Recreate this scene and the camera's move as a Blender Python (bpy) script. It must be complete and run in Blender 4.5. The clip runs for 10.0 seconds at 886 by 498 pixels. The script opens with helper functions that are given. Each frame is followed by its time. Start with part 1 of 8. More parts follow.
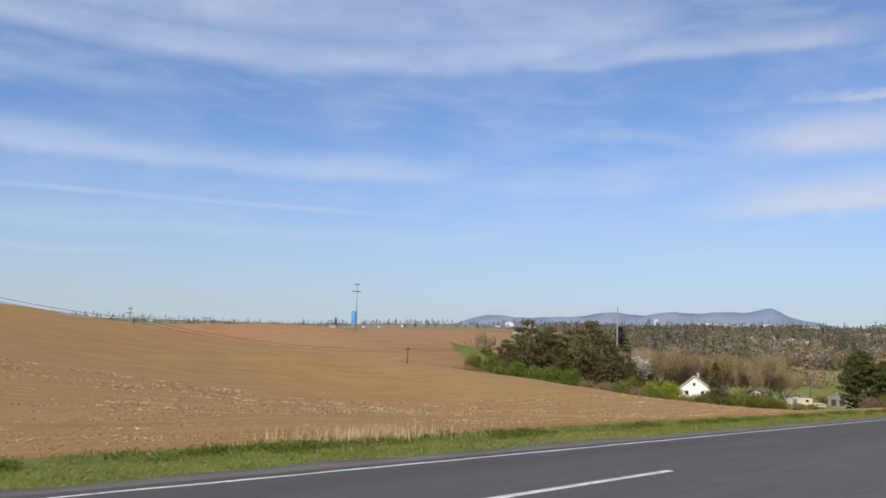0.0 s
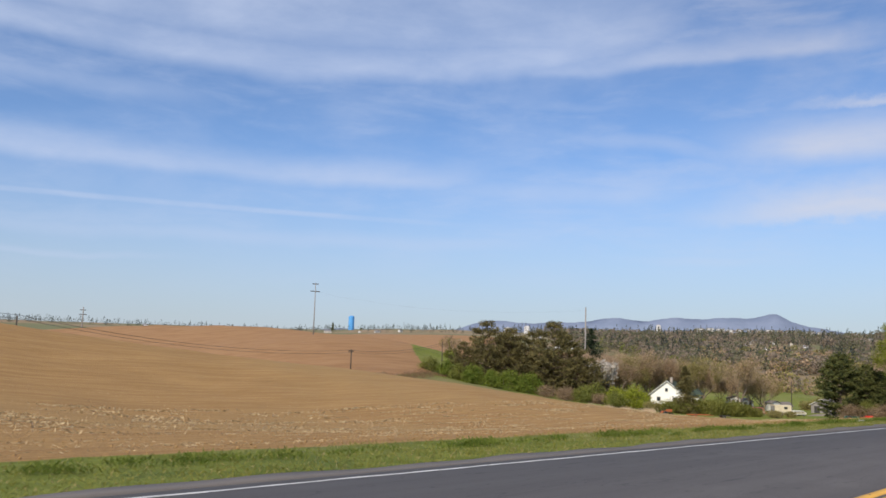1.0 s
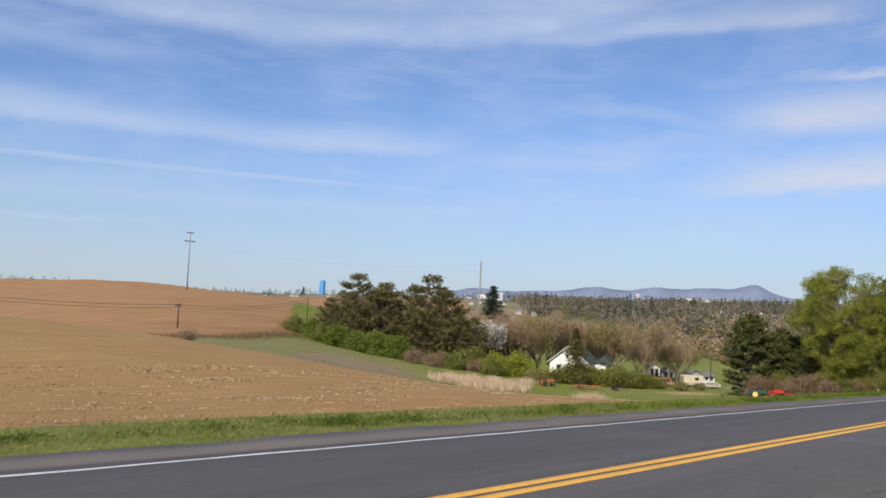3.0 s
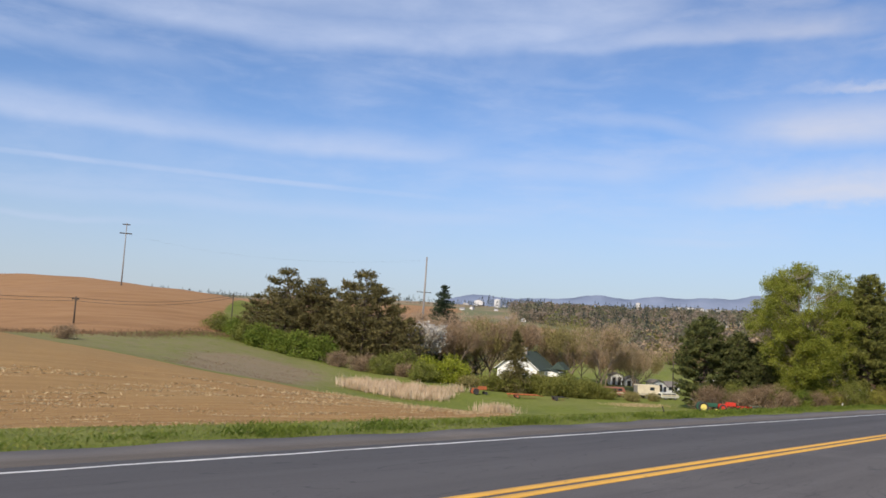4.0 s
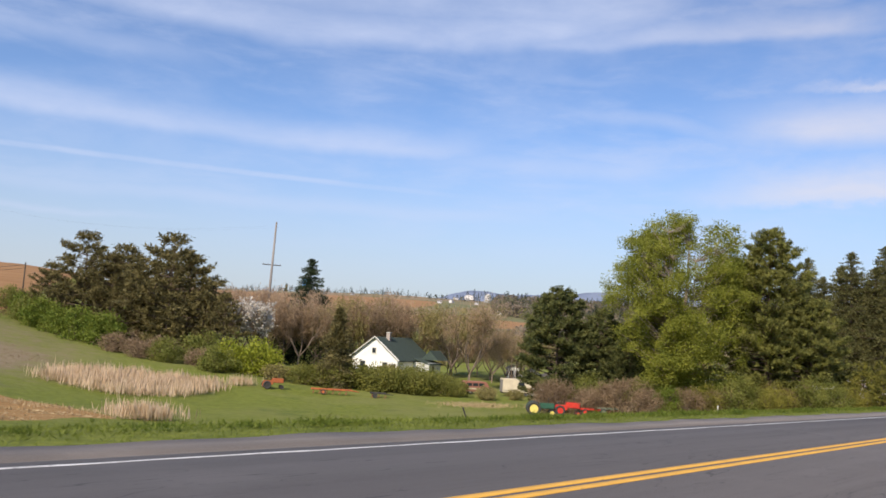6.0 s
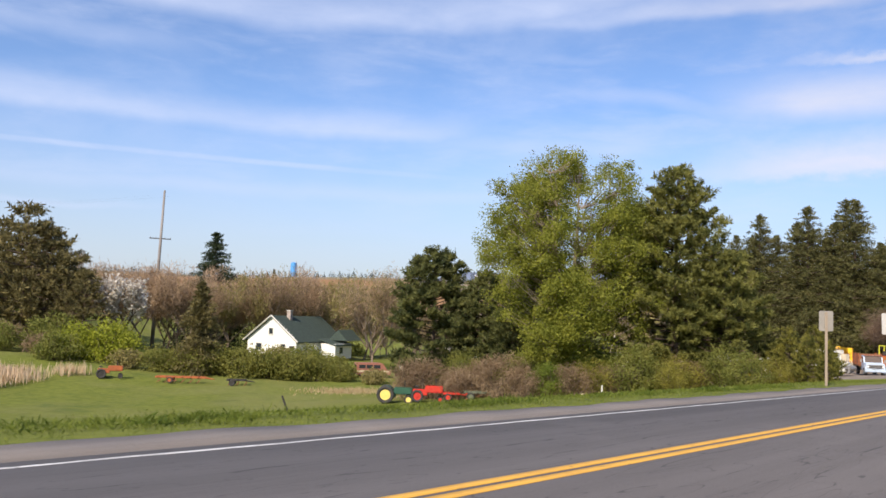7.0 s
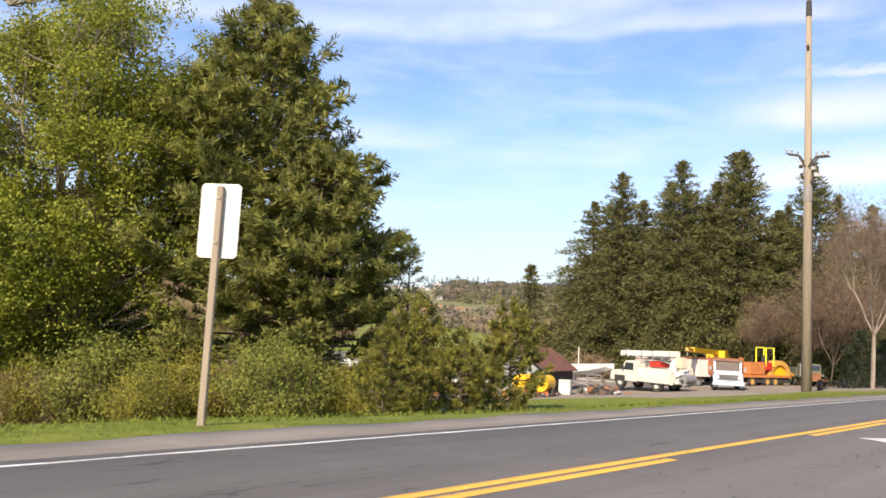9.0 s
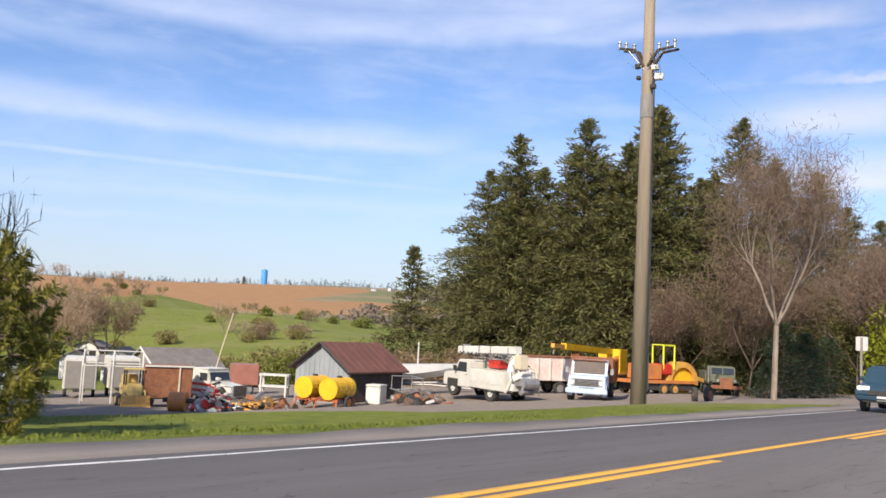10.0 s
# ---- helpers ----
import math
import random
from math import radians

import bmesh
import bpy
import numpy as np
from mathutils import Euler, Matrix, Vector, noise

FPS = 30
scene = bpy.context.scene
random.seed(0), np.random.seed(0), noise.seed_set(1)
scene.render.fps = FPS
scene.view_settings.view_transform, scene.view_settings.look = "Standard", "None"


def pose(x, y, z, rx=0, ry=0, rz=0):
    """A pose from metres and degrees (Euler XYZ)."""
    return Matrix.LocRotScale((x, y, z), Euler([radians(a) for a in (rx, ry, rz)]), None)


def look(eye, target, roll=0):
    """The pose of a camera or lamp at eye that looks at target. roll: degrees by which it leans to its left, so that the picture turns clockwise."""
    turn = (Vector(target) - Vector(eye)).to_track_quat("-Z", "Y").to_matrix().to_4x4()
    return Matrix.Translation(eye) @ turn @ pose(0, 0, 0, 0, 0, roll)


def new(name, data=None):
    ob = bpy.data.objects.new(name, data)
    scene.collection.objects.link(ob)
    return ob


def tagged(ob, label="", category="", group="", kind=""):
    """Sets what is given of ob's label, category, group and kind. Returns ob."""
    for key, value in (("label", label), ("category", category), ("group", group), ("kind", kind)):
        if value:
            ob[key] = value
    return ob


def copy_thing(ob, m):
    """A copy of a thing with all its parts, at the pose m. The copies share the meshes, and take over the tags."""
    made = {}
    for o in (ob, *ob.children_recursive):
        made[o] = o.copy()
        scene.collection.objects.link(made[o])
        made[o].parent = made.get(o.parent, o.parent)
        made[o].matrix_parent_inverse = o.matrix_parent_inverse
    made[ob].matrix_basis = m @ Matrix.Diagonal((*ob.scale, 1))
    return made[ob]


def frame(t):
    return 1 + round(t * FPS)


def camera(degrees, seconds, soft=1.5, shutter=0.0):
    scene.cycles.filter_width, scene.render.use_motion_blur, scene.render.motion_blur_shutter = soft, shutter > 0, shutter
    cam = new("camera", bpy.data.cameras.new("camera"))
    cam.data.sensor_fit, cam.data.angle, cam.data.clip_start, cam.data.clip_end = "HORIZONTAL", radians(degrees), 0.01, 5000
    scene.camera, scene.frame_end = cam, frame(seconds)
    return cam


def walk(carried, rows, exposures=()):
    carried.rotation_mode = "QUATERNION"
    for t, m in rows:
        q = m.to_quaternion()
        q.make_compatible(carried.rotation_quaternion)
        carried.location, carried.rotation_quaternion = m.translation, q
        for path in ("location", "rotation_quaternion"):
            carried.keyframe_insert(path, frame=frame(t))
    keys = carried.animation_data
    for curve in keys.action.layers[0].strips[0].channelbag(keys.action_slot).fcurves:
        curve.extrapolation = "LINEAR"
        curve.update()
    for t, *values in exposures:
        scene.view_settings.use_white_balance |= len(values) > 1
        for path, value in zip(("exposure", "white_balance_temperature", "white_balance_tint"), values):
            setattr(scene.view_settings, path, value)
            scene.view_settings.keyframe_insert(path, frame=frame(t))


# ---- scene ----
cam = camera(55.49, 10.0, soft=1.6, shutter=0.04)
# seconds, eye (x along the road, y across it, z), heading, pitch and roll in degrees
ROWS = [
    (0.0, 0.000, -0.000, 1.420, 40.319, 7.259, 1.581),
    (0.5, 11.472, 0.073, 1.237, 40.513, 8.900, 1.599),
    (1.0, 22.949, 0.144, 1.059, 40.658, 7.648, 1.631),
    (1.5, 34.530, 0.204, 0.914, 40.621, 6.980, 1.441),
    (2.0, 45.935, 0.238, 0.728, 40.321, 5.691, 0.880),
    (2.5, 57.303, 0.233, 0.554, 39.915, 5.213, 1.813),
    (4.0, 91.837, 0.056, -0.090, 40.029, 5.907, 3.167),
    (4.5, 103.460, 0.020, -0.241, 40.112, 6.148, 4.085),
    (5.0, 115.195, 0.018, -0.491, 39.859, 6.304, 4.525),
    (6.5, 150.915, 0.107, -1.184, 40.375, 5.065, 2.782),
    (7.0, 162.632, 0.144, -1.404, 40.015, 4.494, 2.156),
    (7.5, 174.249, 0.180, -1.660, 39.352, 5.254, 3.066),
    (8.0, 185.978, 0.198, -1.925, 39.515, 5.089, 3.116),
    (8.5, 197.808, 0.210, -2.167, 39.538, 4.646, 3.324),
    (9.0, 209.872, 0.221, -2.485, 39.652, 5.086, 2.581),
    (9.5, 221.909, 0.229, -2.736, 39.888, 5.173, 2.849),
    (10.0, 233.812, 0.241, -2.997, 39.980, 5.380, 2.989),
]
walk(cam, [(t, pose(x, y, z, 90 + pitch, 0, yaw - 90) @ pose(0, 0, 0, 0, 0, roll)) for t, x, y, z, yaw, pitch, roll in ROWS], exposures=[(0.0, 0.10, 6500, 10.5), (2.5, 0.14, 6500, 11), (4.5, 0.17, 6550, 12), (6.5, 0.34, 6650, 14), (7.0, 0.42, 6650, 14), (7.5, 0.54, 6700, 15), (8.5, 0.85, 7050, 13), (9.0, 0.86, 7100, 12), (9.5, 0.66, 6650, 14), (10.0, 0.55, 6600, 13)])

# ---- light ----
SUN_AZ, SUN_EL = radians(193), radians(38)      # where the sun stands, from +x turning to +y
sun_data = bpy.data.lights.new("sun", "SUN")
sun_data.energy, sun_data.angle, sun_data.color = 4.5, radians(0.5), (1.0, 0.90, 0.74)
sun = new("sun", sun_data)
sun.matrix_world = look((60 * math.cos(SUN_AZ), 60 * math.sin(SUN_AZ), 80), (0, 0, 80 - 60 * math.tan(SUN_EL)))


class Nodes:
    """A short way to write node trees."""

    def __init__(self, tree):
        self.tree = tree
        tree.nodes.clear()

    def add(self, kind, **settings):
        node = self.tree.nodes.new(kind)
        for key, value in settings.items():
            setattr(node, key, value)
        return node

    def put(self, value, socket):
        if isinstance(value, (int, float)):
            socket.default_value = value
        elif isinstance(value, tuple):
            socket.default_value = value if len(value) == len(socket.default_value) else (*value, 1.0)
        else:
            self.tree.links.new(value, socket)

    def math(self, op, a, b=0.0, c=0.0):
        node = self.add("ShaderNodeMath", operation=op)
        for value, socket in zip((a, b, c), node.inputs):
            self.put(value, socket)
        return node.outputs[0]

    def mix(self, f, a, b, blend="MIX"):
        node = self.add("ShaderNodeMix", data_type="RGBA", blend_type=blend)
        self.put(f, node.inputs[0]), self.put(a, node.inputs[6]), self.put(b, node.inputs[7])
        return node.outputs[2]

    def noise(self, vector, scale, detail=4.0, rough=0.6, warp=0.0):
        node = self.add("ShaderNodeTexNoise")
        self.put(vector, node.inputs["Vector"])
        node.inputs["Scale"].default_value, node.inputs["Detail"].default_value = scale, detail
        node.inputs["Roughness"].default_value, node.inputs["Distortion"].default_value = rough, warp
        return node.outputs["Fac"]

    def ramp(self, f, low, high, a=0.0, b=1.0):
        node = self.add("ShaderNodeMapRange", interpolation_type="SMOOTHSTEP")
        for value, socket in zip((f, low, high, a, b), node.inputs):
            self.put(value, socket)
        return node.outputs[0]

    def stretch(self, vector, x, y, z, turn=0.0):
        node = self.add("ShaderNodeMapping")
        self.put(vector, node.inputs["Vector"])
        node.inputs["Scale"].default_value, node.inputs["Rotation"].default_value = (x, y, z), (0, 0, turn)
        return node.outputs[0]


def make_world():
    """A clear spring sky with wisps of high cloud and one old contrail."""
    world = bpy.data.worlds.new("sky")
    scene.world, world.use_nodes = world, True
    n = Nodes(world.node_tree)
    sky = n.add("ShaderNodeTexSky", sky_type="NISHITA", sun_disc=False)
    sky.sun_elevation, sky.sun_rotation = SUN_EL, math.pi / 2 - SUN_AZ
    sky.altitude, sky.air_density, sky.dust_density, sky.ozone_density = 800.0, 1.0, 1.0, 2.2
    way = n.add("ShaderNodeTexCoord").outputs["Generated"]
    xyz = n.add("ShaderNodeSeparateXYZ")
    n.put(way, xyz.inputs[0])
    azimuth = n.math("MULTIPLY", n.math("ARCTAN2", xyz.outputs[1], xyz.outputs[0]), 180 / math.pi)
    height = n.math("MULTIPLY", n.math("ARCSINE", xyz.outputs[2]), 180 / math.pi)
    plane = n.add("ShaderNodeCombineXYZ")
    n.put(azimuth, plane.inputs[0]), n.put(height, plane.inputs[1])
    at = plane.outputs[0]
    wisps = n.noise(n.stretch(at, 0.050, 0.26, 1.0, radians(2)), 1.0, 5.0, 0.55, 0.5)
    fine = n.noise(n.stretch(at, 0.15, 0.60, 1.0, radians(3)), 1.0, 6.0, 0.6, 0.4)
    puffs = n.noise(n.stretch(at, 0.10, 0.22, 1.0), 1.0, 8.0, 0.6, 0.2)
    wave = n.math("MULTIPLY", n.math("SUBTRACT", n.noise(n.stretch(at, 0.09, 0.09, 1.0), 1.0, 4.0), 0.5), 1.7)
    ragged = n.math("MULTIPLY", n.math("SUBTRACT", n.noise(n.stretch(at, 0.55, 0.8, 1.0), 1.0, 6.0, 0.62), 0.5), 1.5)

    def band(middle, slope, bend, centre, above, below, left, right, strength, rough=None):
        """A streak: its lower edge at an azimuth, its slope and bend, its soft widths above and below, and its two ends."""
        off_centre = n.math("SUBTRACT", azimuth, centre)
        line = n.math("MULTIPLY_ADD", n.math("MULTIPLY_ADD", off_centre, bend, slope), off_centre, middle)
        off = n.math("SUBTRACT", height, n.math("ADD", line, rough or wave))
        up = n.ramp(off, 0.35 * below, above, 1.0, 0.0)
        down = n.ramp(off, -below, 0.35 * below, 0.0, 1.0)
        ends = n.math("MULTIPLY", n.ramp(azimuth, right - 4, right + 4, 0.0, 1.0), n.ramp(azimuth, left - 5, left + 5, 1.0, 0.0))
        return n.math("MULTIPLY", n.math("MULTIPLY", n.math("MULTIPLY", up, down), ends), strength)

    streaks = [
        band(18.9, -0.020, 0.0030, 50.0, 3.6, 1.0, 110.0, 30.0, 0.68),
        band(19.6, -0.020, 0.0, 30.0, 2.2, 0.5, 37.0, 13.0, 0.52),
        band(21.2, 0.0, 0.0, 40.0, 12.0, 2.4, 120.0, 26.0, 0.62),
        band(16.4, 0.02, 0.0, 62.0, 1.6, 0.9, 110.0, 58.0, 0.36),
        band(12.0, 0.008, 0.0, 52.0, 2.3, 0.7, 110.0, 39.0, 0.70),
        band(11.2, 0.01, 0.0, 33.0, 1.6, 0.8, 42.0, 25.0, 0.36),
        band(14.5, 0.16, 0.0, 27.0, 1.0, 0.6, 33.0, 21.0, 0.36),
        band(13.7, 0.0, 0.0, 16.0, 3.0, 1.2, 21.0, -20.0, 0.72),
        band(9.7, -0.03, 0.0, 17.0, 3.2, 0.7, 22.0, -20.0, 0.92, ragged),
        band(16.3, 0.03, 0.0, 14.0, 0.7, 0.35, 15.5, 5.0, 0.8, ragged),
        band(17.2, 0.0, 0.0, 31.5, 0.6, 0.3, 33.5, 29.0, 0.30),
        band(10.2, 0.0, 0.0, 33.6, 0.5, 0.3, 35.5, 31.5, 0.34),
        band(6.0, 0.0, 0.0, 64.0, 0.5, 0.25, 100.0, 60.0, 0.42),
        band(7.6, -0.01, 0.0, 52.0, 1.1, 0.6, 80.0, 35.0, 0.34),
        band(7.0, 0.02, 0.0, 24.0, 0.7, 0.4, 28.0, 20.0, 0.26),
    ]
    total = streaks[0]
    for other in streaks[1:]:
        total = n.math("MAXIMUM", total, other)
    grain = n.math("ADD", n.math("MULTIPLY", wisps, 0.75), n.math("MULTIPLY", fine, 0.55))
    cloud = n.math("MULTIPLY", total, n.ramp(grain, 0.30, 0.95, 0.45, 0.86))
    stray = n.math("MULTIPLY", n.ramp(grain, 0.58, 0.95, 0.0, 0.34), n.ramp(height, 3.0, 10.0, 0.3, 1.0))
    cloud = n.math("MAXIMUM", cloud, stray)
    veil = n.math("MULTIPLY", n.ramp(puffs, 0.35, 0.75, 0.0, 0.22), n.ramp(height, 4.0, 14.0, 0.2, 1.0))
    cloud = n.math("ADD", cloud, veil)
    trail_line = n.math("SUBTRACT", height, n.math("ADD", 9.35, n.math("MULTIPLY", n.math("SINE", n.math("MULTIPLY", n.math("SUBTRACT", azimuth, 40.0), 0.075)), 0.42)))
    trail = n.ramp(n.math("ABSOLUTE", trail_line), 0.05, 0.26, 1.0, 0.0)
    trail = n.math("MULTIPLY", trail, n.ramp(azimuth, 36.0, 50.0, 0.0, 0.40))
    trail = n.math("MULTIPLY", trail, n.ramp(fine, 0.25, 0.7, 0.45, 1.0))
    cloud = n.math("MINIMUM", n.math("ADD", cloud, trail), 0.90)
    haze = n.ramp(height, -2.0, 15.0, 0.88, 0.0)
    blue = n.mix(1.0, sky.outputs[0], (0.96, 1.10, 1.30), "MULTIPLY")
    blue = n.mix(haze, blue, (4.30, 4.75, 5.25))
    white = n.mix(n.ramp(azimuth, 14.0, 34.0), (6.3, 6.4, 7.1), (5.3, 6.1, 7.9))
    colour = n.mix(cloud, blue, white)
    light = n.add("ShaderNodeBackground")
    n.put(colour, light.inputs[0])
    light.inputs[1].default_value = 0.1
    n.tree.links.new(light.outputs[0], n.add("ShaderNodeOutputWorld").inputs[0])


make_world()

# ---- materials ----


def material(name, colour, second=None, rough=0.8, metal=0.0, scale=4.0, bump=0.0, bump_scale=30.0, speck=None, flat=1.0, random_by="", translucent=0.0):
    """A surface of two colours mottled at two scales, with fine relief; speck: (colour, scale, low, high)."""
    m = bpy.data.materials.new(name)
    m.use_nodes = True
    n = Nodes(m.node_tree)
    at = n.add("ShaderNodeTexCoord").outputs["Object"]
    at = n.stretch(at, 1.0, 1.0, flat)
    second = second or tuple(0.7 * c for c in colour)
    f = n.ramp(n.math("ADD", n.math("MULTIPLY", n.noise(at, scale), 0.6), n.math("MULTIPLY", n.noise(at, scale * 7.3), 0.4)), 0.35, 0.65)
    base = n.mix(f, colour, second)
    if speck:
        base = n.mix(n.ramp(n.noise(at, speck[1], 3.0), speck[2], speck[3]), base, speck[0])
    if random_by:
        chance = n.add("ShaderNodeNewGeometry").outputs["Random Per Island"] if random_by == "island" else n.add("ShaderNodeObjectInfo").outputs["Random"]
        base = n.mix(n.math("MULTIPLY", chance, 0.6), base, n.mix(1.0, base, (0.45, 0.45, 0.45), "MULTIPLY"))
    shade = n.add("ShaderNodeBsdfPrincipled")
    n.put(base, shade.inputs["Base Color"])
    shade.inputs["Roughness"].default_value, shade.inputs["Metallic"].default_value = rough, metal
    if bump:
        relief = n.add("ShaderNodeBump")
        relief.inputs["Strength"].default_value, relief.inputs["Distance"].default_value = bump, 0.05
        n.put(n.noise(at, bump_scale, 5.0), relief.inputs["Height"])
        n.put(relief.outputs[0], shade.inputs["Normal"])
    out = n.add("ShaderNodeOutputMaterial")
    n.tree.links.new(shade.outputs[0], out.inputs[0])
    return m


def leaf_material(name, dark, light, tip=None, glow_share=0.35, speckle=0.22):
    """Leaves or needles: each varies between two colours, and lets some light through."""
    m = bpy.data.materials.new(name)
    m.use_nodes = True
    n = Nodes(m.node_tree)
    chance = n.add("ShaderNodeNewGeometry").outputs["Random Per Island"]
    at = n.add("ShaderNodeTexCoord").outputs["Object"]
    share = n.math("ADD", n.math("MULTIPLY", chance, speckle), n.ramp(n.noise(at, 0.9, 4.0), 0.34, 0.68, 0.0, 1.0 - speckle))
    base = n.mix(share, dark, light)
    if tip:
        base = n.mix(n.ramp(chance, 0.86, 0.9), base, tip)
    shade = n.add("ShaderNodeBsdfPrincipled")
    n.put(base, shade.inputs["Base Color"])
    shade.inputs["Roughness"].default_value = 0.6
    shade.inputs["Specular IOR Level"].default_value = 0.2
    glow = n.add("ShaderNodeBsdfTranslucent")
    n.put(base, glow.inputs[0])
    both = n.add("ShaderNodeMixShader")
    both.inputs[0].default_value = glow_share
    n.tree.links.new(shade.outputs[0], both.inputs[1]), n.tree.links.new(glow.outputs[0], both.inputs[2])
    n.tree.links.new(both.outputs[0], n.add("ShaderNodeOutputMaterial").inputs[0])
    return m


def ground_material():
    """Tilled soil, meadow, dry grass, gravel and far land by the zones laid down in the sheet."""
    m = bpy.data.materials.new("ground")
    m.use_nodes = True
    n = Nodes(m.node_tree)
    at = n.add("ShaderNodeTexCoord").outputs["Object"]
    zone = n.add("ShaderNodeAttribute", attribute_name="zone")
    kinds = n.add("ShaderNodeSeparateColor")
    n.put(zone.outputs["Color"], kinds.inputs[0])
    other = n.add("ShaderNodeAttribute", attribute_name="zone_b")
    more = n.add("ShaderNodeSeparateColor")
    n.put(other.outputs["Color"], more.inputs[0])
    ragged = n.math("MULTIPLY", n.math("SUBTRACT", n.noise(at, 0.55, 6.0, 0.7), 0.5), 0.9)

    def mask(value):
        return n.ramp(n.math("ADD", value, ragged), 0.42, 0.58)

    patch, blades, spots = n.noise(at, 0.06, 4.0), n.noise(at, 1.3, 6.0, 0.7), n.noise(at, 9.0, 4.0, 0.7)
    grass = n.mix(n.ramp(blades, 0.3, 0.7), (0.113, 0.143, 0.022), (0.195, 0.218, 0.042))
    grass = n.mix(n.ramp(patch, 0.42, 0.7, 0.0, 0.7), grass, (0.208, 0.206, 0.074))
    grass = n.mix(n.ramp(n.noise(at, 0.22, 5.0, 0.65), 0.52, 0.72, 0.0, 0.65), grass, (0.085, 0.120, 0.028))
    grass = n.mix(n.ramp(spots, 0.6, 0.8, 0.0, 0.4), grass, (0.25, 0.22, 0.09))
    rows = n.noise(n.stretch(at, 0.10, 1.1, 1.0, radians(-4)), 1.0, 5.0, 0.65)
    clods = n.noise(at, 3.0, 6.0, 0.75)
    soil = n.mix(n.ramp(rows, 0.35, 0.7), (0.305, 0.178, 0.070), (0.395, 0.246, 0.102))
    soil = n.mix(n.ramp(clods, 0.42, 0.75, 0.0, 0.55), soil, (0.240, 0.130, 0.050))
    tint = n.ramp(n.noise(at, 0.017, 3.0), 0.42, 0.62)
    soil = n.mix(n.math("MULTIPLY", tint, 0.4), soil, (0.33, 0.225, 0.10))
    straw = n.noise(n.stretch(at, 0.5, 2.6, 1.0, radians(-4)), 1.0, 6.0, 0.8)
    soil = n.mix(n.ramp(straw, 0.60, 0.70, 0.0, 0.55), soil, (0.56, 0.41, 0.20))
    furrow = n.noise(n.stretch(at, 0.22, 2.4, 1.0, radians(-6)), 1.0, 5.0, 0.7)
    soil = n.mix(n.ramp(furrow, 0.60, 0.70, 0.0, 0.5), soil, (0.19, 0.108, 0.046))
    red = n.mix(n.ramp(n.noise(n.stretch(at, 0.05, 0.35, 1.0, radians(20)), 1.0, 5.0), 0.3, 0.7), (0.278, 0.154, 0.073), (0.345, 0.202, 0.100))
    dry = n.mix(n.ramp(blades, 0.35, 0.65), (0.265, 0.200, 0.138), (0.215, 0.175, 0.098))
    gravel = n.mix(n.ramp(spots, 0.3, 0.7), (0.205, 0.170, 0.140), (0.325, 0.275, 0.230))
    gravel = n.mix(n.ramp(blades, 0.50, 0.72, 0.0, 0.5), gravel, (0.16, 0.125, 0.095))
    far = n.mix(n.ramp(n.noise(at, 0.009, 5.0), 0.4, 0.6), (0.16, 0.165, 0.085), (0.27, 0.20, 0.125))
    base = n.mix(n.ramp(n.math("ADD", kinds.outputs[2], n.math("MULTIPLY", ragged, 1.3)), 0.20, 0.92, 0.0, 0.95), grass, dry)
    base = n.mix(mask(kinds.outputs[0]), base, soil)
    base = n.mix(mask(kinds.outputs[1]), base, red)
    base = n.mix(mask(more.outputs[0]), base, gravel)
    base = n.mix(more.outputs[1], base, far)
    base = n.mix(mask(more.outputs[2]), base, red)
    shade = n.add("ShaderNodeBsdfPrincipled")
    n.put(base, shade.inputs["Base Color"])
    shade.inputs["Roughness"].default_value = 0.95
    shade.inputs["Specular IOR Level"].default_value = 0.15
    relief = n.add("ShaderNodeBump")
    relief.inputs["Strength"].default_value, relief.inputs["Distance"].default_value = 0.7, 0.25
    n.put(n.math("ADD", n.math("MULTIPLY", clods, 0.7), n.math("MULTIPLY", spots, 0.3)), relief.inputs["Height"])
    n.put(relief.outputs[0], shade.inputs["Normal"])
    n.tree.links.new(shade.outputs[0], n.add("ShaderNodeOutputMaterial").inputs[0])
    return m


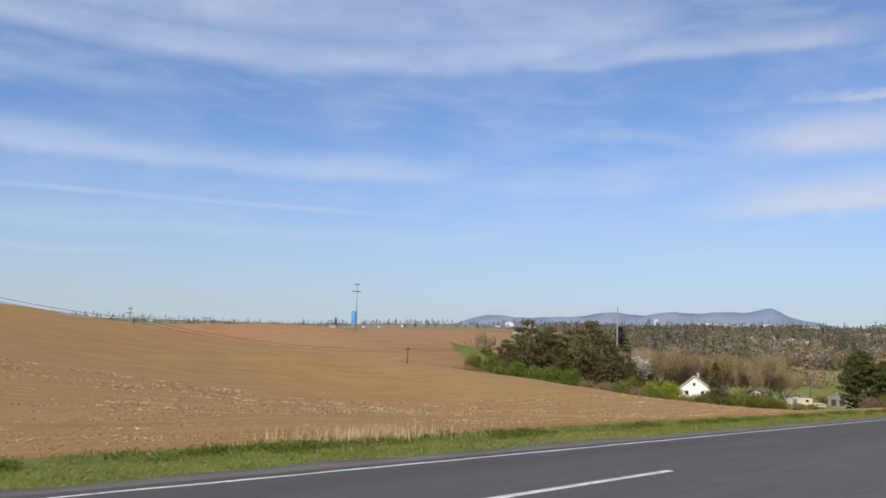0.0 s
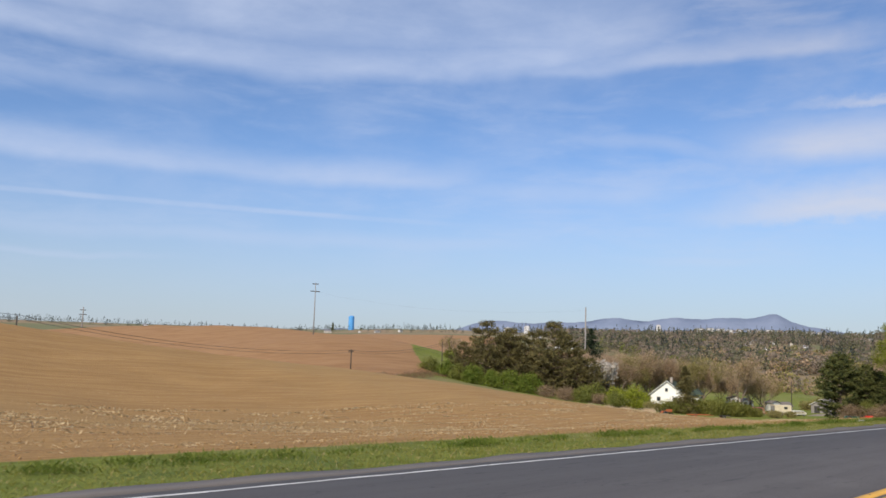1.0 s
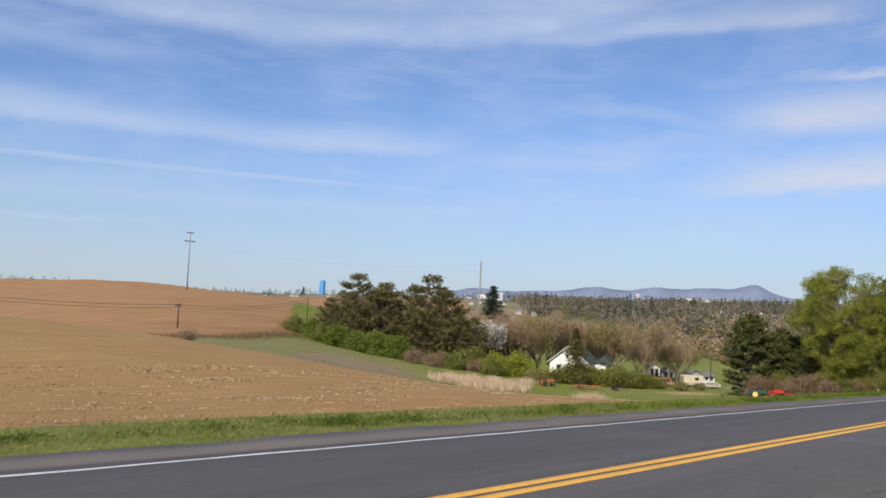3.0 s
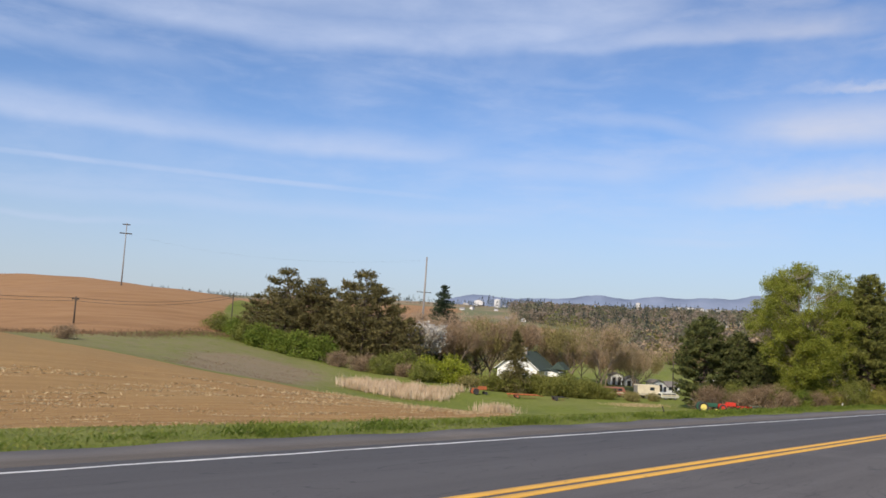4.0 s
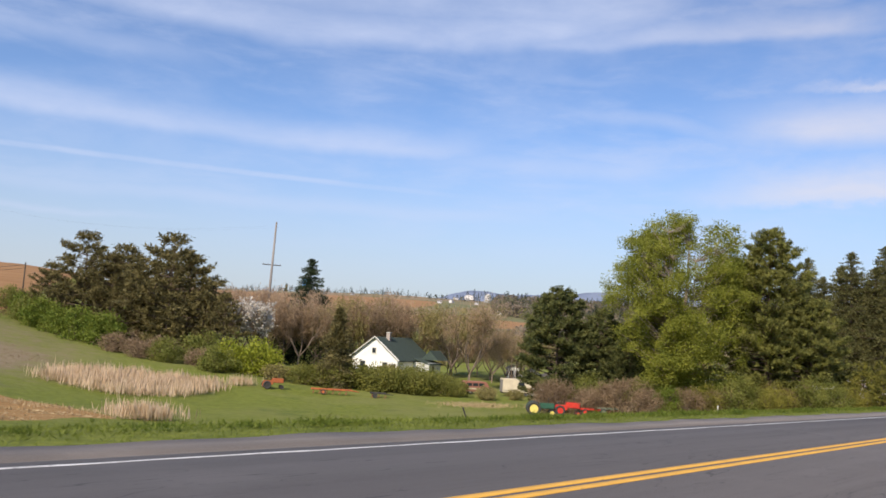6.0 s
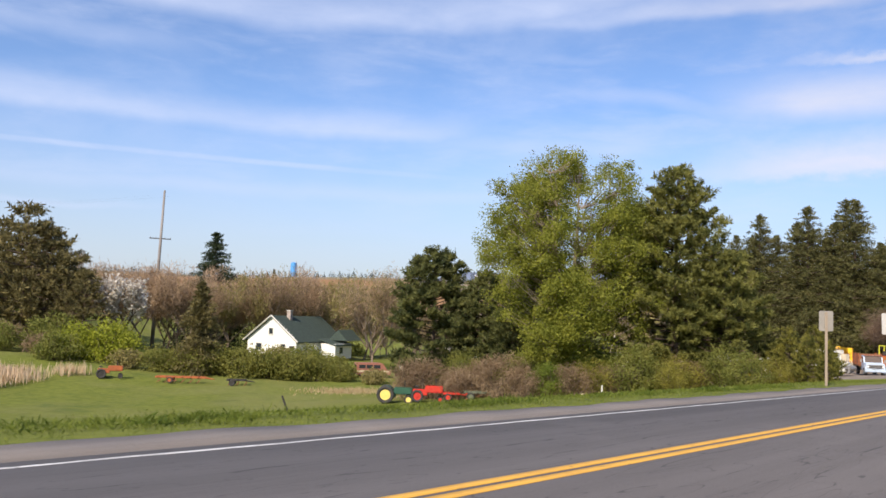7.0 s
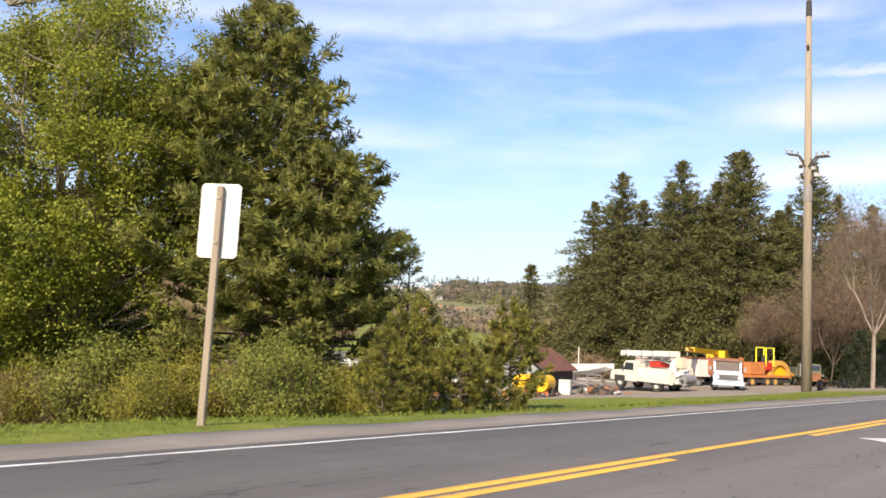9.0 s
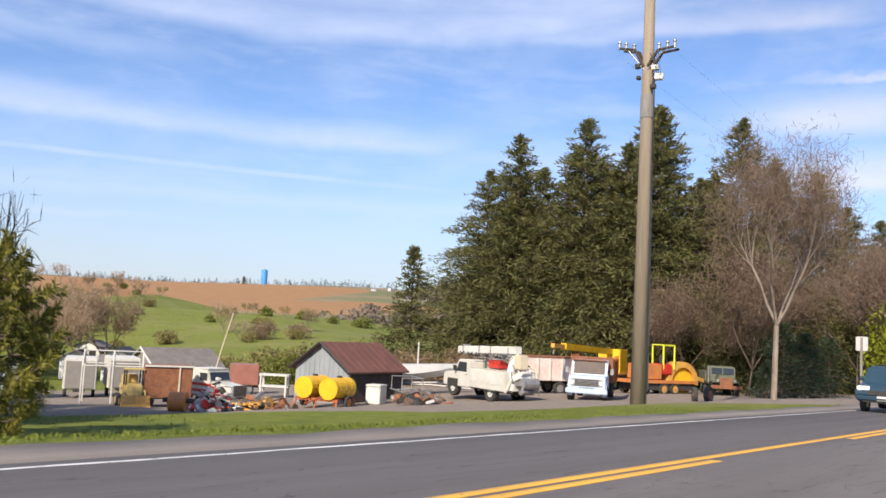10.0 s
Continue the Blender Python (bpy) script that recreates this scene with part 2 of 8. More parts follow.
def asphalt_material(name, dark, light, lane=False, gain=1.25):
    """Worn asphalt with wheel tracks along x, tar marks and fine stone."""
    m = bpy.data.materials.new(name)
    m.use_nodes = True
    n = Nodes(m.node_tree)
    at = n.add("ShaderNodeTexCoord").outputs["Object"]
    stone = n.noise(at, 55.0, 3.0, 0.7)
    long = n.noise(n.stretch(at, 0.03, 1.1, 1.0), 1.0, 5.0)
    base = n.mix(n.ramp(n.math("ADD", n.math("MULTIPLY", stone, 0.45), n.math("MULTIPLY", long, 0.55)), 0.35, 0.65), dark, light)
    base = n.mix(n.ramp(n.noise(at, 0.35, 5.0), 0.55, 0.75, 0.0, 0.35), base, tuple(1.35 * c for c in light))
    tar = n.noise(n.stretch(at, 0.25, 2.2, 1.0, radians(7)), 1.0, 2.0, 0.4, 1.5)
    along = n.add("ShaderNodeSeparateXYZ")
    n.put(at, along.inputs[0])
    base = n.mix(n.ramp(along.outputs[0], 120.0, 165.0, 0.0, 1.0), base, n.mix(1.0, base, (gain, gain, gain), "MULTIPLY"))
    base = n.mix(n.ramp(n.math("ABSOLUTE", n.math("SUBTRACT", tar, 0.5)), 0.002, 0.007, 0.55 if lane else 0.0, 0.0), base, (0.02, 0.02, 0.02))
    shade = n.add("ShaderNodeBsdfPrincipled")
    n.put(base, shade.inputs["Base Color"])
    shade.inputs["Roughness"].default_value = 0.9
    relief = n.add("ShaderNodeBump")
    relief.inputs["Strength"].default_value, relief.inputs["Distance"].default_value = 0.5, 0.01
    n.put(stone, relief.inputs["Height"])
    n.put(relief.outputs[0], shade.inputs["Normal"])
    n.tree.links.new(shade.outputs[0], n.add("ShaderNodeOutputMaterial").inputs[0])
    return m


GROUND = ground_material()
ASPHALT = asphalt_material("asphalt", (0.074, 0.065, 0.060), (0.114, 0.102, 0.095), lane=True, gain=1.42)
SHOULDER = asphalt_material("gravel_shoulder", (0.092, 0.079, 0.069), (0.158, 0.137, 0.121), gain=1.5)
WHITE_LINE = material("white_road_paint", (0.72, 0.71, 0.69), (0.45, 0.44, 0.43), scale=1.6, speck=((0.13, 0.13, 0.13), 9.0, 0.60, 0.72))
YELLOW_LINE = material("yellow_road_paint", (0.80, 0.43, 0.060), (0.66, 0.35, 0.06), scale=1.2, speck=((0.12, 0.10, 0.07), 9.0, 0.64, 0.76))
BARK = material("grey_brown_bark", (0.15, 0.105, 0.075), (0.085, 0.062, 0.048), rough=0.95, scale=3.0, bump=0.8, bump_scale=14.0, flat=0.3)
PALE_BARK = material("pale_grey_bark", (0.33, 0.27, 0.21), (0.20, 0.155, 0.12), rough=0.9, scale=2.0, bump=0.6, bump_scale=10.0, flat=0.3)
VALLEY_BARK = material("light_brown_bark", (0.27, 0.205, 0.15), (0.17, 0.13, 0.10), rough=0.9, scale=2.0, bump=0.5, bump_scale=10.0, flat=0.3)
POLE_WOOD = material("weathered_pole_wood", (0.33, 0.265, 0.195), (0.23, 0.185, 0.14), rough=0.9, scale=1.5, bump=0.6, bump_scale=20.0, flat=0.06)
DARK_WOOD = material("dark_creosoted_wood", (0.075, 0.058, 0.045), (0.042, 0.034, 0.028), rough=0.9, scale=2.0, bump=0.5, flat=0.1)
GREY_POLE = material("grey_weathered_wood", (0.27, 0.25, 0.235), (0.18, 0.165, 0.155), rough=0.9, scale=2.0, bump=0.4, flat=0.1)
PINE_LEAF = leaf_material("pine_needles", (0.046, 0.062, 0.021), (0.355, 0.345, 0.094), glow_share=0.42)
YOUNG_PINE = leaf_material("young_pine_needles", (0.042, 0.054, 0.015), (0.345, 0.315, 0.066), glow_share=0.38)
OLD_PINE = leaf_material("old_pine_needles", (0.062, 0.060, 0.026), (0.275, 0.230, 0.092), glow_share=0.34)
DARK_PINE = leaf_material("dark_pine_needles", (0.034, 0.050, 0.020), (0.195, 0.200, 0.064), glow_share=0.30)
SPRUCE_LEAF = leaf_material("spruce_needles", (0.052, 0.060, 0.024), (0.235, 0.220, 0.080), glow_share=0.34)
BLUE_SPRUCE = leaf_material("dark_spruce_needles", (0.022, 0.040, 0.022), (0.085, 0.110, 0.055))
POPLAR_LEAF = leaf_material("young_poplar_leaves", (0.125, 0.152, 0.023), (0.385, 0.394, 0.066), glow_share=0.43)
SHRUB_LEAF = leaf_material("shrub_leaves", (0.115, 0.142, 0.030), (0.31, 0.31, 0.078), glow_share=0.42)
FRESH_LEAF = leaf_material("fresh_green_leaves", (0.095, 0.15, 0.022), (0.25, 0.29, 0.05), glow_share=0.45)
YELLOW_LEAF = leaf_material("yellow_green_leaves", (0.192, 0.228, 0.019), (0.408, 0.432, 0.054), glow_share=0.45)
OLIVE_LEAF = leaf_material("olive_buds", (0.170, 0.148, 0.050), (0.360, 0.305, 0.120), glow_share=0.3)
BRUSH_LEAF = leaf_material("olive_brush_leaves", (0.110, 0.110, 0.022), (0.420, 0.382, 0.076), glow_share=0.42)
TWIG = leaf_material("brown_twigs", (0.320, 0.222, 0.142), (0.590, 0.435, 0.285), glow_share=0.4)
DARK_TWIG = leaf_material("dead_dark_twigs", (0.060, 0.045, 0.036), (0.130, 0.098, 0.075), glow_share=0.1)
HAZE_TWIG = leaf_material("fine_budding_twigs", (0.145, 0.100, 0.072), (0.300, 0.212, 0.152), glow_share=0.3)
RED_TWIG = leaf_material("reddish_twigs", (0.205, 0.142, 0.088), (0.410, 0.298, 0.185), glow_share=0.4)
BLOSSOM = leaf_material("white_blossom", (0.48, 0.44, 0.38), (0.78, 0.74, 0.68), glow_share=0.4)
REED = leaf_material("dry_reeds", (0.52, 0.385, 0.24), (0.80, 0.64, 0.46), glow_share=0.42)
GRASS_BLADE = leaf_material("grass_blades", (0.122, 0.158, 0.022), (0.240, 0.272, 0.052), glow_share=0.45)
PALE_GRASS = leaf_material("yellowish_grass_blades", (0.170, 0.172, 0.030), (0.320, 0.295, 0.075), (0.42, 0.34, 0.15), glow_share=0.45)
DEEP_GRASS = leaf_material("lush_grass_blades", (0.068, 0.108, 0.014), (0.190, 0.228, 0.036), glow_share=0.45)
HEDGE_LEAF = leaf_material("budding_hedge_leaves", (0.115, 0.130, 0.028), (0.310, 0.295, 0.072), glow_share=0.42)
STRAW = leaf_material("straw_stubble", (0.36, 0.26, 0.135), (0.64, 0.50, 0.30), glow_share=0.3)
DARK_WEED = leaf_material("dead_brown_weeds", (0.130, 0.080, 0.046), (0.260, 0.165, 0.092), glow_share=0.3)
# Three far leaf colours, made paler and greyer to hold the air's haze.
HAZY_LEAF = leaf_material("far_woods", (0.118, 0.126, 0.080), (0.265, 0.245, 0.150), glow_share=0.5)
HAZY_CONIFER = leaf_material("far_conifers", (0.052, 0.066, 0.058), (0.118, 0.132, 0.100), glow_share=0.5)
HAZY_BARE = leaf_material("far_bare_woods", (0.235, 0.186, 0.142), (0.370, 0.300, 0.222), glow_share=0.5)
# The blue is distance haze, painted into the hills' colour.
HAZY_MOUNTAIN = material("distant_blue_hills", (0.195, 0.235, 0.325), (0.160, 0.200, 0.285), rough=1.0, scale=0.004)

# ---- building helpers ----


def ob_of(name, mesh, parent=None, mat=None):
    ob = new(name, mesh)
    if mat is not None:
        mesh.materials.append(mat)
    if parent is not None:
        ob.parent = parent
    return ob


def part(name, bm, mat, parent, label="", smooth=False):
    """Links a bmesh as one mesh object under a thing or a part, and empties it."""
    mesh = bpy.data.meshes.new(name)
    bmesh.ops.recalc_face_normals(bm, faces=bm.faces[:])
    bm.to_mesh(mesh)
    bm.free()
    if smooth:
        for face in mesh.polygons:
            face.use_smooth = True
    ob = ob_of(name, mesh, parent, mat)
    return tagged(ob, label) if label else ob


def thing(name, x, y, z, turn, label, category, group="", kind="", size=1.0):
    ob = new(name)
    ob.empty_display_size = 0.3
    ob.matrix_world = pose(x, y, z, 0, 0, turn) @ Matrix.Diagonal((size, size, size, 1))
    return tagged(ob, label, category, group, kind)


def place(at=(0, 0, 0), rot=(0, 0, 0), size=(1, 1, 1)):
    return Matrix.LocRotScale(at, Euler([radians(a) for a in rot]), size)


def box(bm, sx, sy, sz, at=(0, 0, 0), rot=(0, 0, 0), bevel=0.0):
    """A box whose base stands at `at`."""
    m = Matrix.Translation(at) @ Euler([radians(a) for a in rot]).to_matrix().to_4x4() @ Matrix.Translation((0, 0, sz / 2)) @ Matrix.Diagonal((sx, sy, sz, 1))
    made = bmesh.ops.create_cube(bm, size=1, matrix=m)
    if bevel:
        edges = list({e for v in made["verts"] for e in v.link_edges})
        bmesh.ops.bevel(bm, geom=edges, offset=bevel, segments=2, affect="EDGES")
    return bm


def cyl(bm, r, h, at=(0, 0, 0), rot=(0, 0, 0), seg=16, top=None):
    """A cylinder or cone whose base centre is at `at`."""
    m = Matrix.Translation(at) @ Euler([radians(a) for a in rot]).to_matrix().to_4x4() @ Matrix.Translation((0, 0, h / 2))
    bmesh.ops.create_cone(bm, cap_ends=True, segments=seg, radius1=r, radius2=r if top is None else top, depth=h, matrix=m)
    return bm


def ball(bm, r, at=(0, 0, 0), size=(1, 1, 1), seg=12):
    bmesh.ops.create_uvsphere(bm, u_segments=seg, v_segments=seg // 2 + 2, radius=r, matrix=place(at, size=size))
    return bm


def prism(bm, outline, y0, y1, bevel=0.0):
    """A side view, as (x, z) pairs, pushed through from y0 to y1."""
    a = [bm.verts.new((x, y0, z)) for x, z in outline]
    b = [bm.verts.new((x, y1, z)) for x, z in outline]
    count = len(outline)
    faces = [bm.faces.new(a), bm.faces.new(b[::-1])]
    faces += [bm.faces.new((a[i], b[i], b[(i + 1) % count], a[(i + 1) % count])) for i in range(count)]
    bmesh.ops.recalc_face_normals(bm, faces=faces)
    if bevel:
        bmesh.ops.bevel(bm, geom=list({e for f in faces for e in f.edges}), offset=bevel, segments=2, affect="EDGES")
    return bm


def tube(bm, points, r0, r1=None, seg=6):
    """A tapering round bar through the points."""
    r1 = r0 if r1 is None else r1
    points = [Vector(p) for p in points]
    rings = []
    for i, p in enumerate(points):
        way = (points[min(i + 1, len(points) - 1)] - points[max(i - 1, 0)]).normalized()
        side = way.cross((0, 0, 1))
        side = Vector((1, 0, 0)) if side.length < 1e-3 else side.normalized()
        up = side.cross(way)
        r = r0 + (r1 - r0) * i / (len(points) - 1)
        rings.append([bm.verts.new(p + r * (math.cos(a) * side + math.sin(a) * up)) for a in [2 * math.pi * k / seg for k in range(seg)]])
    for a, b in zip(rings, rings[1:]):
        for k in range(seg):
            bm.faces.new((a[k], a[(k + 1) % seg], b[(k + 1) % seg], b[k]))
    bm.faces.new(rings[0][::-1]), bm.faces.new(rings[-1])
    return bm


def quick_mesh(name, verts, faces):
    """A mesh from arrays; every face has the same number of corners."""
    mesh = bpy.data.meshes.new(name)
    corners = faces.shape[1]
    mesh.vertices.add(len(verts)), mesh.loops.add(faces.size), mesh.polygons.add(len(faces))
    mesh.vertices.foreach_set("co", np.asarray(verts, np.float32).ravel())
    mesh.loops.foreach_set("vertex_index", faces.astype(np.int32).ravel())
    mesh.polygons.foreach_set("loop_start", np.arange(0, faces.size, corners, dtype=np.int32))
    mesh.polygons.foreach_set("loop_total", np.full(len(faces), corners, np.int32))
    mesh.update(calc_edges=True)
    return mesh


def unit(v):
    return v / np.maximum(np.linalg.norm(v, axis=-1, keepdims=True), 1e-9)


def leaf_mesh(name, centres, ways, long, wide, rng, jitter=0.35):
    """Pointed leaves, each with its own direction and size."""
    count = len(centres)
    ways = unit(ways)
    side = unit(np.cross(ways, rng.normal(size=(count, 3))))
    size = (1 + jitter * rng.uniform(-1, 1, count))[:, None]
    a, b = ways * size * np.reshape(long, (-1, 1)) / 2, side * size * np.reshape(wide, (-1, 1)) / 2
    verts = np.stack([centres - a, centres + b, centres + a, centres - b], 1).reshape(-1, 3)
    return quick_mesh(name, verts, np.arange(4 * count).reshape(-1, 4))


# ---- ground ----


def road_z(x):
    x = np.clip(x, -80.0, 420.0)
    u = x / 100
    return -1.488 * u - 0.215 * u * u + 0.018 * u**3


def deck_z(x, y):
    """The road's surface, which falls a little to the side."""
    return road_z(x) - 0.012 * (y - 5.5)


def smooth(v, low, high):
    t = np.clip((v - low) / (high - low), 0, 1)
    return t * t * (3 - 2 * t)


# Swells and hollows of the land beside the road: a row for each 60 m along it, a column for each distance from it.
SWELL_X = np.arange(-60, 421, 60.0)
SWELL_Y = np.array([22, 52, 86, 120, 155, 195, 235, 275, 315.0])
SWELLS = np.array([
    [1.1, -1.0, 0.2, 0.2, 0.0, 0.0, 0.0, 0.0, 0.0],
    [-1.2, 1.2, 4.8, 5.1, 1.3, 0.0, 0.0, 0.0, 0.0],
    [0.9, -3.0, -1.9, 4.9, 2.1, -0.0, 0.0, 0.1, 0.1],
    [-0.9, -0.7, 2.5, 0.5, -3.4, -2.0, 0.4, 2.3, 2.3],
    [0.0, -3.2, -4.0, -1.3, 2.7, 5.3, 2.0, 4.7, 8.9],
    [-0.1, -1.8, -2.2, -0.4, -3.5, 7.7, 8.7, 10.7, 6.9],
    [-0.4, -0.3, -3.2, -0.6, -6.2, 1.1, -0.4, 1.6, 2.4],
    [-0.4, 1.3, -0.4, 2.1, 3.2, 1.5, 5.8, 6.8, 6.3],
    [-0.6, -0.7, -1.1, -3.9, 0.4, 6.1, -2.6, 8.1, 4.5],
])


def far_z(x, y):
    r = np.hypot(x - 120, y)
    side = np.arctan2(y, x - 120)
    rise = 0.070 * np.clip(r - 420, 0, 650) + 0.040 * np.clip(r - 1070, 0, 2400)
    hills = 7 * np.sin(x / 210 + 1.0) * np.sin(y / 170 + 0.6) + 3.5 * np.sin(x / 83 + y / 120)
    rise = rise + 13 * smooth(r, 2300, 2650) * (1 - smooth(side, 0.42, 0.62))
    return -8 + rise * (0.96 + 0.04 * np.sin(3 * side)) * (1 - 0.10 * smooth(side, 0.75, 0.95)) + hills * smooth(r, 450, 1200) * 0.6


def ground_z(x, y):
    x, y = np.asarray(x, float), np.asarray(y, float)
    shape = np.broadcast(x, y).shape
    x, y = np.broadcast_to(x, shape).ravel(), np.broadcast_to(y, shape).ravel()
    gx = np.exp(-(((x[:, None] - SWELL_X) / 52) ** 2))
    gy = np.exp(-(((y[:, None] - SWELL_Y) / 34) ** 2))
    near = road_z(x) - 0.1 + smooth(y, 10.5, 24.5) * np.einsum("ni,nj,ij->n", gx, gy, SWELLS)
    near = near - 0.012 * np.clip(y - 5.5, -12, 6)
    near = near - 0.55 * np.exp(-(((x - 269) / 11) ** 2) - ((y - 41) / 9) ** 2)
    near = near - 0.42 * np.exp(-(((x - 246) / 10) ** 2) - ((y - 17.5) / 5) ** 2) + 0.10 * np.exp(-(((x - 251) / 9) ** 2) - ((y - 28) / 5) ** 2)
    near = near - 0.28 * np.exp(-(((x - 229) / 7) ** 2) - ((y - 15.5) / 3) ** 2)
    w = smooth(np.maximum(np.hypot(x - 160, y - 60), np.where(y < 0, -2 * y + 250, 0)), 300, 560)
    w = np.maximum(w, smooth(np.abs(x - 160), 280, 480) * smooth(np.abs(y), 40, 160))
    return (near * (1 - w) + far_z(x, y) * w).reshape(shape)


def gz(x, y):
    return float(ground_z(x, y))


def inside(x, y, corners):
    """Signed distance to a polygon's edge, positive within."""
    best, odd = np.full(x.shape, 1e9), np.zeros(x.shape, bool)
    for (ax, ay), (bx, by) in zip(corners, corners[1:] + corners[:1]):
        t = np.clip(((x - ax) * (bx - ax) + (y - ay) * (by - ay)) / ((bx - ax) ** 2 + (by - ay) ** 2), 0, 1)
        best = np.minimum(best, np.hypot(x - ax - t * (bx - ax), y - ay - t * (by - ay)))
        cross = (ay > y) != (by > y)
        odd ^= cross & (x < (bx - ax) * (y - ay) / (by - ay if by != ay else 1e-9) + ax)
    return np.where(odd, best, -best)


FIELD = [(-500, 13.2), (0, 13.4), (28, 14.6), (58, 13.2), (80, 14.6), (100, 16.0), (116, 18.0), (130, 25), (146, 38), (160, 49), (174, 61), (172, 76), (158, 82), (140, 88), (120, 108), (104, 138), (80, 156), (-500, 156)]
FAR_FIELD = [(-500, 161), (120, 152), (165, 142), (204, 158), (226, 186), (262, 222), (300, 214), (350, 226), (430, 300), (330, 430), (-500, 430)]
YARD = [(249, 37), (255, 33), (260, 26), (264, 19), (269, 14), (274, 11.4), (278, 9.5), (345, 9.5), (350, 36), (322, 58), (292, 74), (256, 74), (249, 44)]
FAR_BROWN = [(520, 420), (900, 620), (720, 900), (360, 760), (330, 480), (420, 380)]
FAR_PATCH = [(585, 345), (640, 335), (720, 395), (700, 470), (600, 480), (520, 400)]
FAR_GLADE = [(480, 250), (600, 270), (740, 390), (720, 480), (600, 500), (470, 360)]
HILL = [(262, 90), (330, 84), (460, 100), (460, 300), (330, 240), (270, 190), (250, 130)]
HOLLOW = [(100, 120), (140, 96), (176, 84), (206, 116), (206, 152), (112, 152)]
DRY = [(152, 95), (162, 88), (172, 91), (182, 99), (193, 110), (192, 120), (188, 130), (174, 126), (160, 107)]


def make_ground():
    def spread(low, high, step, reach, grow=1.13):
        out, s, v = [], step, high
        while v < reach:
            s *= grow
            v += s
            out.append(v)
        return out

    xs = np.array(sorted([-40 - (v - 340) for v in spread(0, 340, 2.5, 5200)] + list(np.arange(-40, 341, 2.5)) + spread(0, 340, 2.5, 5600)))
    ys = np.array(sorted([-v for v in spread(0, 4, 2.5, 5000, 1.3)] + list(np.arange(-4, 9, 2.0)) + [9.15, 9.4] + list(np.arange(10, 18, 0.8)) + list(np.arange(18, 175, 2.0)) + spread(0, 175, 2.0, 5200)))
    gx, gy = np.meshgrid(xs, ys, indexing="ij")
    z = ground_z(gx, gy)
    rough_land = 0.10 * np.sin(gx * 0.37 + 0.9 * np.sin(gy * 0.21)) * np.sin(gy * 0.31 + 0.7 * np.sin(gx * 0.17))
    z = z + rough_land * smooth(gy, 13, 22)
    z = np.where((gy < 9.2) & (gy > -11), z - 0.35, z)
    a, b = len(xs), len(ys)
    index = np.arange(a * b).reshape(a, b)
    faces = np.stack([index[:-1, :-1], index[1:, :-1], index[1:, 1:], index[:-1, 1:]], -1).reshape(-1, 4)
    mesh = quick_mesh("ground", np.stack([gx, gy, z], -1).reshape(-1, 3), faces)
    for face in mesh.polygons:
        face.use_smooth = True
    x, y = gx.ravel(), gy.ravel()

    def soft_zone(corners, width):
        return np.clip(0.5 + inside(x, y, corners) / (2 * width), 0, 1)

    far = smooth(np.hypot(x - 160, y - 60), 330, 480)
    zones = np.stack([soft_zone(FIELD, 0.9), soft_zone(FAR_FIELD, 2.0), np.maximum(np.maximum(soft_zone(DRY, 5.0), 0.55 * soft_zone(HOLLOW, 8.0)), 0.28 * soft_zone(HILL, 14.0)), np.ones_like(x)], -1)
    zones_b = np.stack([soft_zone(YARD, 1.6), far, np.maximum(soft_zone(FAR_BROWN, 14.0), soft_zone(FAR_PATCH, 8.0)), np.ones_like(x)], -1)
    for name, values in (("zone", zones), ("zone_b", zones_b)):
        layer = mesh.attributes.new(name, "FLOAT_COLOR", "POINT")
        layer.data.foreach_set("color", values.astype(np.float32).ravel())
    tagged(ob_of("ground", mesh, None, GROUND), "rolling land with tilled brown fields and green meadow", "ground", kind="structure")


make_ground()


def strip(name, edge_a, edge_b, lift, mat, x0, x1, step=2.0, label="", category="", parent=None, thick=0.0):
    """A long flat band on the road between two lines y(x)."""
    xs = np.linspace(x0, x1, max(2, int((x1 - x0) / step) + 1))
    ya, yb = np.broadcast_to(edge_a(xs), xs.shape), np.broadcast_to(edge_b(xs), xs.shape)
    top = np.stack([np.stack([xs, ya, deck_z(xs, ya) + lift], -1), np.stack([xs, yb, deck_z(xs, yb) + lift], -1)], 1)
    rows = [top, top - np.array([0, 0, thick or 0.004])]
    verts = np.concatenate([r.reshape(-1, 3) for r in rows])
    k = np.arange(len(xs) - 1) * 2
    base = 2 * len(xs)
    faces = [np.stack([k, k + 2, k + 3, k + 1], -1), np.stack([base + k + 1, base + k + 3, base + k + 2, base + k], -1)]
    faces += [np.stack([k, base + k, base + k + 2, k + 2], -1), np.stack([k + 1, k + 3, base + k + 3, base + k + 1], -1)]
    ob = ob_of(name, quick_mesh(name, verts, np.concatenate(faces)), parent, mat)
    return tagged(ob, label, category, kind="structure") if label else ob


def flat(v):
    return lambda x: np.full_like(x, v)


EDGE = 8.586
road = strip("road", flat(-3.8), flat(EDGE + 0.32), 0.0, ASPHALT, -320, 620, 2.0, "worn dark asphalt two-lane highway", "road", thick=0.3)
strip("pavement", flat(EDGE + 0.32), lambda x: EDGE + 0.95 + 0.67 * smooth(x, 25, 100) + 0.10 * np.sin(x * 0.9) + 0.08 * np.sin(x * 2.3), -0.012, SHOULDER, -320, 620, 0.5, "grey gravel shoulder beside the highway", "road shoulder", thick=0.3)
strip("pavement", flat(-6.2), flat(-3.8), -0.012, SHOULDER, -320, 620, 2.0, "grey gravel shoulder beside the highway", "road shoulder", thick=0.3)
wobble = lambda x: 0.012 * np.sin(x * 1.7) + 0.010 * np.sin(x * 4.1)
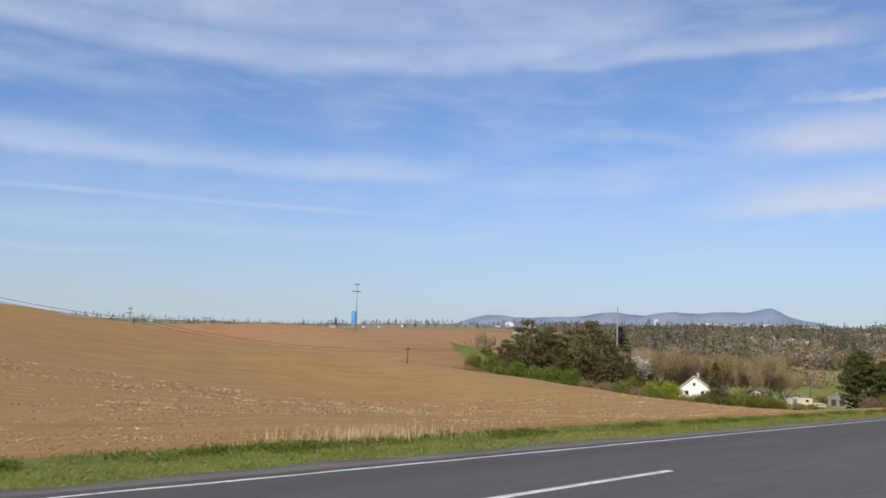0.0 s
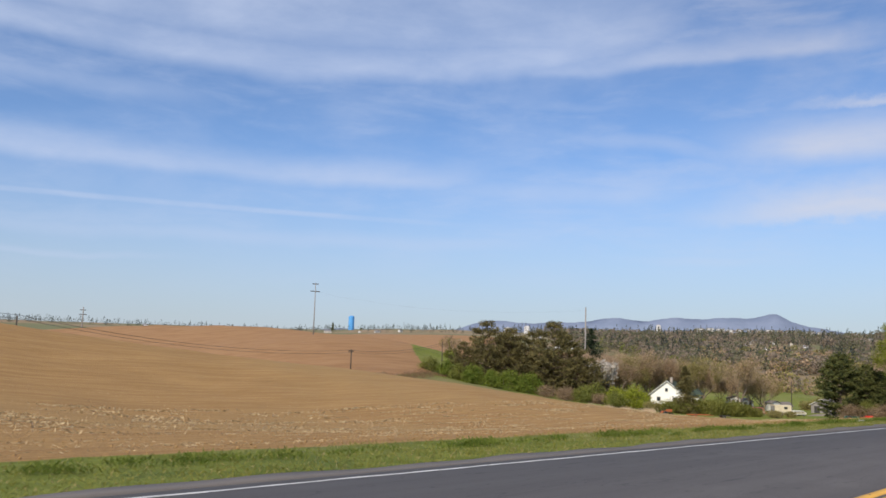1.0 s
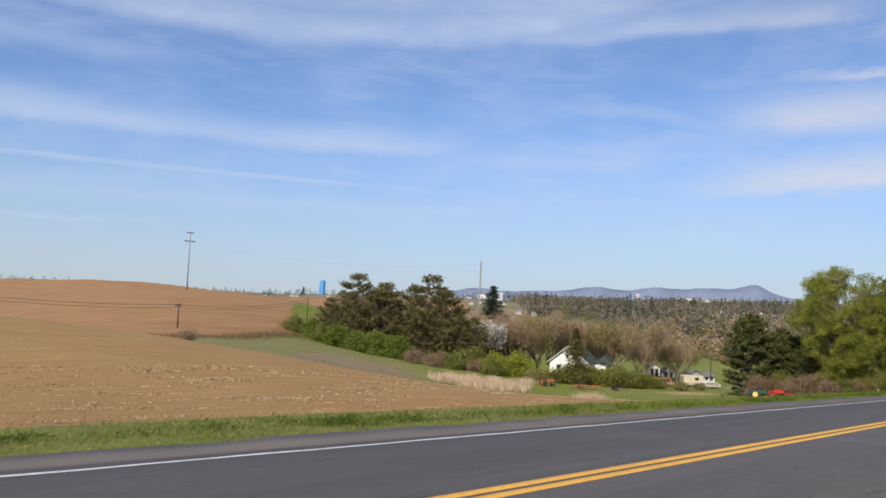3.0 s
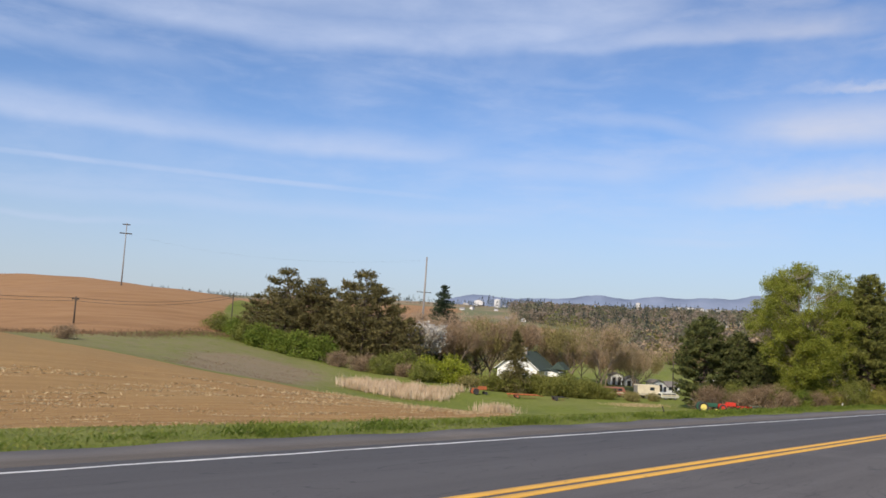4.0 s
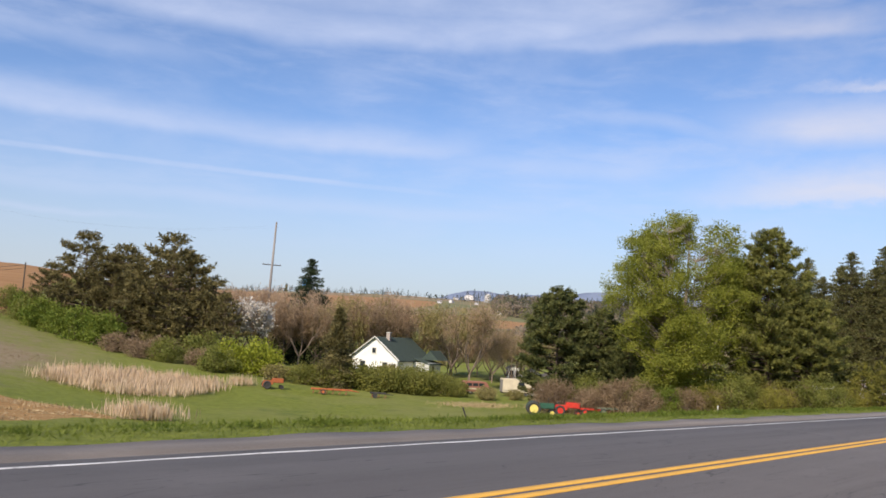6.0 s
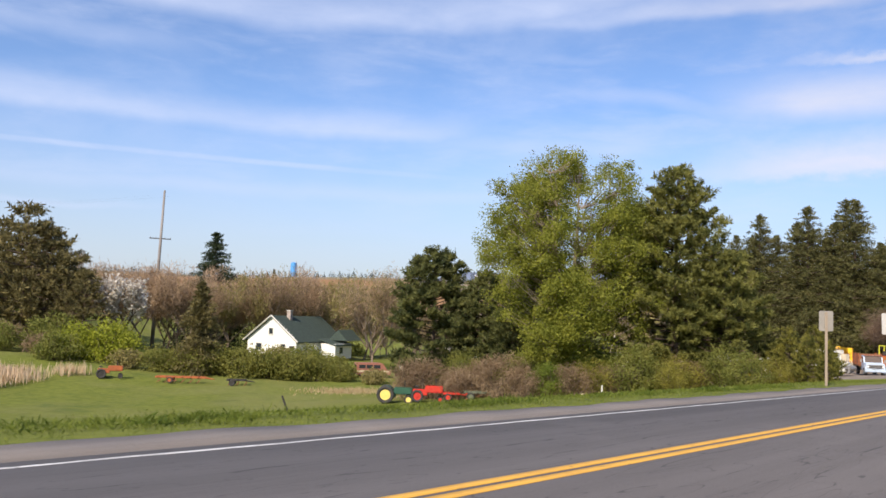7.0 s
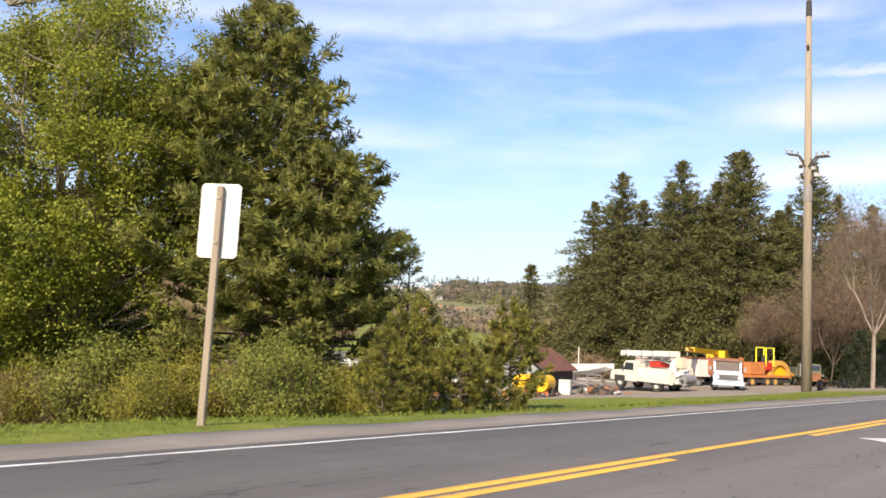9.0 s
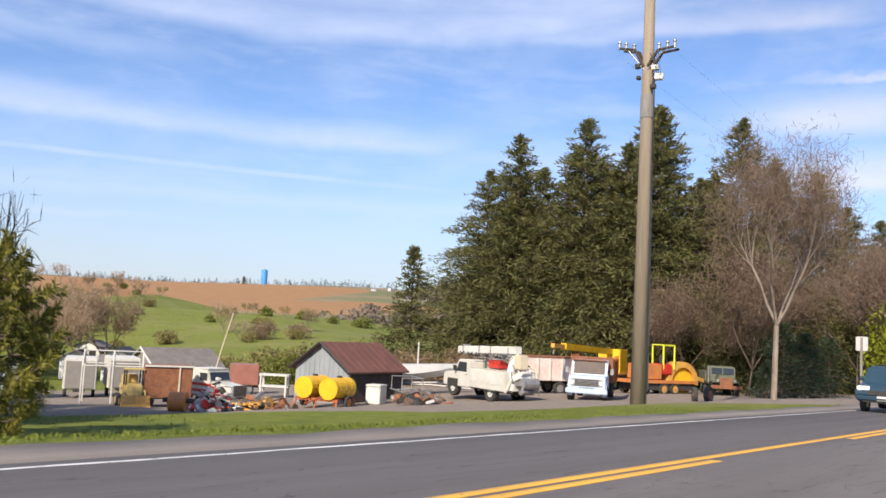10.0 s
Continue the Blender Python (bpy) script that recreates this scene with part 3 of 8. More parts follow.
strip("edge_line", lambda x: EDGE - 0.042 + wobble(x), lambda x: EDGE + 0.042 + wobble(x + 3), 0.004, WHITE_LINE, -320, 620, 0.4, "worn white edge line painted on asphalt", "road marking")
taper = lambda x: 3.10 + (5.15 - 3.10) * smooth(x, 42.0, 68.0)
strip("centre_line", lambda x: taper(x) + 0.04, lambda x: taper(x) + 0.21, 0.004, YELLOW_LINE, 24, 620, 0.5, "solid yellow line painted on asphalt", "road marking")
strip("centre_line", lambda x: taper(x) - 0.21, lambda x: taper(x) - 0.04, 0.004, YELLOW_LINE, 24, 220.6, 0.5, "solid yellow line painted on asphalt", "road marking")
for i in range(14):
    start = 226.8 + 13.1 * i
    strip("centre_line_dash", lambda x: taper(x) - 0.21, lambda x: taper(x) - 0.04, 0.004, YELLOW_LINE, start, start + 6.0, 0.5, "broken yellow line painted on asphalt", "road marking")
for start in (-5.5, 6.6):
    strip("lane_dash", flat(5.63), flat(5.77), 0.004, WHITE_LINE, start, start + 5.5, 0.5, "broken white lane line on asphalt", "road marking")


def arrow(tip, base_a, base_b, shaft, width):
    """A painted turn arrow: a head and a bent shaft."""
    bm = bmesh.new()
    def v(p):
        return bm.verts.new((p[0], p[1], float(deck_z(p[0], p[1])) + 0.005))
    bm.faces.new([v(tip), v(base_a), v(base_b)])
    pts = [Vector((*p, 0)) for p in shaft]
    rows = []
    for i, p in enumerate(pts):
        way = (pts[min(i + 1, len(pts) - 1)] - pts[max(i - 1, 0)]).normalized()
        n = Vector((-way.y, way.x, 0)) * width / 2
        rows.append((v(p + n), v(p - n)))
    for (a, b), (c, d) in zip(rows, rows[1:]):
        bm.faces.new((a, b, d, c))
    tagged(part("turn_arrow", bm, WHITE_LINE, None), "white painted turn arrow on asphalt", "road marking", kind="structure")


arrow((227.3, 4.35), (226.5, 3.12), (228.7, 3.32), [(227.75, 3.2), (228.0, 2.7), (228.6, 2.35), (229.6, 2.2), (231.0, 2.2)], 0.32)
arrow((232.3, 2.15), (231.3, 2.95), (233.7, 3.05), [(232.4, 3.02), (232.38, 3.4), (232.5, 3.8), (232.85, 4.08), (233.3, 4.13), (233.85, 4.11)], 0.40)


def mountains():
    """A range of far wooded hills along the skyline, coloured with the haze before them."""
    az = np.radians(np.arange(-40, 150, 0.18))
    deg = np.degrees(az)
    el = 1.72 + 0.34 * np.exp(-(((deg - 26) / 15) ** 2)) + 0.06 * np.sin(deg * 0.33)
    for middle, high, wide in ((36.8, 0.95, 2.6), (32.5, 0.75, 2.6), (28.9, 1.05, 2.2), (25.2, 1.05, 1.9), (22.3, 0.75, 2.0), (19.3, 1.12, 2.7), (19.0, 0.42, 0.9), (15.4, 0.55, 2.2), (47.0, 0.30, 2.0), (52.0, 0.20, 2.0)):
        el = el + high * np.exp(-(((deg - middle) / wide) ** 2))
    el = el + 0.012 * np.sin(deg * 5.1) + 0.008 * np.sin(deg * 11.7 + 1)
    rows = []
    for k, (dist, share) in enumerate(((4150, 0.45), (4300, 0.72), (4450, 0.9), (4600, 1.0), (4750, 0.8))):
        d = dist + 60 * np.sin(deg * (0.9 + 0.3 * k) + k)
        high = d * np.tan(np.radians(el * share)) + 3 * np.sin(deg * (0.6 + 0.2 * k) + 2 * k)
        rows.append(np.stack([d * np.cos(az), d * np.sin(az), high], -1))
    verts = np.stack(rows, 1)
    a, b = verts.shape[:2]
    index = np.arange(a * b).reshape(a, b)
    faces = np.stack([index[:-1, :-1], index[1:, :-1], index[1:, 1:], index[:-1, 1:]], -1).reshape(-1, 4)
    mesh = quick_mesh("backdrop", verts.reshape(-1, 3), faces)
    for face in mesh.polygons:
        face.use_smooth = True
    tagged(ob_of("backdrop", mesh, None, HAZY_MOUNTAIN), "distant wooded mountain range painted haze blue on the skyline", "mountains", kind="structure")


mountains()

# ---- trees and plants ----


def branch_tubes(segments, seg=5):
    """Joins many tapered limb pieces (a, b, ra, rb) into arrays of quads."""
    a = np.array([s[0] for s in segments], float)
    b = np.array([s[1] for s in segments], float)
    ra, rb = np.array([s[2] for s in segments]), np.array([s[3] for s in segments])
    way = unit(b - a)
    side = np.cross(way, [0.31, 0.17, 0.93])
    side = unit(np.where(np.linalg.norm(side, axis=1, keepdims=True) < 0.05, np.cross(way, [1.0, 0, 0]), side))
    up = np.cross(side, way)
    ang = np.arange(seg) * 2 * np.pi / seg
    ring = np.cos(ang)[None, :, None] * side[:, None] + np.sin(ang)[None, :, None] * up[:, None]
    verts = np.concatenate([a[:, None] + ring * ra[:, None, None], b[:, None] + ring * rb[:, None, None]], 1)
    k = np.arange(seg)
    quad = np.stack([k, (k + 1) % seg, (k + 1) % seg + seg, k + seg], -1)
    faces = (np.arange(len(segments)) * 2 * seg)[:, None, None] + quad[None]
    return verts.reshape(-1, 3), faces.reshape(-1, 4)


def grow(rng, start, way, length, radius, depth, spread, kids, segments, tips, lift=0.15, shrink=0.72):
    """Limbs that fork again and again; notes the thin ends."""
    p = np.array(start, float)
    way = unit(np.array(way, float))
    pieces = 3 if depth > 1 else 2
    for i in range(pieces):
        way = unit(way + rng.normal(0, 0.10, 3) + [0, 0, lift * 0.25])
        q = p + way * length / pieces
        r1 = radius * (1 - 0.35 * (i + 1) / pieces)
        segments.append((p, q, radius * (1 - 0.35 * i / pieces), r1))
        if depth > 0 and i > 0:
            n = kids if i == pieces - 1 else max(1, kids - 2)
            for _ in range(n):
                turn = unit(rng.normal(0, 1, 3))
                new_way = unit(way + spread * turn + [0, 0, lift])
                grow(rng, q, new_way, length * shrink * rng.uniform(0.75, 1.15), r1 * 0.62, depth - 1, spread, kids, segments, tips, lift, shrink)
        p = q
    if depth <= 1:
        tips.append((p, way))


def crown_of(name, points, ways, long, wide, rng, mat, parent, label=""):
    ob = ob_of(name, leaf_mesh(name, points, ways, long, wide, rng), parent, mat)
    return tagged(ob, label) if label else ob


def wood_of(name, segments, mat, parent, seg=5):
    return ob_of(name, quick_mesh(name, *branch_tubes(segments, seg)), parent, mat)


def round_tree(name, high, wide, seed, leaf, bark, label, category="tree", clumps=1150, leaves=180, size=0.16, clump=0.46, trunk_r=0.42):
    """A broad leafy tree: leaders that fork from a low crotch, limbs that sweep up, and clumps of leaves at their ends."""
    rng = np.random.default_rng(seed)
    segments, at = [], []
    spines = []
    for k in range(6):
        a = 2 * math.pi * k / 6 + rng.uniform(-0.4, 0.4)
        lean = wide * (0.03 if k == 0 else rng.uniform(0.16, 0.28))
        tall = high * (0.93 if k == 0 else rng.uniform(0.70, 0.86))
        spine = [np.array([lean * math.cos(a) * u**1.2, lean * math.sin(a) * u**1.2, tall * u - 0.3 * (u == 0)]) + rng.normal(0, 0.14, 3) * (u > 0) for u in np.linspace(0, 1, 9)]
        spines.append(spine)
        r = trunk_r * (1.0 if k == 0 else 0.62)
        for i in range(8):
            segments.append((spine[i], spine[i + 1], r * (1 - i / 8.6), r * (1 - (i + 1) / 8.6)))
    marks, reach = [0.0, 0.10, 0.22, 0.40, 0.60, 0.76, 0.87, 0.94, 1.0], [0.30, 0.42, 0.66, 0.92, 1.0, 0.97, 0.80, 0.56, 0.14]
    lobes = []
    while len(lobes) < 125:
        u, a = rng.uniform(0.10, 0.97), rng.uniform(0, 2 * math.pi)
        edge = np.interp(u, marks, reach) * wide / 2 - 1.0
        if edge < 0.3 or rng.uniform() > np.interp(u, marks, reach) * 1.05:
            continue
        d = edge * rng.uniform(0.10, 1.0) ** 0.45
        if u < 0.40 and d * math.cos(a) > 2.0 * wide / 18:
            continue
        lobes.append(np.array([d * math.cos(a), d * math.sin(a), high * u - 0.6]))
    while len(at) < clumps:
        p = lobes[rng.integers(0, len(lobes))] + rng.normal(0, 1, 3) * [0.95, 0.95, 0.85]
        d = math.hypot(p[0], p[1])
        if p[2] > high - 0.5 or p[2] < 1.0 or d > np.interp((p[2] + 0.6) / high, marks, reach) * wide / 2 * 1.04:
            continue
        nodes = [s[i] for s in spines for i in range(2, 9) if s[i][2] < p[2] - 0.25 * d]
        if not nodes:
            nodes = [s[2] for s in spines]
        root = min(nodes, key=lambda q: np.linalg.norm(q - p))
        mid = 0.5 * (root + p) + [0, 0, -0.10 * np.linalg.norm(p - root)] + rng.normal(0, 0.15, 3)
        segments.append((root, mid, 0.055, 0.035)), segments.append((mid, p, 0.035, 0.012))
        at.append(p)
    at = np.array(at)
    count = rng.integers(int(leaves * 0.5), int(leaves * 1.5), len(at))
    flat_way = np.clip(rng.normal(0, 1, (count.sum(), 3)), -1.5, 1.5)
    spots = np.repeat(at, count, 0) + flat_way * [clump, clump, clump * 0.85] * np.repeat(rng.uniform(0.7, 1.35, (len(at), 1)), count, 0)
    tree = thing(name, 0, 0, 0, 0, label, category)
    wood_of("trunk", segments, bark, tree)
    crown_of("crown", spots, rng.normal(0, 1, spots.shape) + [0, 0, -0.3], size, size * 0.68, rng, leaf, tree)
    return tree


def bare_tree(name, high, wide, seed, twig, bark, label, category="tree", depth=4, trunk_r=0.22, per_tip=16, twig_long=0.9, twig_wide=0.05, buds=None, fork=0.2, spread=0.58):
    """A tree before its leaves: limbs and a haze of fine twigs."""
    rng = np.random.default_rng(seed)
    segments, tips = [], []
    top = np.array([rng.normal(0, 0.15), rng.normal(0, 0.15), high * fork])
    segments.append((np.array([0, 0, -0.3]), top, trunk_r, trunk_r * 0.8))
    for k in range(4):
        a = 2 * math.pi * (k + rng.uniform(-0.3, 0.3)) / 4
        grow(rng, top, (0.75 * math.cos(a), 0.75 * math.sin(a), 1), high * 0.28, trunk_r * 0.6, depth, spread, 3, segments, tips, 0.25)
    pts, ends = np.array([t[0] for t in tips]), np.array([t[1] for t in tips])
    scale = np.array([wide / 2 / np.quantile(np.hypot(pts[:, 0], pts[:, 1]), 0.88)] * 2 + [high * 0.95 / pts[:, 2].max()])
    segments = [(a * scale, b * scale, ra, rb) for a, b, ra, rb in segments]
    pts = pts * scale
    low_ends = np.array([0.5 * (a + b) for a, b, ra, rb in segments if ra < trunk_r * 0.3])
    low_ends = low_ends[rng.integers(0, len(low_ends), len(pts))] * [1, 1, 0.9]
    pts, ends = np.concatenate([pts, low_ends]), np.concatenate([ends, ends])
    spots = np.repeat(pts, per_tip, 0) + rng.normal(0, min(0.36 * high / 8, 0.45), (len(pts) * per_tip, 3))
    ways = np.repeat(ends, per_tip, 0) + rng.normal(0, 0.85, spots.shape) + [0, 0, 0.2]
    tree = thing(name, 0, 0, 0, 0, label, category)
    wood_of("trunk", segments, bark, tree, 3)
    crown_of("crown", spots, ways, twig_long, twig_wide, rng, twig, tree)
    if buds is not None:
        white = buds is BLOSSOM
        each = 14 if white else 2
        more = np.repeat(pts, each, 0) + rng.normal(0, 0.34, (len(pts) * each, 3))
        crown_of("blossom" if white else "foliage", more, rng.normal(0, 1, more.shape), 0.32, 0.27 if white else 0.12, rng, buds, tree)
    return tree


def pine_tree(name, high, wide, seed, leaf, label, category="tree", bare=0.12, tufts=9, tuft=0.55, needles=16, whorl=0.55, rounded=0.55, size=0.36, lean=0.0, bark=None, slim=0.17):
    """A pine: a straight trunk, limbs that turn up at their ends, and needles in tufts."""
    rng = np.random.default_rng(seed)
    segments, shoots_at, shoots_way = [], [], []
    trunk_r = high * 0.017
    steps = 8
    for i in range(steps):
        a, b = i / steps, (i + 1) / steps
        segments.append((np.array([lean * a * a, 0, high * a - 0.3 * (i == 0)]), np.array([lean * b * b, 0, high * b]), trunk_r * (1 - 0.93 * a), trunk_r * (1 - 0.93 * b)))
    z = high * bare
    while z < high * 0.985:
        t = z / high
        s = (t - bare) / (1 - bare)
        reach = wide / 2 * (min(1.0, 0.55 + 1.6 * s) if s < 0.28 else (1 - ((s - 0.28) / 0.72) ** (1.0 + rounded))) + 0.25
        turn0 = rng.uniform(0, 2 * math.pi)
        count = rng.integers(4, 8)
        for k in range(count):
            a = turn0 + 2 * math.pi * (k + rng.uniform(-0.3, 0.3)) / count
            length = reach * rng.uniform(0.55, 1.12)
            rise = rng.uniform(-0.14, 0.20) + 0.45 * s
            start = np.array([lean * t * t, 0, z + rng.uniform(-0.2, 0.2)])
            out = np.array([math.cos(a), math.sin(a), 0])
            mid = start + out * length * 0.55 + [0, 0, length * rise * 0.35]
            end = start + out * length + [0, 0, length * (rise * 0.8 + 0.10)]
            r = 0.02 + 0.012 * length
            segments.append((start, mid, r, r * 0.7)), segments.append((mid, end, r * 0.7, r * 0.3))
            for _ in range(max(3, int(tufts * length / (wide / 2)))):
                u = rng.uniform(0.34, 1.02) ** 0.75
                p = start + (mid - start) * min(u / 0.55, 1) + (end - mid) * max(0, (u - 0.55) / 0.45)
                aside = rng.normal(0, 1)
                side = np.array([-out[1], out[0], 0]) * aside
                shoots_at.append(p + side * 0.16 * length * (1.15 - 0.7 * u))
                shoots_way.append(out * 0.75 + side * 0.45 + [0, 0, rng.uniform(0.2, 0.75)])
        z += whorl * rng.uniform(0.7, 1.3) * (1.15 - 0.5 * s)
    for _ in range(8):
        shoots_at.append(np.array([lean, 0, high * rng.uniform(0.93, 0.98)]) + rng.normal(0, 0.10, 3))
        shoots_way.append(np.array([rng.normal(0, 0.35), rng.normal(0, 0.35), 1.0]))
    at, way = np.array(shoots_at), unit(np.array(shoots_way))
    way = np.repeat(way, needles, 0)
    along = rng.uniform(0, 1, (len(way), 1)) ** 0.8 * np.repeat(tuft * rng.uniform(0.6, 1.25, (len(at), 1)), needles, 0)
    ring = rng.normal(0, 1, way.shape)
    ring = unit(ring - (ring * way).sum(1, keepdims=True) * way)
    ways = unit(way * 0.75 + ring)
    spots = np.repeat(at, needles, 0) + way * along + ways * size * 0.45
    tree = thing(name, 0, 0, 0, 0, label, category)
    wood_of("trunk", segments, bark or BARK, tree, 5)
    crown_of("crown", spots, ways, size, size * slim, rng, leaf, tree)
    return tree


def spruce_tree(name, high, wide, seed, leaf, label, category="tree", needles=6, step=0.56, size=0.60, bare=0.03):
    """A spruce: a narrow cone of drooping, fringed limbs."""
    rng = np.random.default_rng(seed)
    segments, at, way = [], [], []
    r0 = high * 0.014
    segments.append((np.array([0, 0, -0.3]), np.array([0, 0, high * 0.6]), r0, r0 * 0.45))
    segments.append((np.array([0, 0, high * 0.6]), np.array([0, 0, high]), r0 * 0.45, 0.015))
    z = high * bare + 0.3
    while z < high * 0.99:
        s = z / high
        reach = wide / 2 * (1 - s) ** 0.90 * rng.uniform(0.74, 1.14) + 0.12
        for k in range(rng.integers(5, 8)):
            a = rng.uniform(0, 2 * math.pi)
            length = reach * rng.uniform(0.65, 1.15)
            out = np.array([math.cos(a), math.sin(a), 0])
            start = np.array([0, 0, z])
            droop = -0.25 + 0.45 * s
            end = start + out * length + [0, 0, droop * length + rng.uniform(-0.1, 0.1)]
            segments.append((start, end, 0.012 + 0.010 * length, 0.008))
            for u in np.linspace(0.25, 1.03, max(3, int(length * 2.8))):
                p = start + (end - start) * u + [0, 0, 0.10 * length * math.sin(math.pi * u)]
                at.append(p + rng.normal(0, 0.10, 3)), way.append(out * 0.7 + [0, 0, -0.35 + 0.8 * s])
        z += step * rng.uniform(0.7, 1.3) * (1.1 - 0.5 * s)
    at, way = np.array(at), np.array(way)
    narrow = np.repeat(0.16 + 0.84 * (1 - at[:, 2:3] / high), needles, 0)
    spread = 0.30 + 0.012 * wide
    spots = np.repeat(at, needles, 0) + rng.normal(0, 1, (len(at) * needles, 3)) * spread * narrow * [1.2, 1.2, 0.75]
    ways = np.repeat(way, needles, 0) + rng.normal(0, 0.40, spots.shape)
    tree = thing(name, 0, 0, 0, 0, label, category)
    wood_of("trunk", segments, BARK, tree, 4)
    crown_of("crown", spots, ways, size, size * 0.19, rng, leaf, tree)
    return tree


def shrub(name, high, wide, seed, leaf, label, category="shrub", leaves=2600, size=0.24, stems=26, wood=None, long=0.6, hollow=0.45):
    """A bush: stems from the ground and a lumpy coat of leaves."""
    rng = np.random.default_rng(seed)
    segments = []
    lumps = []
    for k in range(stems):
        a, out = rng.uniform(0, 2 * math.pi), rng.uniform(0.05, 1.0) ** 0.6
        end = np.array([math.cos(a) * out * wide / 2 * 0.8, math.sin(a) * out * wide / 2 * 0.8, high * (1 - 0.52 * out**2) * rng.uniform(0.6, 0.95)])
        start = end * [0.25, 0.25, 0] - [0, 0, 0.2]
        mid = start * 0.5 + end * 0.5 + rng.normal(0, 0.08 * wide, 3)
        segments.append((start, mid, 0.035, 0.022)), segments.append((mid, end, 0.022, 0.01))
        lumps.append(end), lumps.append(mid * [1.15, 1.15, 0.9])
    lumps = np.array(lumps)
    which = rng.integers(0, len(lumps), leaves)
    spots = lumps[which] + unit(rng.normal(0, 1, (leaves, 3))) * (rng.uniform(hollow, 1, (leaves, 1)) * np.array([0.20 * wide, 0.20 * wide, 0.22 * high]))
    spots[:, 2] = np.abs(spots[:, 2])
    tree = thing(name, 0, 0, 0, 0, label, category)
    wood_of("stem", segments, wood or BARK, tree, 4)
    crown_of("crown", spots, rng.normal(0, 1, spots.shape) + [0, 0, 0.5], size, size * long, rng, leaf, tree)
    return tree


PLACED = {}


def plant(source, x, y, turn=0.0, size=1.0, label="", group="", tall=1.0, sink=0.0):
    """Sets a tree on the ground: the first time the built one, then copies of it."""
    m = Matrix.Translation((x, y, gz(x, y) - sink)) @ Matrix.Rotation(radians(turn), 4, "Z") @ Matrix.Diagonal((size, size, size * tall, 1))
    if source.name in PLACED:
        ob = copy_thing(source, m)
    else:
        PLACED[source.name] = True
        source.matrix_world = m
        ob = source
    if label:
        ob["label"] = label
    if group:
        ob["group"] = group
    return ob


# The stand of trees beside the meadow: one tall poplar among pines.
plant(round_tree("poplar_tree", 15.2 - gz(230.0, 41.0), 18.0, 11, POPLAR_LEAF, PALE_BARK, "tall poplar with fresh yellow-green spring leaves"), 230.0, 41.0)
plant(pine_tree("pine_tree", 13.1 - gz(235.5, 33.3), 12.4, 21, PINE_LEAF, "tall dense pine with dark green needles", tufts=28, needles=24, rounded=0.45, bare=0.03, tuft=0.80, size=0.42, whorl=0.46, slim=0.18), 235.5, 33.3)
plant(pine_tree("pine_tree", 5.0 - gz(235.4, 28.6), 8.2, 22, PINE_LEAF, "broad bushy pine with branches down to the ground", tufts=18, needles=28, rounded=0.6, bare=0.03, tuft=0.70, size=0.38, whorl=0.44, slim=0.18), 235.4, 28.6, 40)
plant(pine_tree("pine_tree", 15.0, 10.5, 23, DARK_PINE, "dark green pine beside a poplar", tufts=24, needles=20, rounded=0.6, bare=0.03, tuft=0.80, size=0.50, slim=0.22), 229.6, 57.2)
dark_pine = pine_tree("pine_tree", 15.0, 9.5, 24, DARK_PINE, "dark green pine with bare lower trunk", tufts=20, needles=17, rounded=0.7, bare=0.08, tuft=0.80, size=0.50, slim=0.22)
plant(dark_pine, 233.0, 45.5, 0, 0.82)
plant(dark_pine, 231.6, 52.2, 130, 0.98)
plant(dark_pine, 230.4, 47.6, 75, 0.74)
plant(dark_pine, 234.5, 50.0, 220, 0.85)
plant(dark_pine, 237.5, 53.0, 300, 0.75)
young_pine = pine_tree("young_pine_tree", 5.2, 4.2, 25, YOUNG_PINE, "young bushy pine at the roadside", tufts=14, needles=20, rounded=0.2, bare=0.02, whorl=0.40, tuft=0.46, size=0.28, slim=0.20)
plant(young_pine, 243.4, 23.5, 0, 0.76, "young bushy pine with a pointed top at the roadside", "", 1.30)
plant(young_pine, 240.8, 24.0, 60, 0.58, "low spreading young pine at the roadside", "", 0.6)
plant(young_pine, 238.6, 21.2, 280, 0.66, "low spreading young pine at the roadside", "", 0.7)
plant(young_pine, 229.2, 18.4, 200, 0.52)
plant(young_pine, 232.4, 20.8, 250, 0.74)
plant(young_pine, 234.9, 19.8, 130, 0.60)
plant(young_pine, 236.8, 23.6, 310, 0.95)
plant(young_pine, 238.9, 25.6, 170, 0.80)
plant(pine_tree("young_pine_tree", 7.2, 0.9, 26, DARK_PINE, "slender young pine beside a dead tree", tufts=3, needles=14, rounded=0.4, bare=0.25, whorl=0.62, tuft=0.34, size=0.24), 240.2, 27.4, 0, (1.2 - gz(240.2, 27.4)) / 7.2)
plant(bare_tree("dead_tree", 8.0, 3.0, 31, DARK_TWIG, DARK_WOOD, "small bare dead tree with dark branches", depth=2, trunk_r=0.11, per_tip=1, twig_long=0.8, twig_wide=0.025, fork=0.4), 248.5, 37.0, 0, (2.9 - gz(248.5, 37)) / 8)

# Brush under the stand.
brush_a = shrub("shrub", 3.2, 4.6, 41, SHRUB_LEAF, "green leafy shrub beneath pines", leaves=7500, size=0.115, hollow=0.2)
brush_b = shrub("shrub", 2.8, 4.4, 42, BRUSH_LEAF, "olive budding shrub beneath pines", leaves=7500, size=0.12, long=0.4, hollow=0.2)
brush_c = shrub("shrub", 2.4, 4.0, 43, RED_TWIG, "bare reddish brown thicket beside meadow", leaves=4600, size=0.42, long=0.06, stems=46, hollow=0.2)
brush_d = shrub("shrub", 3.0, 4.2, 44, FRESH_LEAF, "fresh green shrub beneath pines", leaves=7500, size=0.115, hollow=0.2)
rng = np.random.default_rng(5)
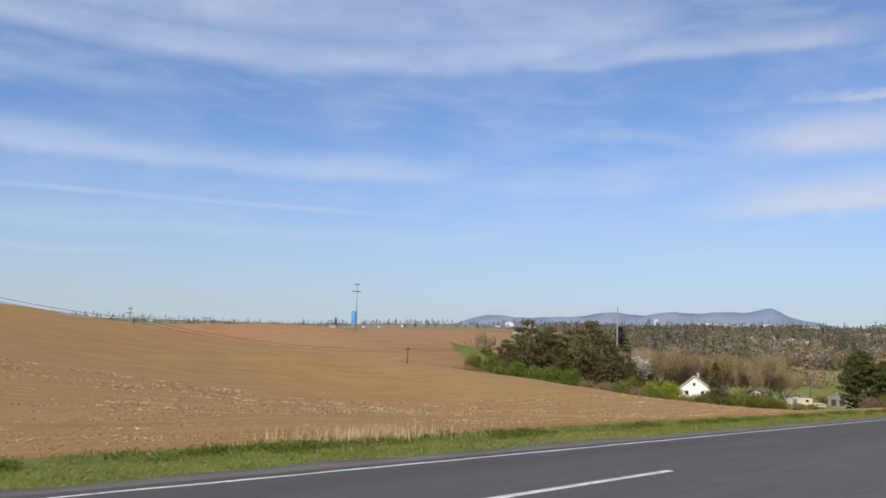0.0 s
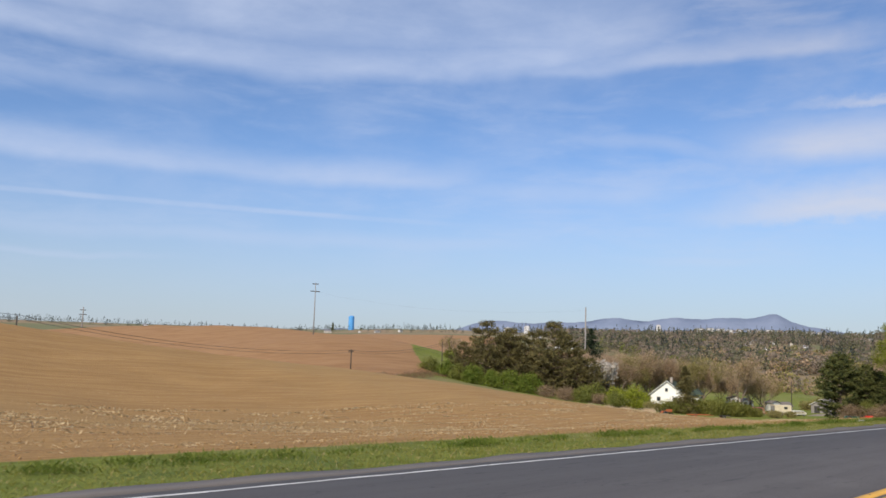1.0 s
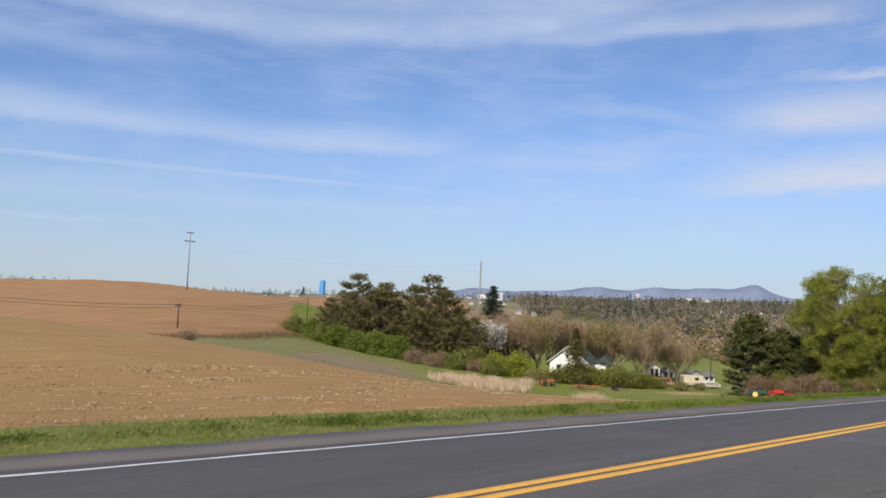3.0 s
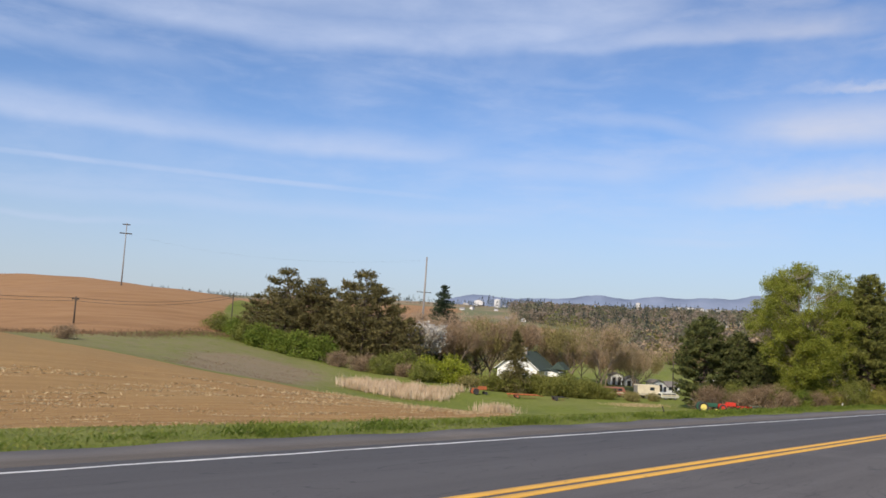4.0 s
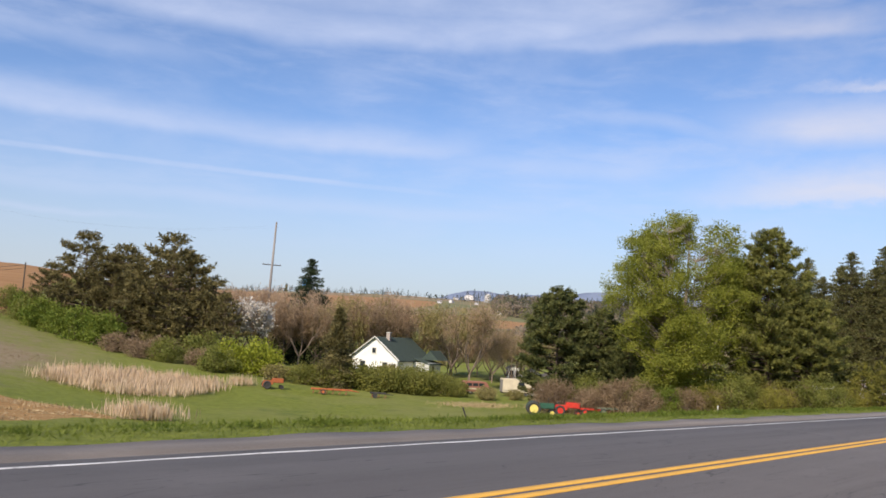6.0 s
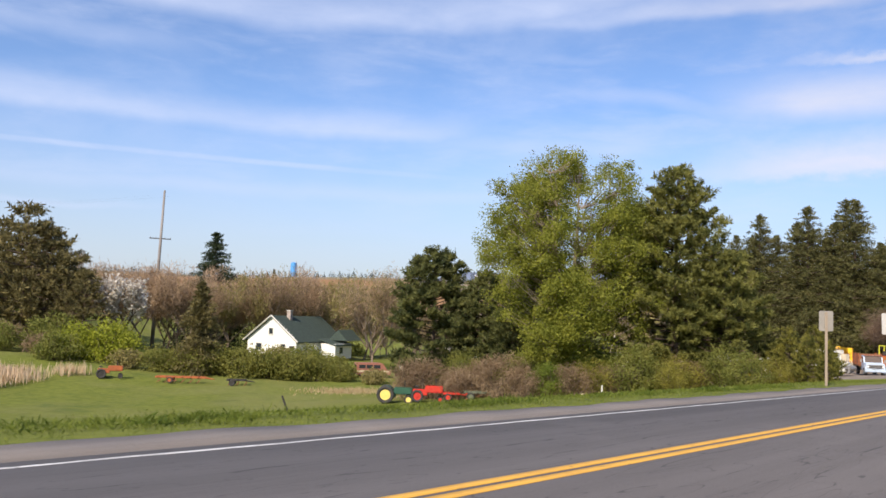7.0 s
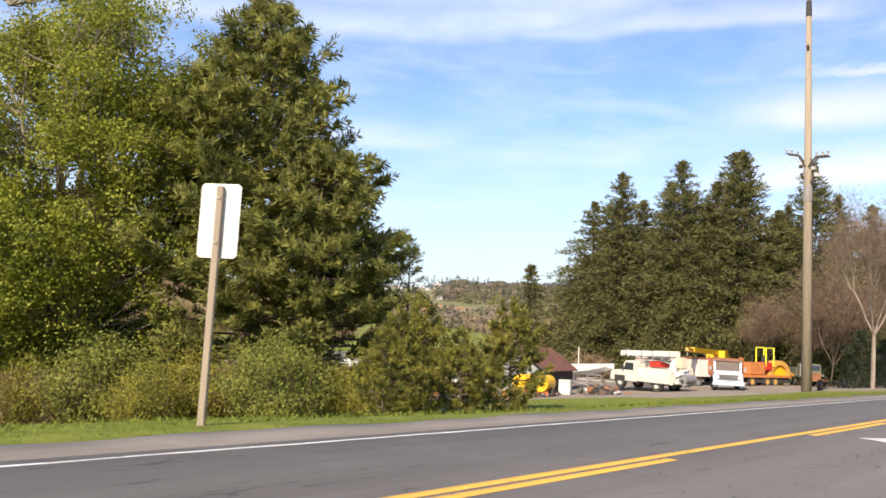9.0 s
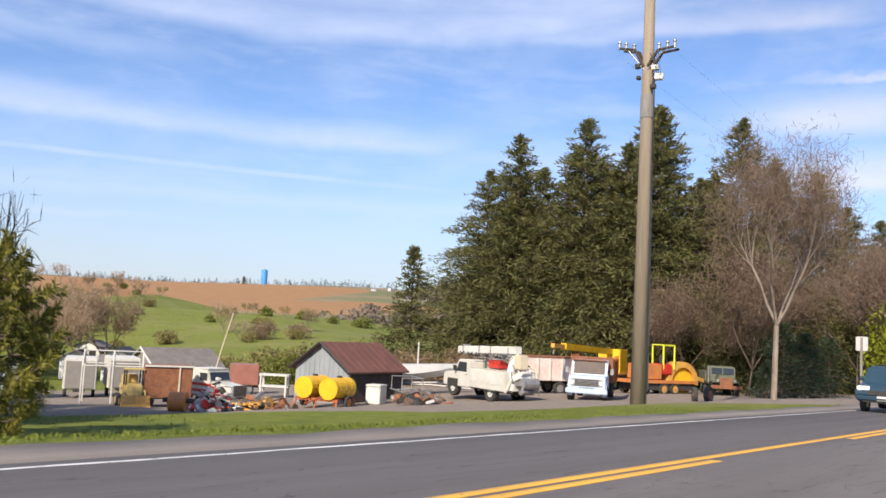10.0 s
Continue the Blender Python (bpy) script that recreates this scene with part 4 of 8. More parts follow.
for i, (x, y, kind, s) in enumerate([
    (224.6, 49.6, "c", 1.35), (224.0, 44.2, "c", 1.3), (226.0, 47.5, "c", 1.2), (224.4, 39.6, "d", 1.05), (226.6, 36.4, "b", 1.1), (225.6, 43.0, "a", 1.25), (228.6, 33.8, "a", 1.0),
    (230.8, 30.6, "b", 1.0), (229.6, 37.6, "d", 1.3), (232.4, 27.6, "a", 0.95), (231.8, 33.2, "b", 1.2), (234.2, 24.0, "b", 0.9), (233.0, 21.4, "b", 0.7), (230.8, 25.0, "a", 0.8), (228.2, 30.0, "b", 0.8), (239.4, 31.5, "b", 0.7), (244.2, 31.0, "b", 0.5), (249.0, 34.5, "b", 0.5),
    (226.4, 50.4, "a", 1.1), (223.6, 53.0, "c", 1.3), (233.8, 39.2, "a", 1.2),
    (236.0, 43.2, "b", 1.3), (227.4, 55.2, "d", 1.0), (222.8, 48.4, "c", 0.9), (223.2, 41.6, "c", 0.85), (225.0, 38.0, "c", 0.9), (227.6, 35.2, "c", 0.8), (229.8, 32.0, "a", 0.7), (232.6, 30.2, "c", 0.8)]):
    plant({"a": brush_a, "b": brush_b, "c": brush_c, "d": brush_d}[kind], x, y, 47 * i, s, group="brush under the stand")

# A row of tall spruces behind the yard.
spruce_a = spruce_tree("spruce_tree", 26.0, 23.5, 51, SPRUCE_LEAF, "tall olive green spruce in a row")
spruce_b = spruce_tree("spruce_tree", 26.0, 22.0, 52, SPRUCE_LEAF, "tall olive green spruce in a row")
for i, (x, y, top) in enumerate([(305.6, 54.4, 14.3), (305.0, 50.1, 17.8), (306.2, 47.6, 17.5), (306.1, 42.7, 19.2), (307.4, 38.9, 19.7), (309.0, 36.2, 20.3), (309.6, 32.4, 15.5), (311.0, 29.0, 18.6), (309.5, 58.0, 9.5), (313.0, 44.5, 16.0), (315.0, 34.0, 16.5), (317.0, 24.0, 14.0), (322.0, 19.5, 12.0), (308.5, 45.2, 16.8), (310.0, 40.6, 17.2), (308.0, 52.2, 14.5), (312.0, 32.0, 16.5), (314.0, 27.0, 15.0), (318.0, 21.5, 13.0), (311.4, 38.2, 20.8), (307.2, 51.0, 16.2)]):
    high = top - gz(x, y)
    plant((spruce_a, spruce_b)[i % 2], x, y, 70 * i, high / 26 if high > 20 else 0.5 * (high / 26 + 0.8), group="row of spruces", tall=1.0 if high > 20 else high / 26 / (0.5 * (high / 26 + 0.8)))
plant(spruce_tree("spruce_tree", 14.8, 11.0, 53, SPRUCE_LEAF, "lone smaller spruce beside the row"), 301.7, 61.2)
low_spruce = spruce_tree("young_spruce_tree", 4.2, 4.6, 54, BLUE_SPRUCE, "low dark young spruce at the roadside", step=0.36, needles=9, size=0.30)
plant(low_spruce, 291.4, 17.4)
plant(low_spruce, 294.4, 17.8, 80, 0.78)
plant(low_spruce, 297.4, 20.6, 150, 1.3)
plant(low_spruce, 300.8, 18.4, 200, 1.05)
plant(low_spruce, 289.6, 19.2, 20, 0.6)

# Bare trees round the bend of the yard.
forked = bare_tree("bare_tree", 14.5, 9.0, 61, HAZE_TWIG, PALE_BARK, "leafless tree with a pale forked trunk", depth=4, trunk_r=0.20, per_tip=7, fork=0.30, spread=0.85, twig_long=0.55, twig_wide=0.022)
plant(forked, 282.4, 16.3, tall=1.12)
hazy = bare_tree("bare_tree", 14.5, 12.0, 63, HAZE_TWIG, BARK, "leafless brown tree before dark spruces", depth=4, trunk_r=0.15, per_tip=8, fork=0.16, spread=0.85, twig_long=0.65, twig_wide=0.032)
plant(hazy, 299.5, 24.0, 220, 0.92)
plant(hazy, 300.5, 29.5, 120, 0.72)
plant(hazy, 305.0, 17.5, 300, 0.95, "leafless grey-brown tree beside the yard")
plant(hazy, 312.0, 15.5, 30, 1.1, "leafless grey-brown tree beside the yard")
plant(shrub("shrub", 7.0, 6.0, 62, YELLOW_LEAF, "yellow-green leafing tree beside the road", leaves=4200, size=0.3), 304.0, 14.5)

# The left stand: old pines on the edge of the far field.
old_a = pine_tree("old_pine_tree", 17.6, 15.0, 71, OLD_PINE, "spreading old pine with layered dark branches", tufts=21, needles=12, rounded=0.55, bare=0.10, whorl=1.45, tuft=1.3, size=0.70, slim=0.24)
old_b = pine_tree("old_pine_tree", 17.0, 14.0, 72, OLD_PINE, "old pine with layered dark branches", tufts=20, needles=12, rounded=0.30, bare=0.10, whorl=1.40, tuft=1.3, size=0.70, slim=0.24)
for i, (x, y, top) in enumerate([(212.5, 145.5, 12.0), (216.5, 151.5, 7.6), (217.4, 141.1, 10.4), (215.8, 136.2, 8.2), (218.2, 127.0, 12.0), (221.6, 121.8, 9.0), (214.5, 139.5, 8.6), (219.8, 134.5, 9.4), (220.4, 124.6, 8.8), (222.8, 117.6, 7.2), (209.0, 151.0, 6.5), (222.0, 131.5, 9.6), (221.0, 145.0, 9.5), (214.0, 156.5, 6.2), (224.5, 138.0, 9.8)]):
    high = top - gz(x, y)
    plant((old_a, old_b)[i % 2], x, y, 83 * i, high / 17.3, group="stand of old pines")
plant(spruce_tree("spruce_tree", 20.0, 17.0, 73, BLUE_SPRUCE, "dark pointed spruce above bare trees", needles=10), 260.4, 140.4, 0, (13.4 - gz(260.4, 140.4)) / 20)
plant(spruce_tree("spruce_tree", 11.0, 7.6, 74, OLD_PINE, "olive brown conifer beside the farmhouse", needles=12, step=0.42), 225.4, 92.6, 0, (1.7 - gz(225.2, 93.0)) / 11)
plant(bare_tree("blossom_tree", 10.0, 7.5, 75, TWIG, BARK, "fruit tree in white blossom", depth=3, per_tip=3, buds=BLOSSOM), 229.6, 118.4, 0, 1.12)

# Bushes along the meadow's far edge.
hedge_a = shrub("shrub", 4.0, 6.5, 81, FRESH_LEAF, "fresh green rounded bush beside the field", leaves=4200, size=0.27, hollow=0.25)
hedge_b = shrub("shrub", 4.2, 6.8, 82, SHRUB_LEAF, "dull green leafy bush beside the meadow", leaves=4200, size=0.27, hollow=0.25)
hedge_c = shrub("shrub", 4.4, 6.6, 83, YELLOW_LEAF, "bright yellow-green bush beside the meadow", leaves=4200, size=0.27, hollow=0.25)
hedge_d = shrub("shrub", 3.4, 6.0, 84, RED_TWIG, "bare reddish brown bush beside the meadow", leaves=1500, size=0.8, long=0.10, stems=40)
hedge_e = shrub("shrub", 3.2, 6.2, 85, OLIVE_LEAF, "olive green budding bush beside the meadow", leaves=1700, size=0.42, long=0.4)
hedge_f = shrub("shrub", 3.0, 6.4, 86, HEDGE_LEAF, "low rounded green bush before the farmhouse", leaves=4600, size=0.22, hollow=0.7)
kinds = {"f": hedge_f, "a": hedge_a, "b": hedge_b, "c": hedge_c, "d": hedge_d, "e": hedge_e}
for i, (x, y, kind, s) in enumerate([
    (206.5, 161.5, "b", 1.0), (207.0, 155.5, "a", 1.15), (205.6, 149.5, "b", 1.15), (204.8, 144.0, "a", 1.1), (205.0, 138.0, "a", 1.0), (205.6, 132.5, "a", 1.15), (207.0, 127.0, "a", 1.15), (206.0, 121.5, "d", 0.9),
    (207.0, 116.5, "d", 0.95), (210.0, 113.5, "b", 0.9), (212.5, 119.0, "d", 1.1), (214.0, 110.5, "d", 0.95), (217.0, 107.5, "c", 1.1), (219.5, 103.5, "c", 1.15), (213.5, 105.5, "b", 0.95), (222.5, 107.0, "b", 1.0),
    (216.5, 114.0, "b", 1.2), (211.5, 127.5, "d", 1.1), (210.0, 134.0, "b", 1.1), (209.5, 141.0, "b", 1.0),
    (219.0, 98.5, "e", 0.8), (222.0, 96.0, "f", 1.0), (224.5, 93.6, "f", 1.15), (227.0, 91.5, "f", 1.25), (229.5, 89.0, "f", 1.3), (231.8, 86.8, "f", 1.3), (234.0, 84.6, "f", 1.2), (236.0, 82.8, "f", 1.05), (244.0, 99.5, "e", 1.15), (247.5, 96.5, "e", 1.0), (235.0, 88.5, "e", 1.1), (240.5, 84.0, "f", 1.0), (238.0, 80.0, "f", 0.8), (243.5, 88.0, "f", 0.9),
    (230.5, 94.5, "e", 1.1), (241.0, 76.5, "e", 0.75), (238.5, 74.5, "e", 0.7), (243.5, 73.0, "e", 0.65), (240.0, 86.0, "b", 0.85), (242.5, 92.0, "b", 0.9), (294.5, 73.3, "b", 0.85), (289.0, 72.0, "e", 0.8), (298.5, 68.0, "b", 0.7), (293.5, 53.4, "d", 1.15), (296.0, 49.0, "d", 1.1), (297.5, 59.0, "e", 1.0), (299.5, 55.0, "e", 1.1)]):
    plant(kinds[kind], x, y, 61 * i, s, group="bushes along the meadow")
plant(hedge_d, 157.5, 133.0, 0, 0.8, "dark bare bush below a pole")

# Bare woods behind the farmhouse and along the valley.
wood_a = bare_tree("bare_tree", 13.5, 12.6, 91, TWIG, VALLEY_BARK, "leafless brown tree in the valley wood", depth=3, per_tip=13, twig_long=0.85, twig_wide=0.06, fork=0.12)
wood_b = bare_tree("bare_tree", 12.0, 12.1, 92, OLIVE_LEAF, VALLEY_BARK, "budding olive-brown tree in the valley wood", depth=3, per_tip=13, twig_long=0.55, twig_wide=0.09, fork=0.12)
wood_c = bare_tree("bare_tree", 11.5, 10.9, 93, RED_TWIG, VALLEY_BARK, "leafless reddish tree in the valley wood", depth=3, per_tip=13, twig_long=0.85, twig_wide=0.06, fork=0.12)
far_a = bare_tree("bare_tree", 13.0, 12.6, 94, TWIG, VALLEY_BARK, "leafless brown tree on the far slope", depth=2, per_tip=8, twig_long=1.3, twig_wide=0.12, fork=0.12)
far_b = bare_tree("bare_tree", 12.0, 12.1, 95, OLIVE_LEAF, VALLEY_BARK, "budding olive-brown tree on the far slope", depth=2, per_tip=8, twig_long=0.9, twig_wide=0.22, fork=0.12)
far_c = bare_tree("bare_tree", 11.5, 10.9, 96, RED_TWIG, VALLEY_BARK, "leafless reddish tree on the far slope", depth=2, per_tip=8, twig_long=1.3, twig_wide=0.12, fork=0.12)
far_bush = shrub("shrub", 4.2, 6.8, 97, SHRUB_LEAF, "dull green leafy bush in the valley", leaves=500, size=0.8, stems=14)
rng = np.random.default_rng(8)
spots = [(238.0, 128.0), (243.0, 122.0), (247.0, 131.0), (252.0, 124.0), (241.0, 137.0), (250.0, 140.0), (258.0, 133.0), (262.0, 126.0), (266.0, 118.0), (256.0, 146.0), (268.0, 130.0), (272.0, 122.0), (276.0, 112.0), (279.0, 104.0), (274.0, 100.0), (270.0, 108.0), (282.0, 118.0), (265.0, 141.0), (275.0, 138.0), (285.0, 130.0), (284.0, 108.0), (288.0, 100.0), (277.0, 93.0), (270.0, 90.0), (290.0, 116.0), (295.0, 126.0), (246.0, 150.0), (236.0, 145.0), (254.0, 130.0), (260.0, 120.0), (236.0, 134.0), (248.0, 136.0), (270.0, 136.0), (280.0, 124.0)]
big_bare = bare_tree("bare_tree", 17.0, 13.0, 99, TWIG, VALLEY_BARK, "large leafless tan tree beside the farmhouse", depth=4, per_tip=4, trunk_r=0.26, twig_long=0.75, twig_wide=0.045, fork=0.14, buds=OLIVE_LEAF)
for x, y, turn, size in ((254.2, 90.2, 0, 0.96), (261.5, 86.0, 110, 0.66), (268.5, 92.5, 200, 0.74)):
    plant(big_bare, x, y, turn, size, group="valley wood")
for i, (x, y) in enumerate(spots):
    s = rng.uniform(0.95, 1.2) * (0.7 if y < 106 else 0.66 if x > 281 else 1.1 if x > 258 else 1.0)
    plant((wood_a, wood_c, wood_a, wood_b)[i % 4], x, y, rng.uniform(0, 360), s, group="valley wood")
slope = [(236, 152), (262, 150), (296, 122), (330, 165), (330, 215), (300, 236), (262, 214), (240, 186)]
valley = [(286, 104), (330, 118), (420, 110), (470, 190), (440, 300), (350, 290), (330, 215), (330, 165), (296, 122)]
for corners, count, low, high in ((slope, 55, 0.55, 0.95), (valley, 40, 0.4, 0.75)):
    done = 0
    while done < count:
        x, y = rng.uniform(230, 475), rng.uniform(100, 305)
        if inside(np.array([x]), np.array([y]), corners)[0] < 0 or (corners is valley and 16 < abs(x - 0.9 * y - 215) < 52):
            continue
        plant((far_a, far_c, far_b, far_a, far_bush)[done % 5], x, y, rng.uniform(0, 360), rng.uniform(low, high), group="valley wood")
        done += 1
for i, (x, y) in enumerate([(318, 150), (330, 170), (300, 160), (352, 150), (345, 190), (322, 196), (360, 210), (338, 132), (333, 130), (342, 127), (345, 130), (326, 146)]):
    plant((hedge_e, hedge_d, hedge_e)[i % 3], x, y, 40 * i, 0.7 + 0.16 * (i % 4), group="meadow bushes")
for i, (x, y, size) in enumerate([(300.0, 81.5, 1.6), (304.5, 79.5, 1.75), (309.5, 78.0, 1.9), (295.5, 85.0, 1.2)]):
    plant(hedge_e, x, y, 55 * i, size, "olive green budding bush behind the yard", "meadow bushes")
for i, (x, y) in enumerate([(391, 170), (397, 166), (386, 176), (380, 184), (402, 168)]):
    plant(far_bush, x, y, 70 * i, 0.6 + 0.05 * i, group="meadow bushes")

# ---- paints and plain materials ----
WHITE_PAINT = material("aged_white_paint", (0.66, 0.65, 0.60), (0.54, 0.52, 0.46), rough=0.55, scale=1.2, bump=0.1)
WHITE_CAR = material("white_car_paint", (0.62, 0.61, 0.54), (0.54, 0.52, 0.45), rough=0.35, scale=1.0, speck=((0.42, 0.34, 0.25), 5.0, 0.66, 0.78))
CREAM = material("faded_cream_paint", (0.66, 0.58, 0.42), (0.54, 0.46, 0.33), rough=0.6, scale=1.5)
PALE_BLUE = material("pale_blue_paint", (0.50, 0.60, 0.72), (0.42, 0.50, 0.60), rough=0.4, scale=1.5)
PINK_WHITE = material("faded_pinkish_white_paint", (0.64, 0.48, 0.42), (0.74, 0.66, 0.60), rough=0.7, scale=0.9)
YELLOW = material("yellow_machine_paint", (0.80, 0.50, 0.02), (0.66, 0.38, 0.02), rough=0.45, scale=1.5)
FADED_YELLOW = material("faded_yellow_paint", (0.60, 0.45, 0.17), (0.46, 0.34, 0.13), rough=0.6, scale=1.5)
LIME = material("lime_yellow_paint", (0.70, 0.72, 0.04), (0.56, 0.58, 0.05), rough=0.5, scale=2.0)
ORANGE = material("orange_machine_paint", (0.58, 0.22, 0.06), (0.42, 0.15, 0.05), rough=0.5, scale=1.5)
AMBER = material("amber_machine_paint", (0.68, 0.38, 0.08), (0.50, 0.26, 0.07), rough=0.5, scale=1.3)
RED = material("red_tractor_paint", (0.64, 0.045, 0.025), (0.46, 0.03, 0.02), rough=0.45, scale=2.0)
GREEN = material("green_tractor_paint", (0.028, 0.105, 0.062), (0.02, 0.07, 0.045), rough=0.45, scale=2.0)
OLIVE = material("olive_drab_paint", (0.135, 0.15, 0.095), (0.095, 0.105, 0.07), rough=0.75, scale=2.0)
TEAL = material("dark_teal_car_paint", (0.028, 0.060, 0.085), (0.022, 0.048, 0.070), rough=0.25, scale=1.0)
RUST = material("rusty_steel", (0.300, 0.125, 0.062), (0.175, 0.072, 0.038), rough=0.9, scale=2.5, bump=0.5, speck=((0.34, 0.15, 0.07), 6.0, 0.58, 0.7))
ORANGE_RUST = material("orange_painted_rusty_steel", (0.48, 0.13, 0.04), (0.27, 0.085, 0.035), rough=0.85, scale=2.0, bump=0.4)
STEEL = material("dull_grey_steel", (0.40, 0.39, 0.38), (0.27, 0.26, 0.25), rough=0.5, metal=0.6, scale=3.0)
ALUMINIUM = material("weathered_sign_metal", (0.60, 0.58, 0.54), (0.50, 0.48, 0.45), rough=0.55, metal=0.25, scale=2.0)
GREY_SIGN = material("dull_grey_sign_metal", (0.265, 0.245, 0.215), (0.22, 0.205, 0.18), rough=0.7, metal=0.0, scale=2.0)
CHROME = material("chrome_trim", (0.75, 0.75, 0.75), (0.6, 0.6, 0.6), rough=0.2, metal=0.9, scale=4.0)
TYRE = material("black_rubber", (0.030, 0.029, 0.028), (0.055, 0.052, 0.048), rough=0.9, scale=4.0)
BLACK = material("black_grime", (0.030, 0.028, 0.026), (0.05, 0.046, 0.042), rough=0.85, scale=3.0)
GLASS = material("dark_window_glass", (0.035, 0.042, 0.048), (0.028, 0.034, 0.040), rough=0.06, scale=1.0)
# Brown of mirrored ground and the rusty bed behind, painted into the glass.
BROWN_GLASS = material("dusty_brown_glass", (0.10, 0.066, 0.05), (0.066, 0.046, 0.038), rough=0.6, scale=2.0)
LAMP_GLASS = material("headlamp_glass", (0.80, 0.80, 0.78), (0.7, 0.7, 0.68), rough=0.1, scale=6.0)
RED_ROOF = material("red_brown_metal_roof", (0.165, 0.068, 0.052), (0.115, 0.050, 0.040), rough=0.7, scale=1.2, bump=0.15, flat=0.4)
GREEN_ROOF = material("dark_green_shingle_roof", (0.050, 0.075, 0.060), (0.034, 0.052, 0.044), rough=0.9, scale=2.0, bump=0.4, bump_scale=8.0)
GREY_ROOF = material("grey_shingle_roof", (0.20, 0.18, 0.165), (0.14, 0.125, 0.115), rough=0.9, scale=1.5, bump=0.3)
SHED_WALL = material("weathered_grey_white_boards", (0.30, 0.325, 0.34), (0.24, 0.26, 0.275), rough=0.85, scale=1.2, bump=0.2, flat=0.2)
# Shed boards turned from the sun: their shade is painted into the colour.
SHADED_WALL = material("dark_stained_boards", (0.070, 0.058, 0.052), (0.045, 0.038, 0.035), rough=0.9, scale=2.0, bump=0.3, flat=0.2)
SIDING = material("white_painted_siding", (0.82, 0.81, 0.77), (0.74, 0.73, 0.69), rough=0.6, scale=0.8, bump=0.05)
BRICK = material("grey_chimney_brick", (0.42, 0.36, 0.31), (0.30, 0.25, 0.22), rough=0.9, scale=4.0, bump=0.4)
BOAT_HULL = material("white_fibreglass_hull", (0.80, 0.80, 0.78), (0.70, 0.71, 0.70), rough=0.3, scale=1.0)
BLUE_TANK = material("blue_tower_paint", (0.075, 0.30, 0.66), (0.09, 0.33, 0.68), rough=0.5, scale=0.2)
TOWN_WHITE = material("pale_town_walls", (0.64, 0.63, 0.62), (0.50, 0.49, 0.50), rough=0.8, scale=0.1)
TOWN_TAN = material("tan_town_walls", (0.50, 0.45, 0.40), (0.42, 0.38, 0.34), rough=0.8, scale=0.1)
TOWN_ROOF = material("grey_town_roofs", (0.23, 0.22, 0.225), (0.17, 0.165, 0.17), rough=0.9, scale=0.1)
MAROON = material("faded_maroon_paint", (0.37, 0.155, 0.110), (0.28, 0.115, 0.085), rough=0.5, scale=1.5)
WIRE = material("dark_cable", (0.05, 0.048, 0.046), (0.04, 0.038, 0.036), rough=0.6, scale=2.0)
SCRAP = material("brown_scrap", (0.17, 0.105, 0.07), (0.10, 0.068, 0.05), rough=0.9, scale=2.5, bump=0.5)


def wheel(parent, x, y, z, r, width, rim=None, rim_share=0.58):
    """A tyre with a rounded tread, and a dished rim of its own."""
    bm = bmesh.new()
    outline = [(r * 0.60, -0.42), (r * 0.90, -0.5), (r * 0.985, -0.40), (r, 0.0), (r * 0.985, 0.40), (r * 0.90, 0.5), (r * 0.60, 0.42)]
    rings = [[bm.verts.new((x + q * math.cos(a), y + w * width, z + q * math.sin(a))) for a in np.linspace(0, 2 * math.pi, 20, endpoint=False)] for q, w in outline]
    for a, b in zip(rings, rings[1:] + rings[:1]):
        for k in range(20):
            bm.faces.new((a[k], a[(k + 1) % 20], b[(k + 1) % 20], b[k]))
    tyre = part("wheel", bm, TYRE, parent, smooth=True)
    bm = bmesh.new()
    cyl(bm, r * (rim_share + 0.06), width * 0.72, (x, y + width * 0.36, z), (90, 0, 0), 16)
    for side in (-1, 1):
        cyl(bm, r * 0.2, width * 0.12, (x, y + side * width * 0.42 + (width * 0.06), z), (90, 0, 0), 10)
    part("rim", bm, rim or STEEL, tyre)
    return tyre


def panel(parent, name, mat, sx, sy, sz, at, rot=(0, 0, 0), bevel=0.0, label=""):
    return part(name, box(bmesh.new(), sx, sy, sz, at, rot, bevel), mat, parent, label)


# ---- utility poles and wires ----


def pole(x, y, z0, high, r0, r1, mat, arms, label, lean=(0, 0), group="utility poles", insul=True):
    """A round wooden pole with cross-arms: (height, length, turn)."""
    ob = thing("utility_pole", x, y, z0, 0, label, "utility pole", group)
    tip = (lean[0], lean[1], high)
    part("post", tube(bmesh.new(), [(0, 0, -0.6), (lean[0] * 0.5, lean[1] * 0.5, high * 0.5), tip], r0, r1, 12), mat, ob, smooth=True)
    for at, length, turn in arms:
        cx, cy = lean[0] * at / high, lean[1] * at / high
        arm = part("crossarm", box(bmesh.new(), length, 0.16, 0.16 if insul else 0.30, (cx, cy + 0.14, at), (0, 0, turn), 0.01), DARK_WOOD, ob)
        if insul:
            for k in (-0.46, -0.2, 0.2, 0.46):
                u = Vector((math.cos(radians(turn)), math.sin(radians(turn)))) * length * k
                bm = cyl(bmesh.new(), 0.05, 0.16, (cx + u.x, cy + 0.14 + u.y, at + 0.16), seg=8, top=0.035)
                ball(bm, 0.06, (cx + u.x, cy + 0.14 + u.y, at + 0.33), seg=8)
                part("insulator", bm, STEEL, arm)
    return ob


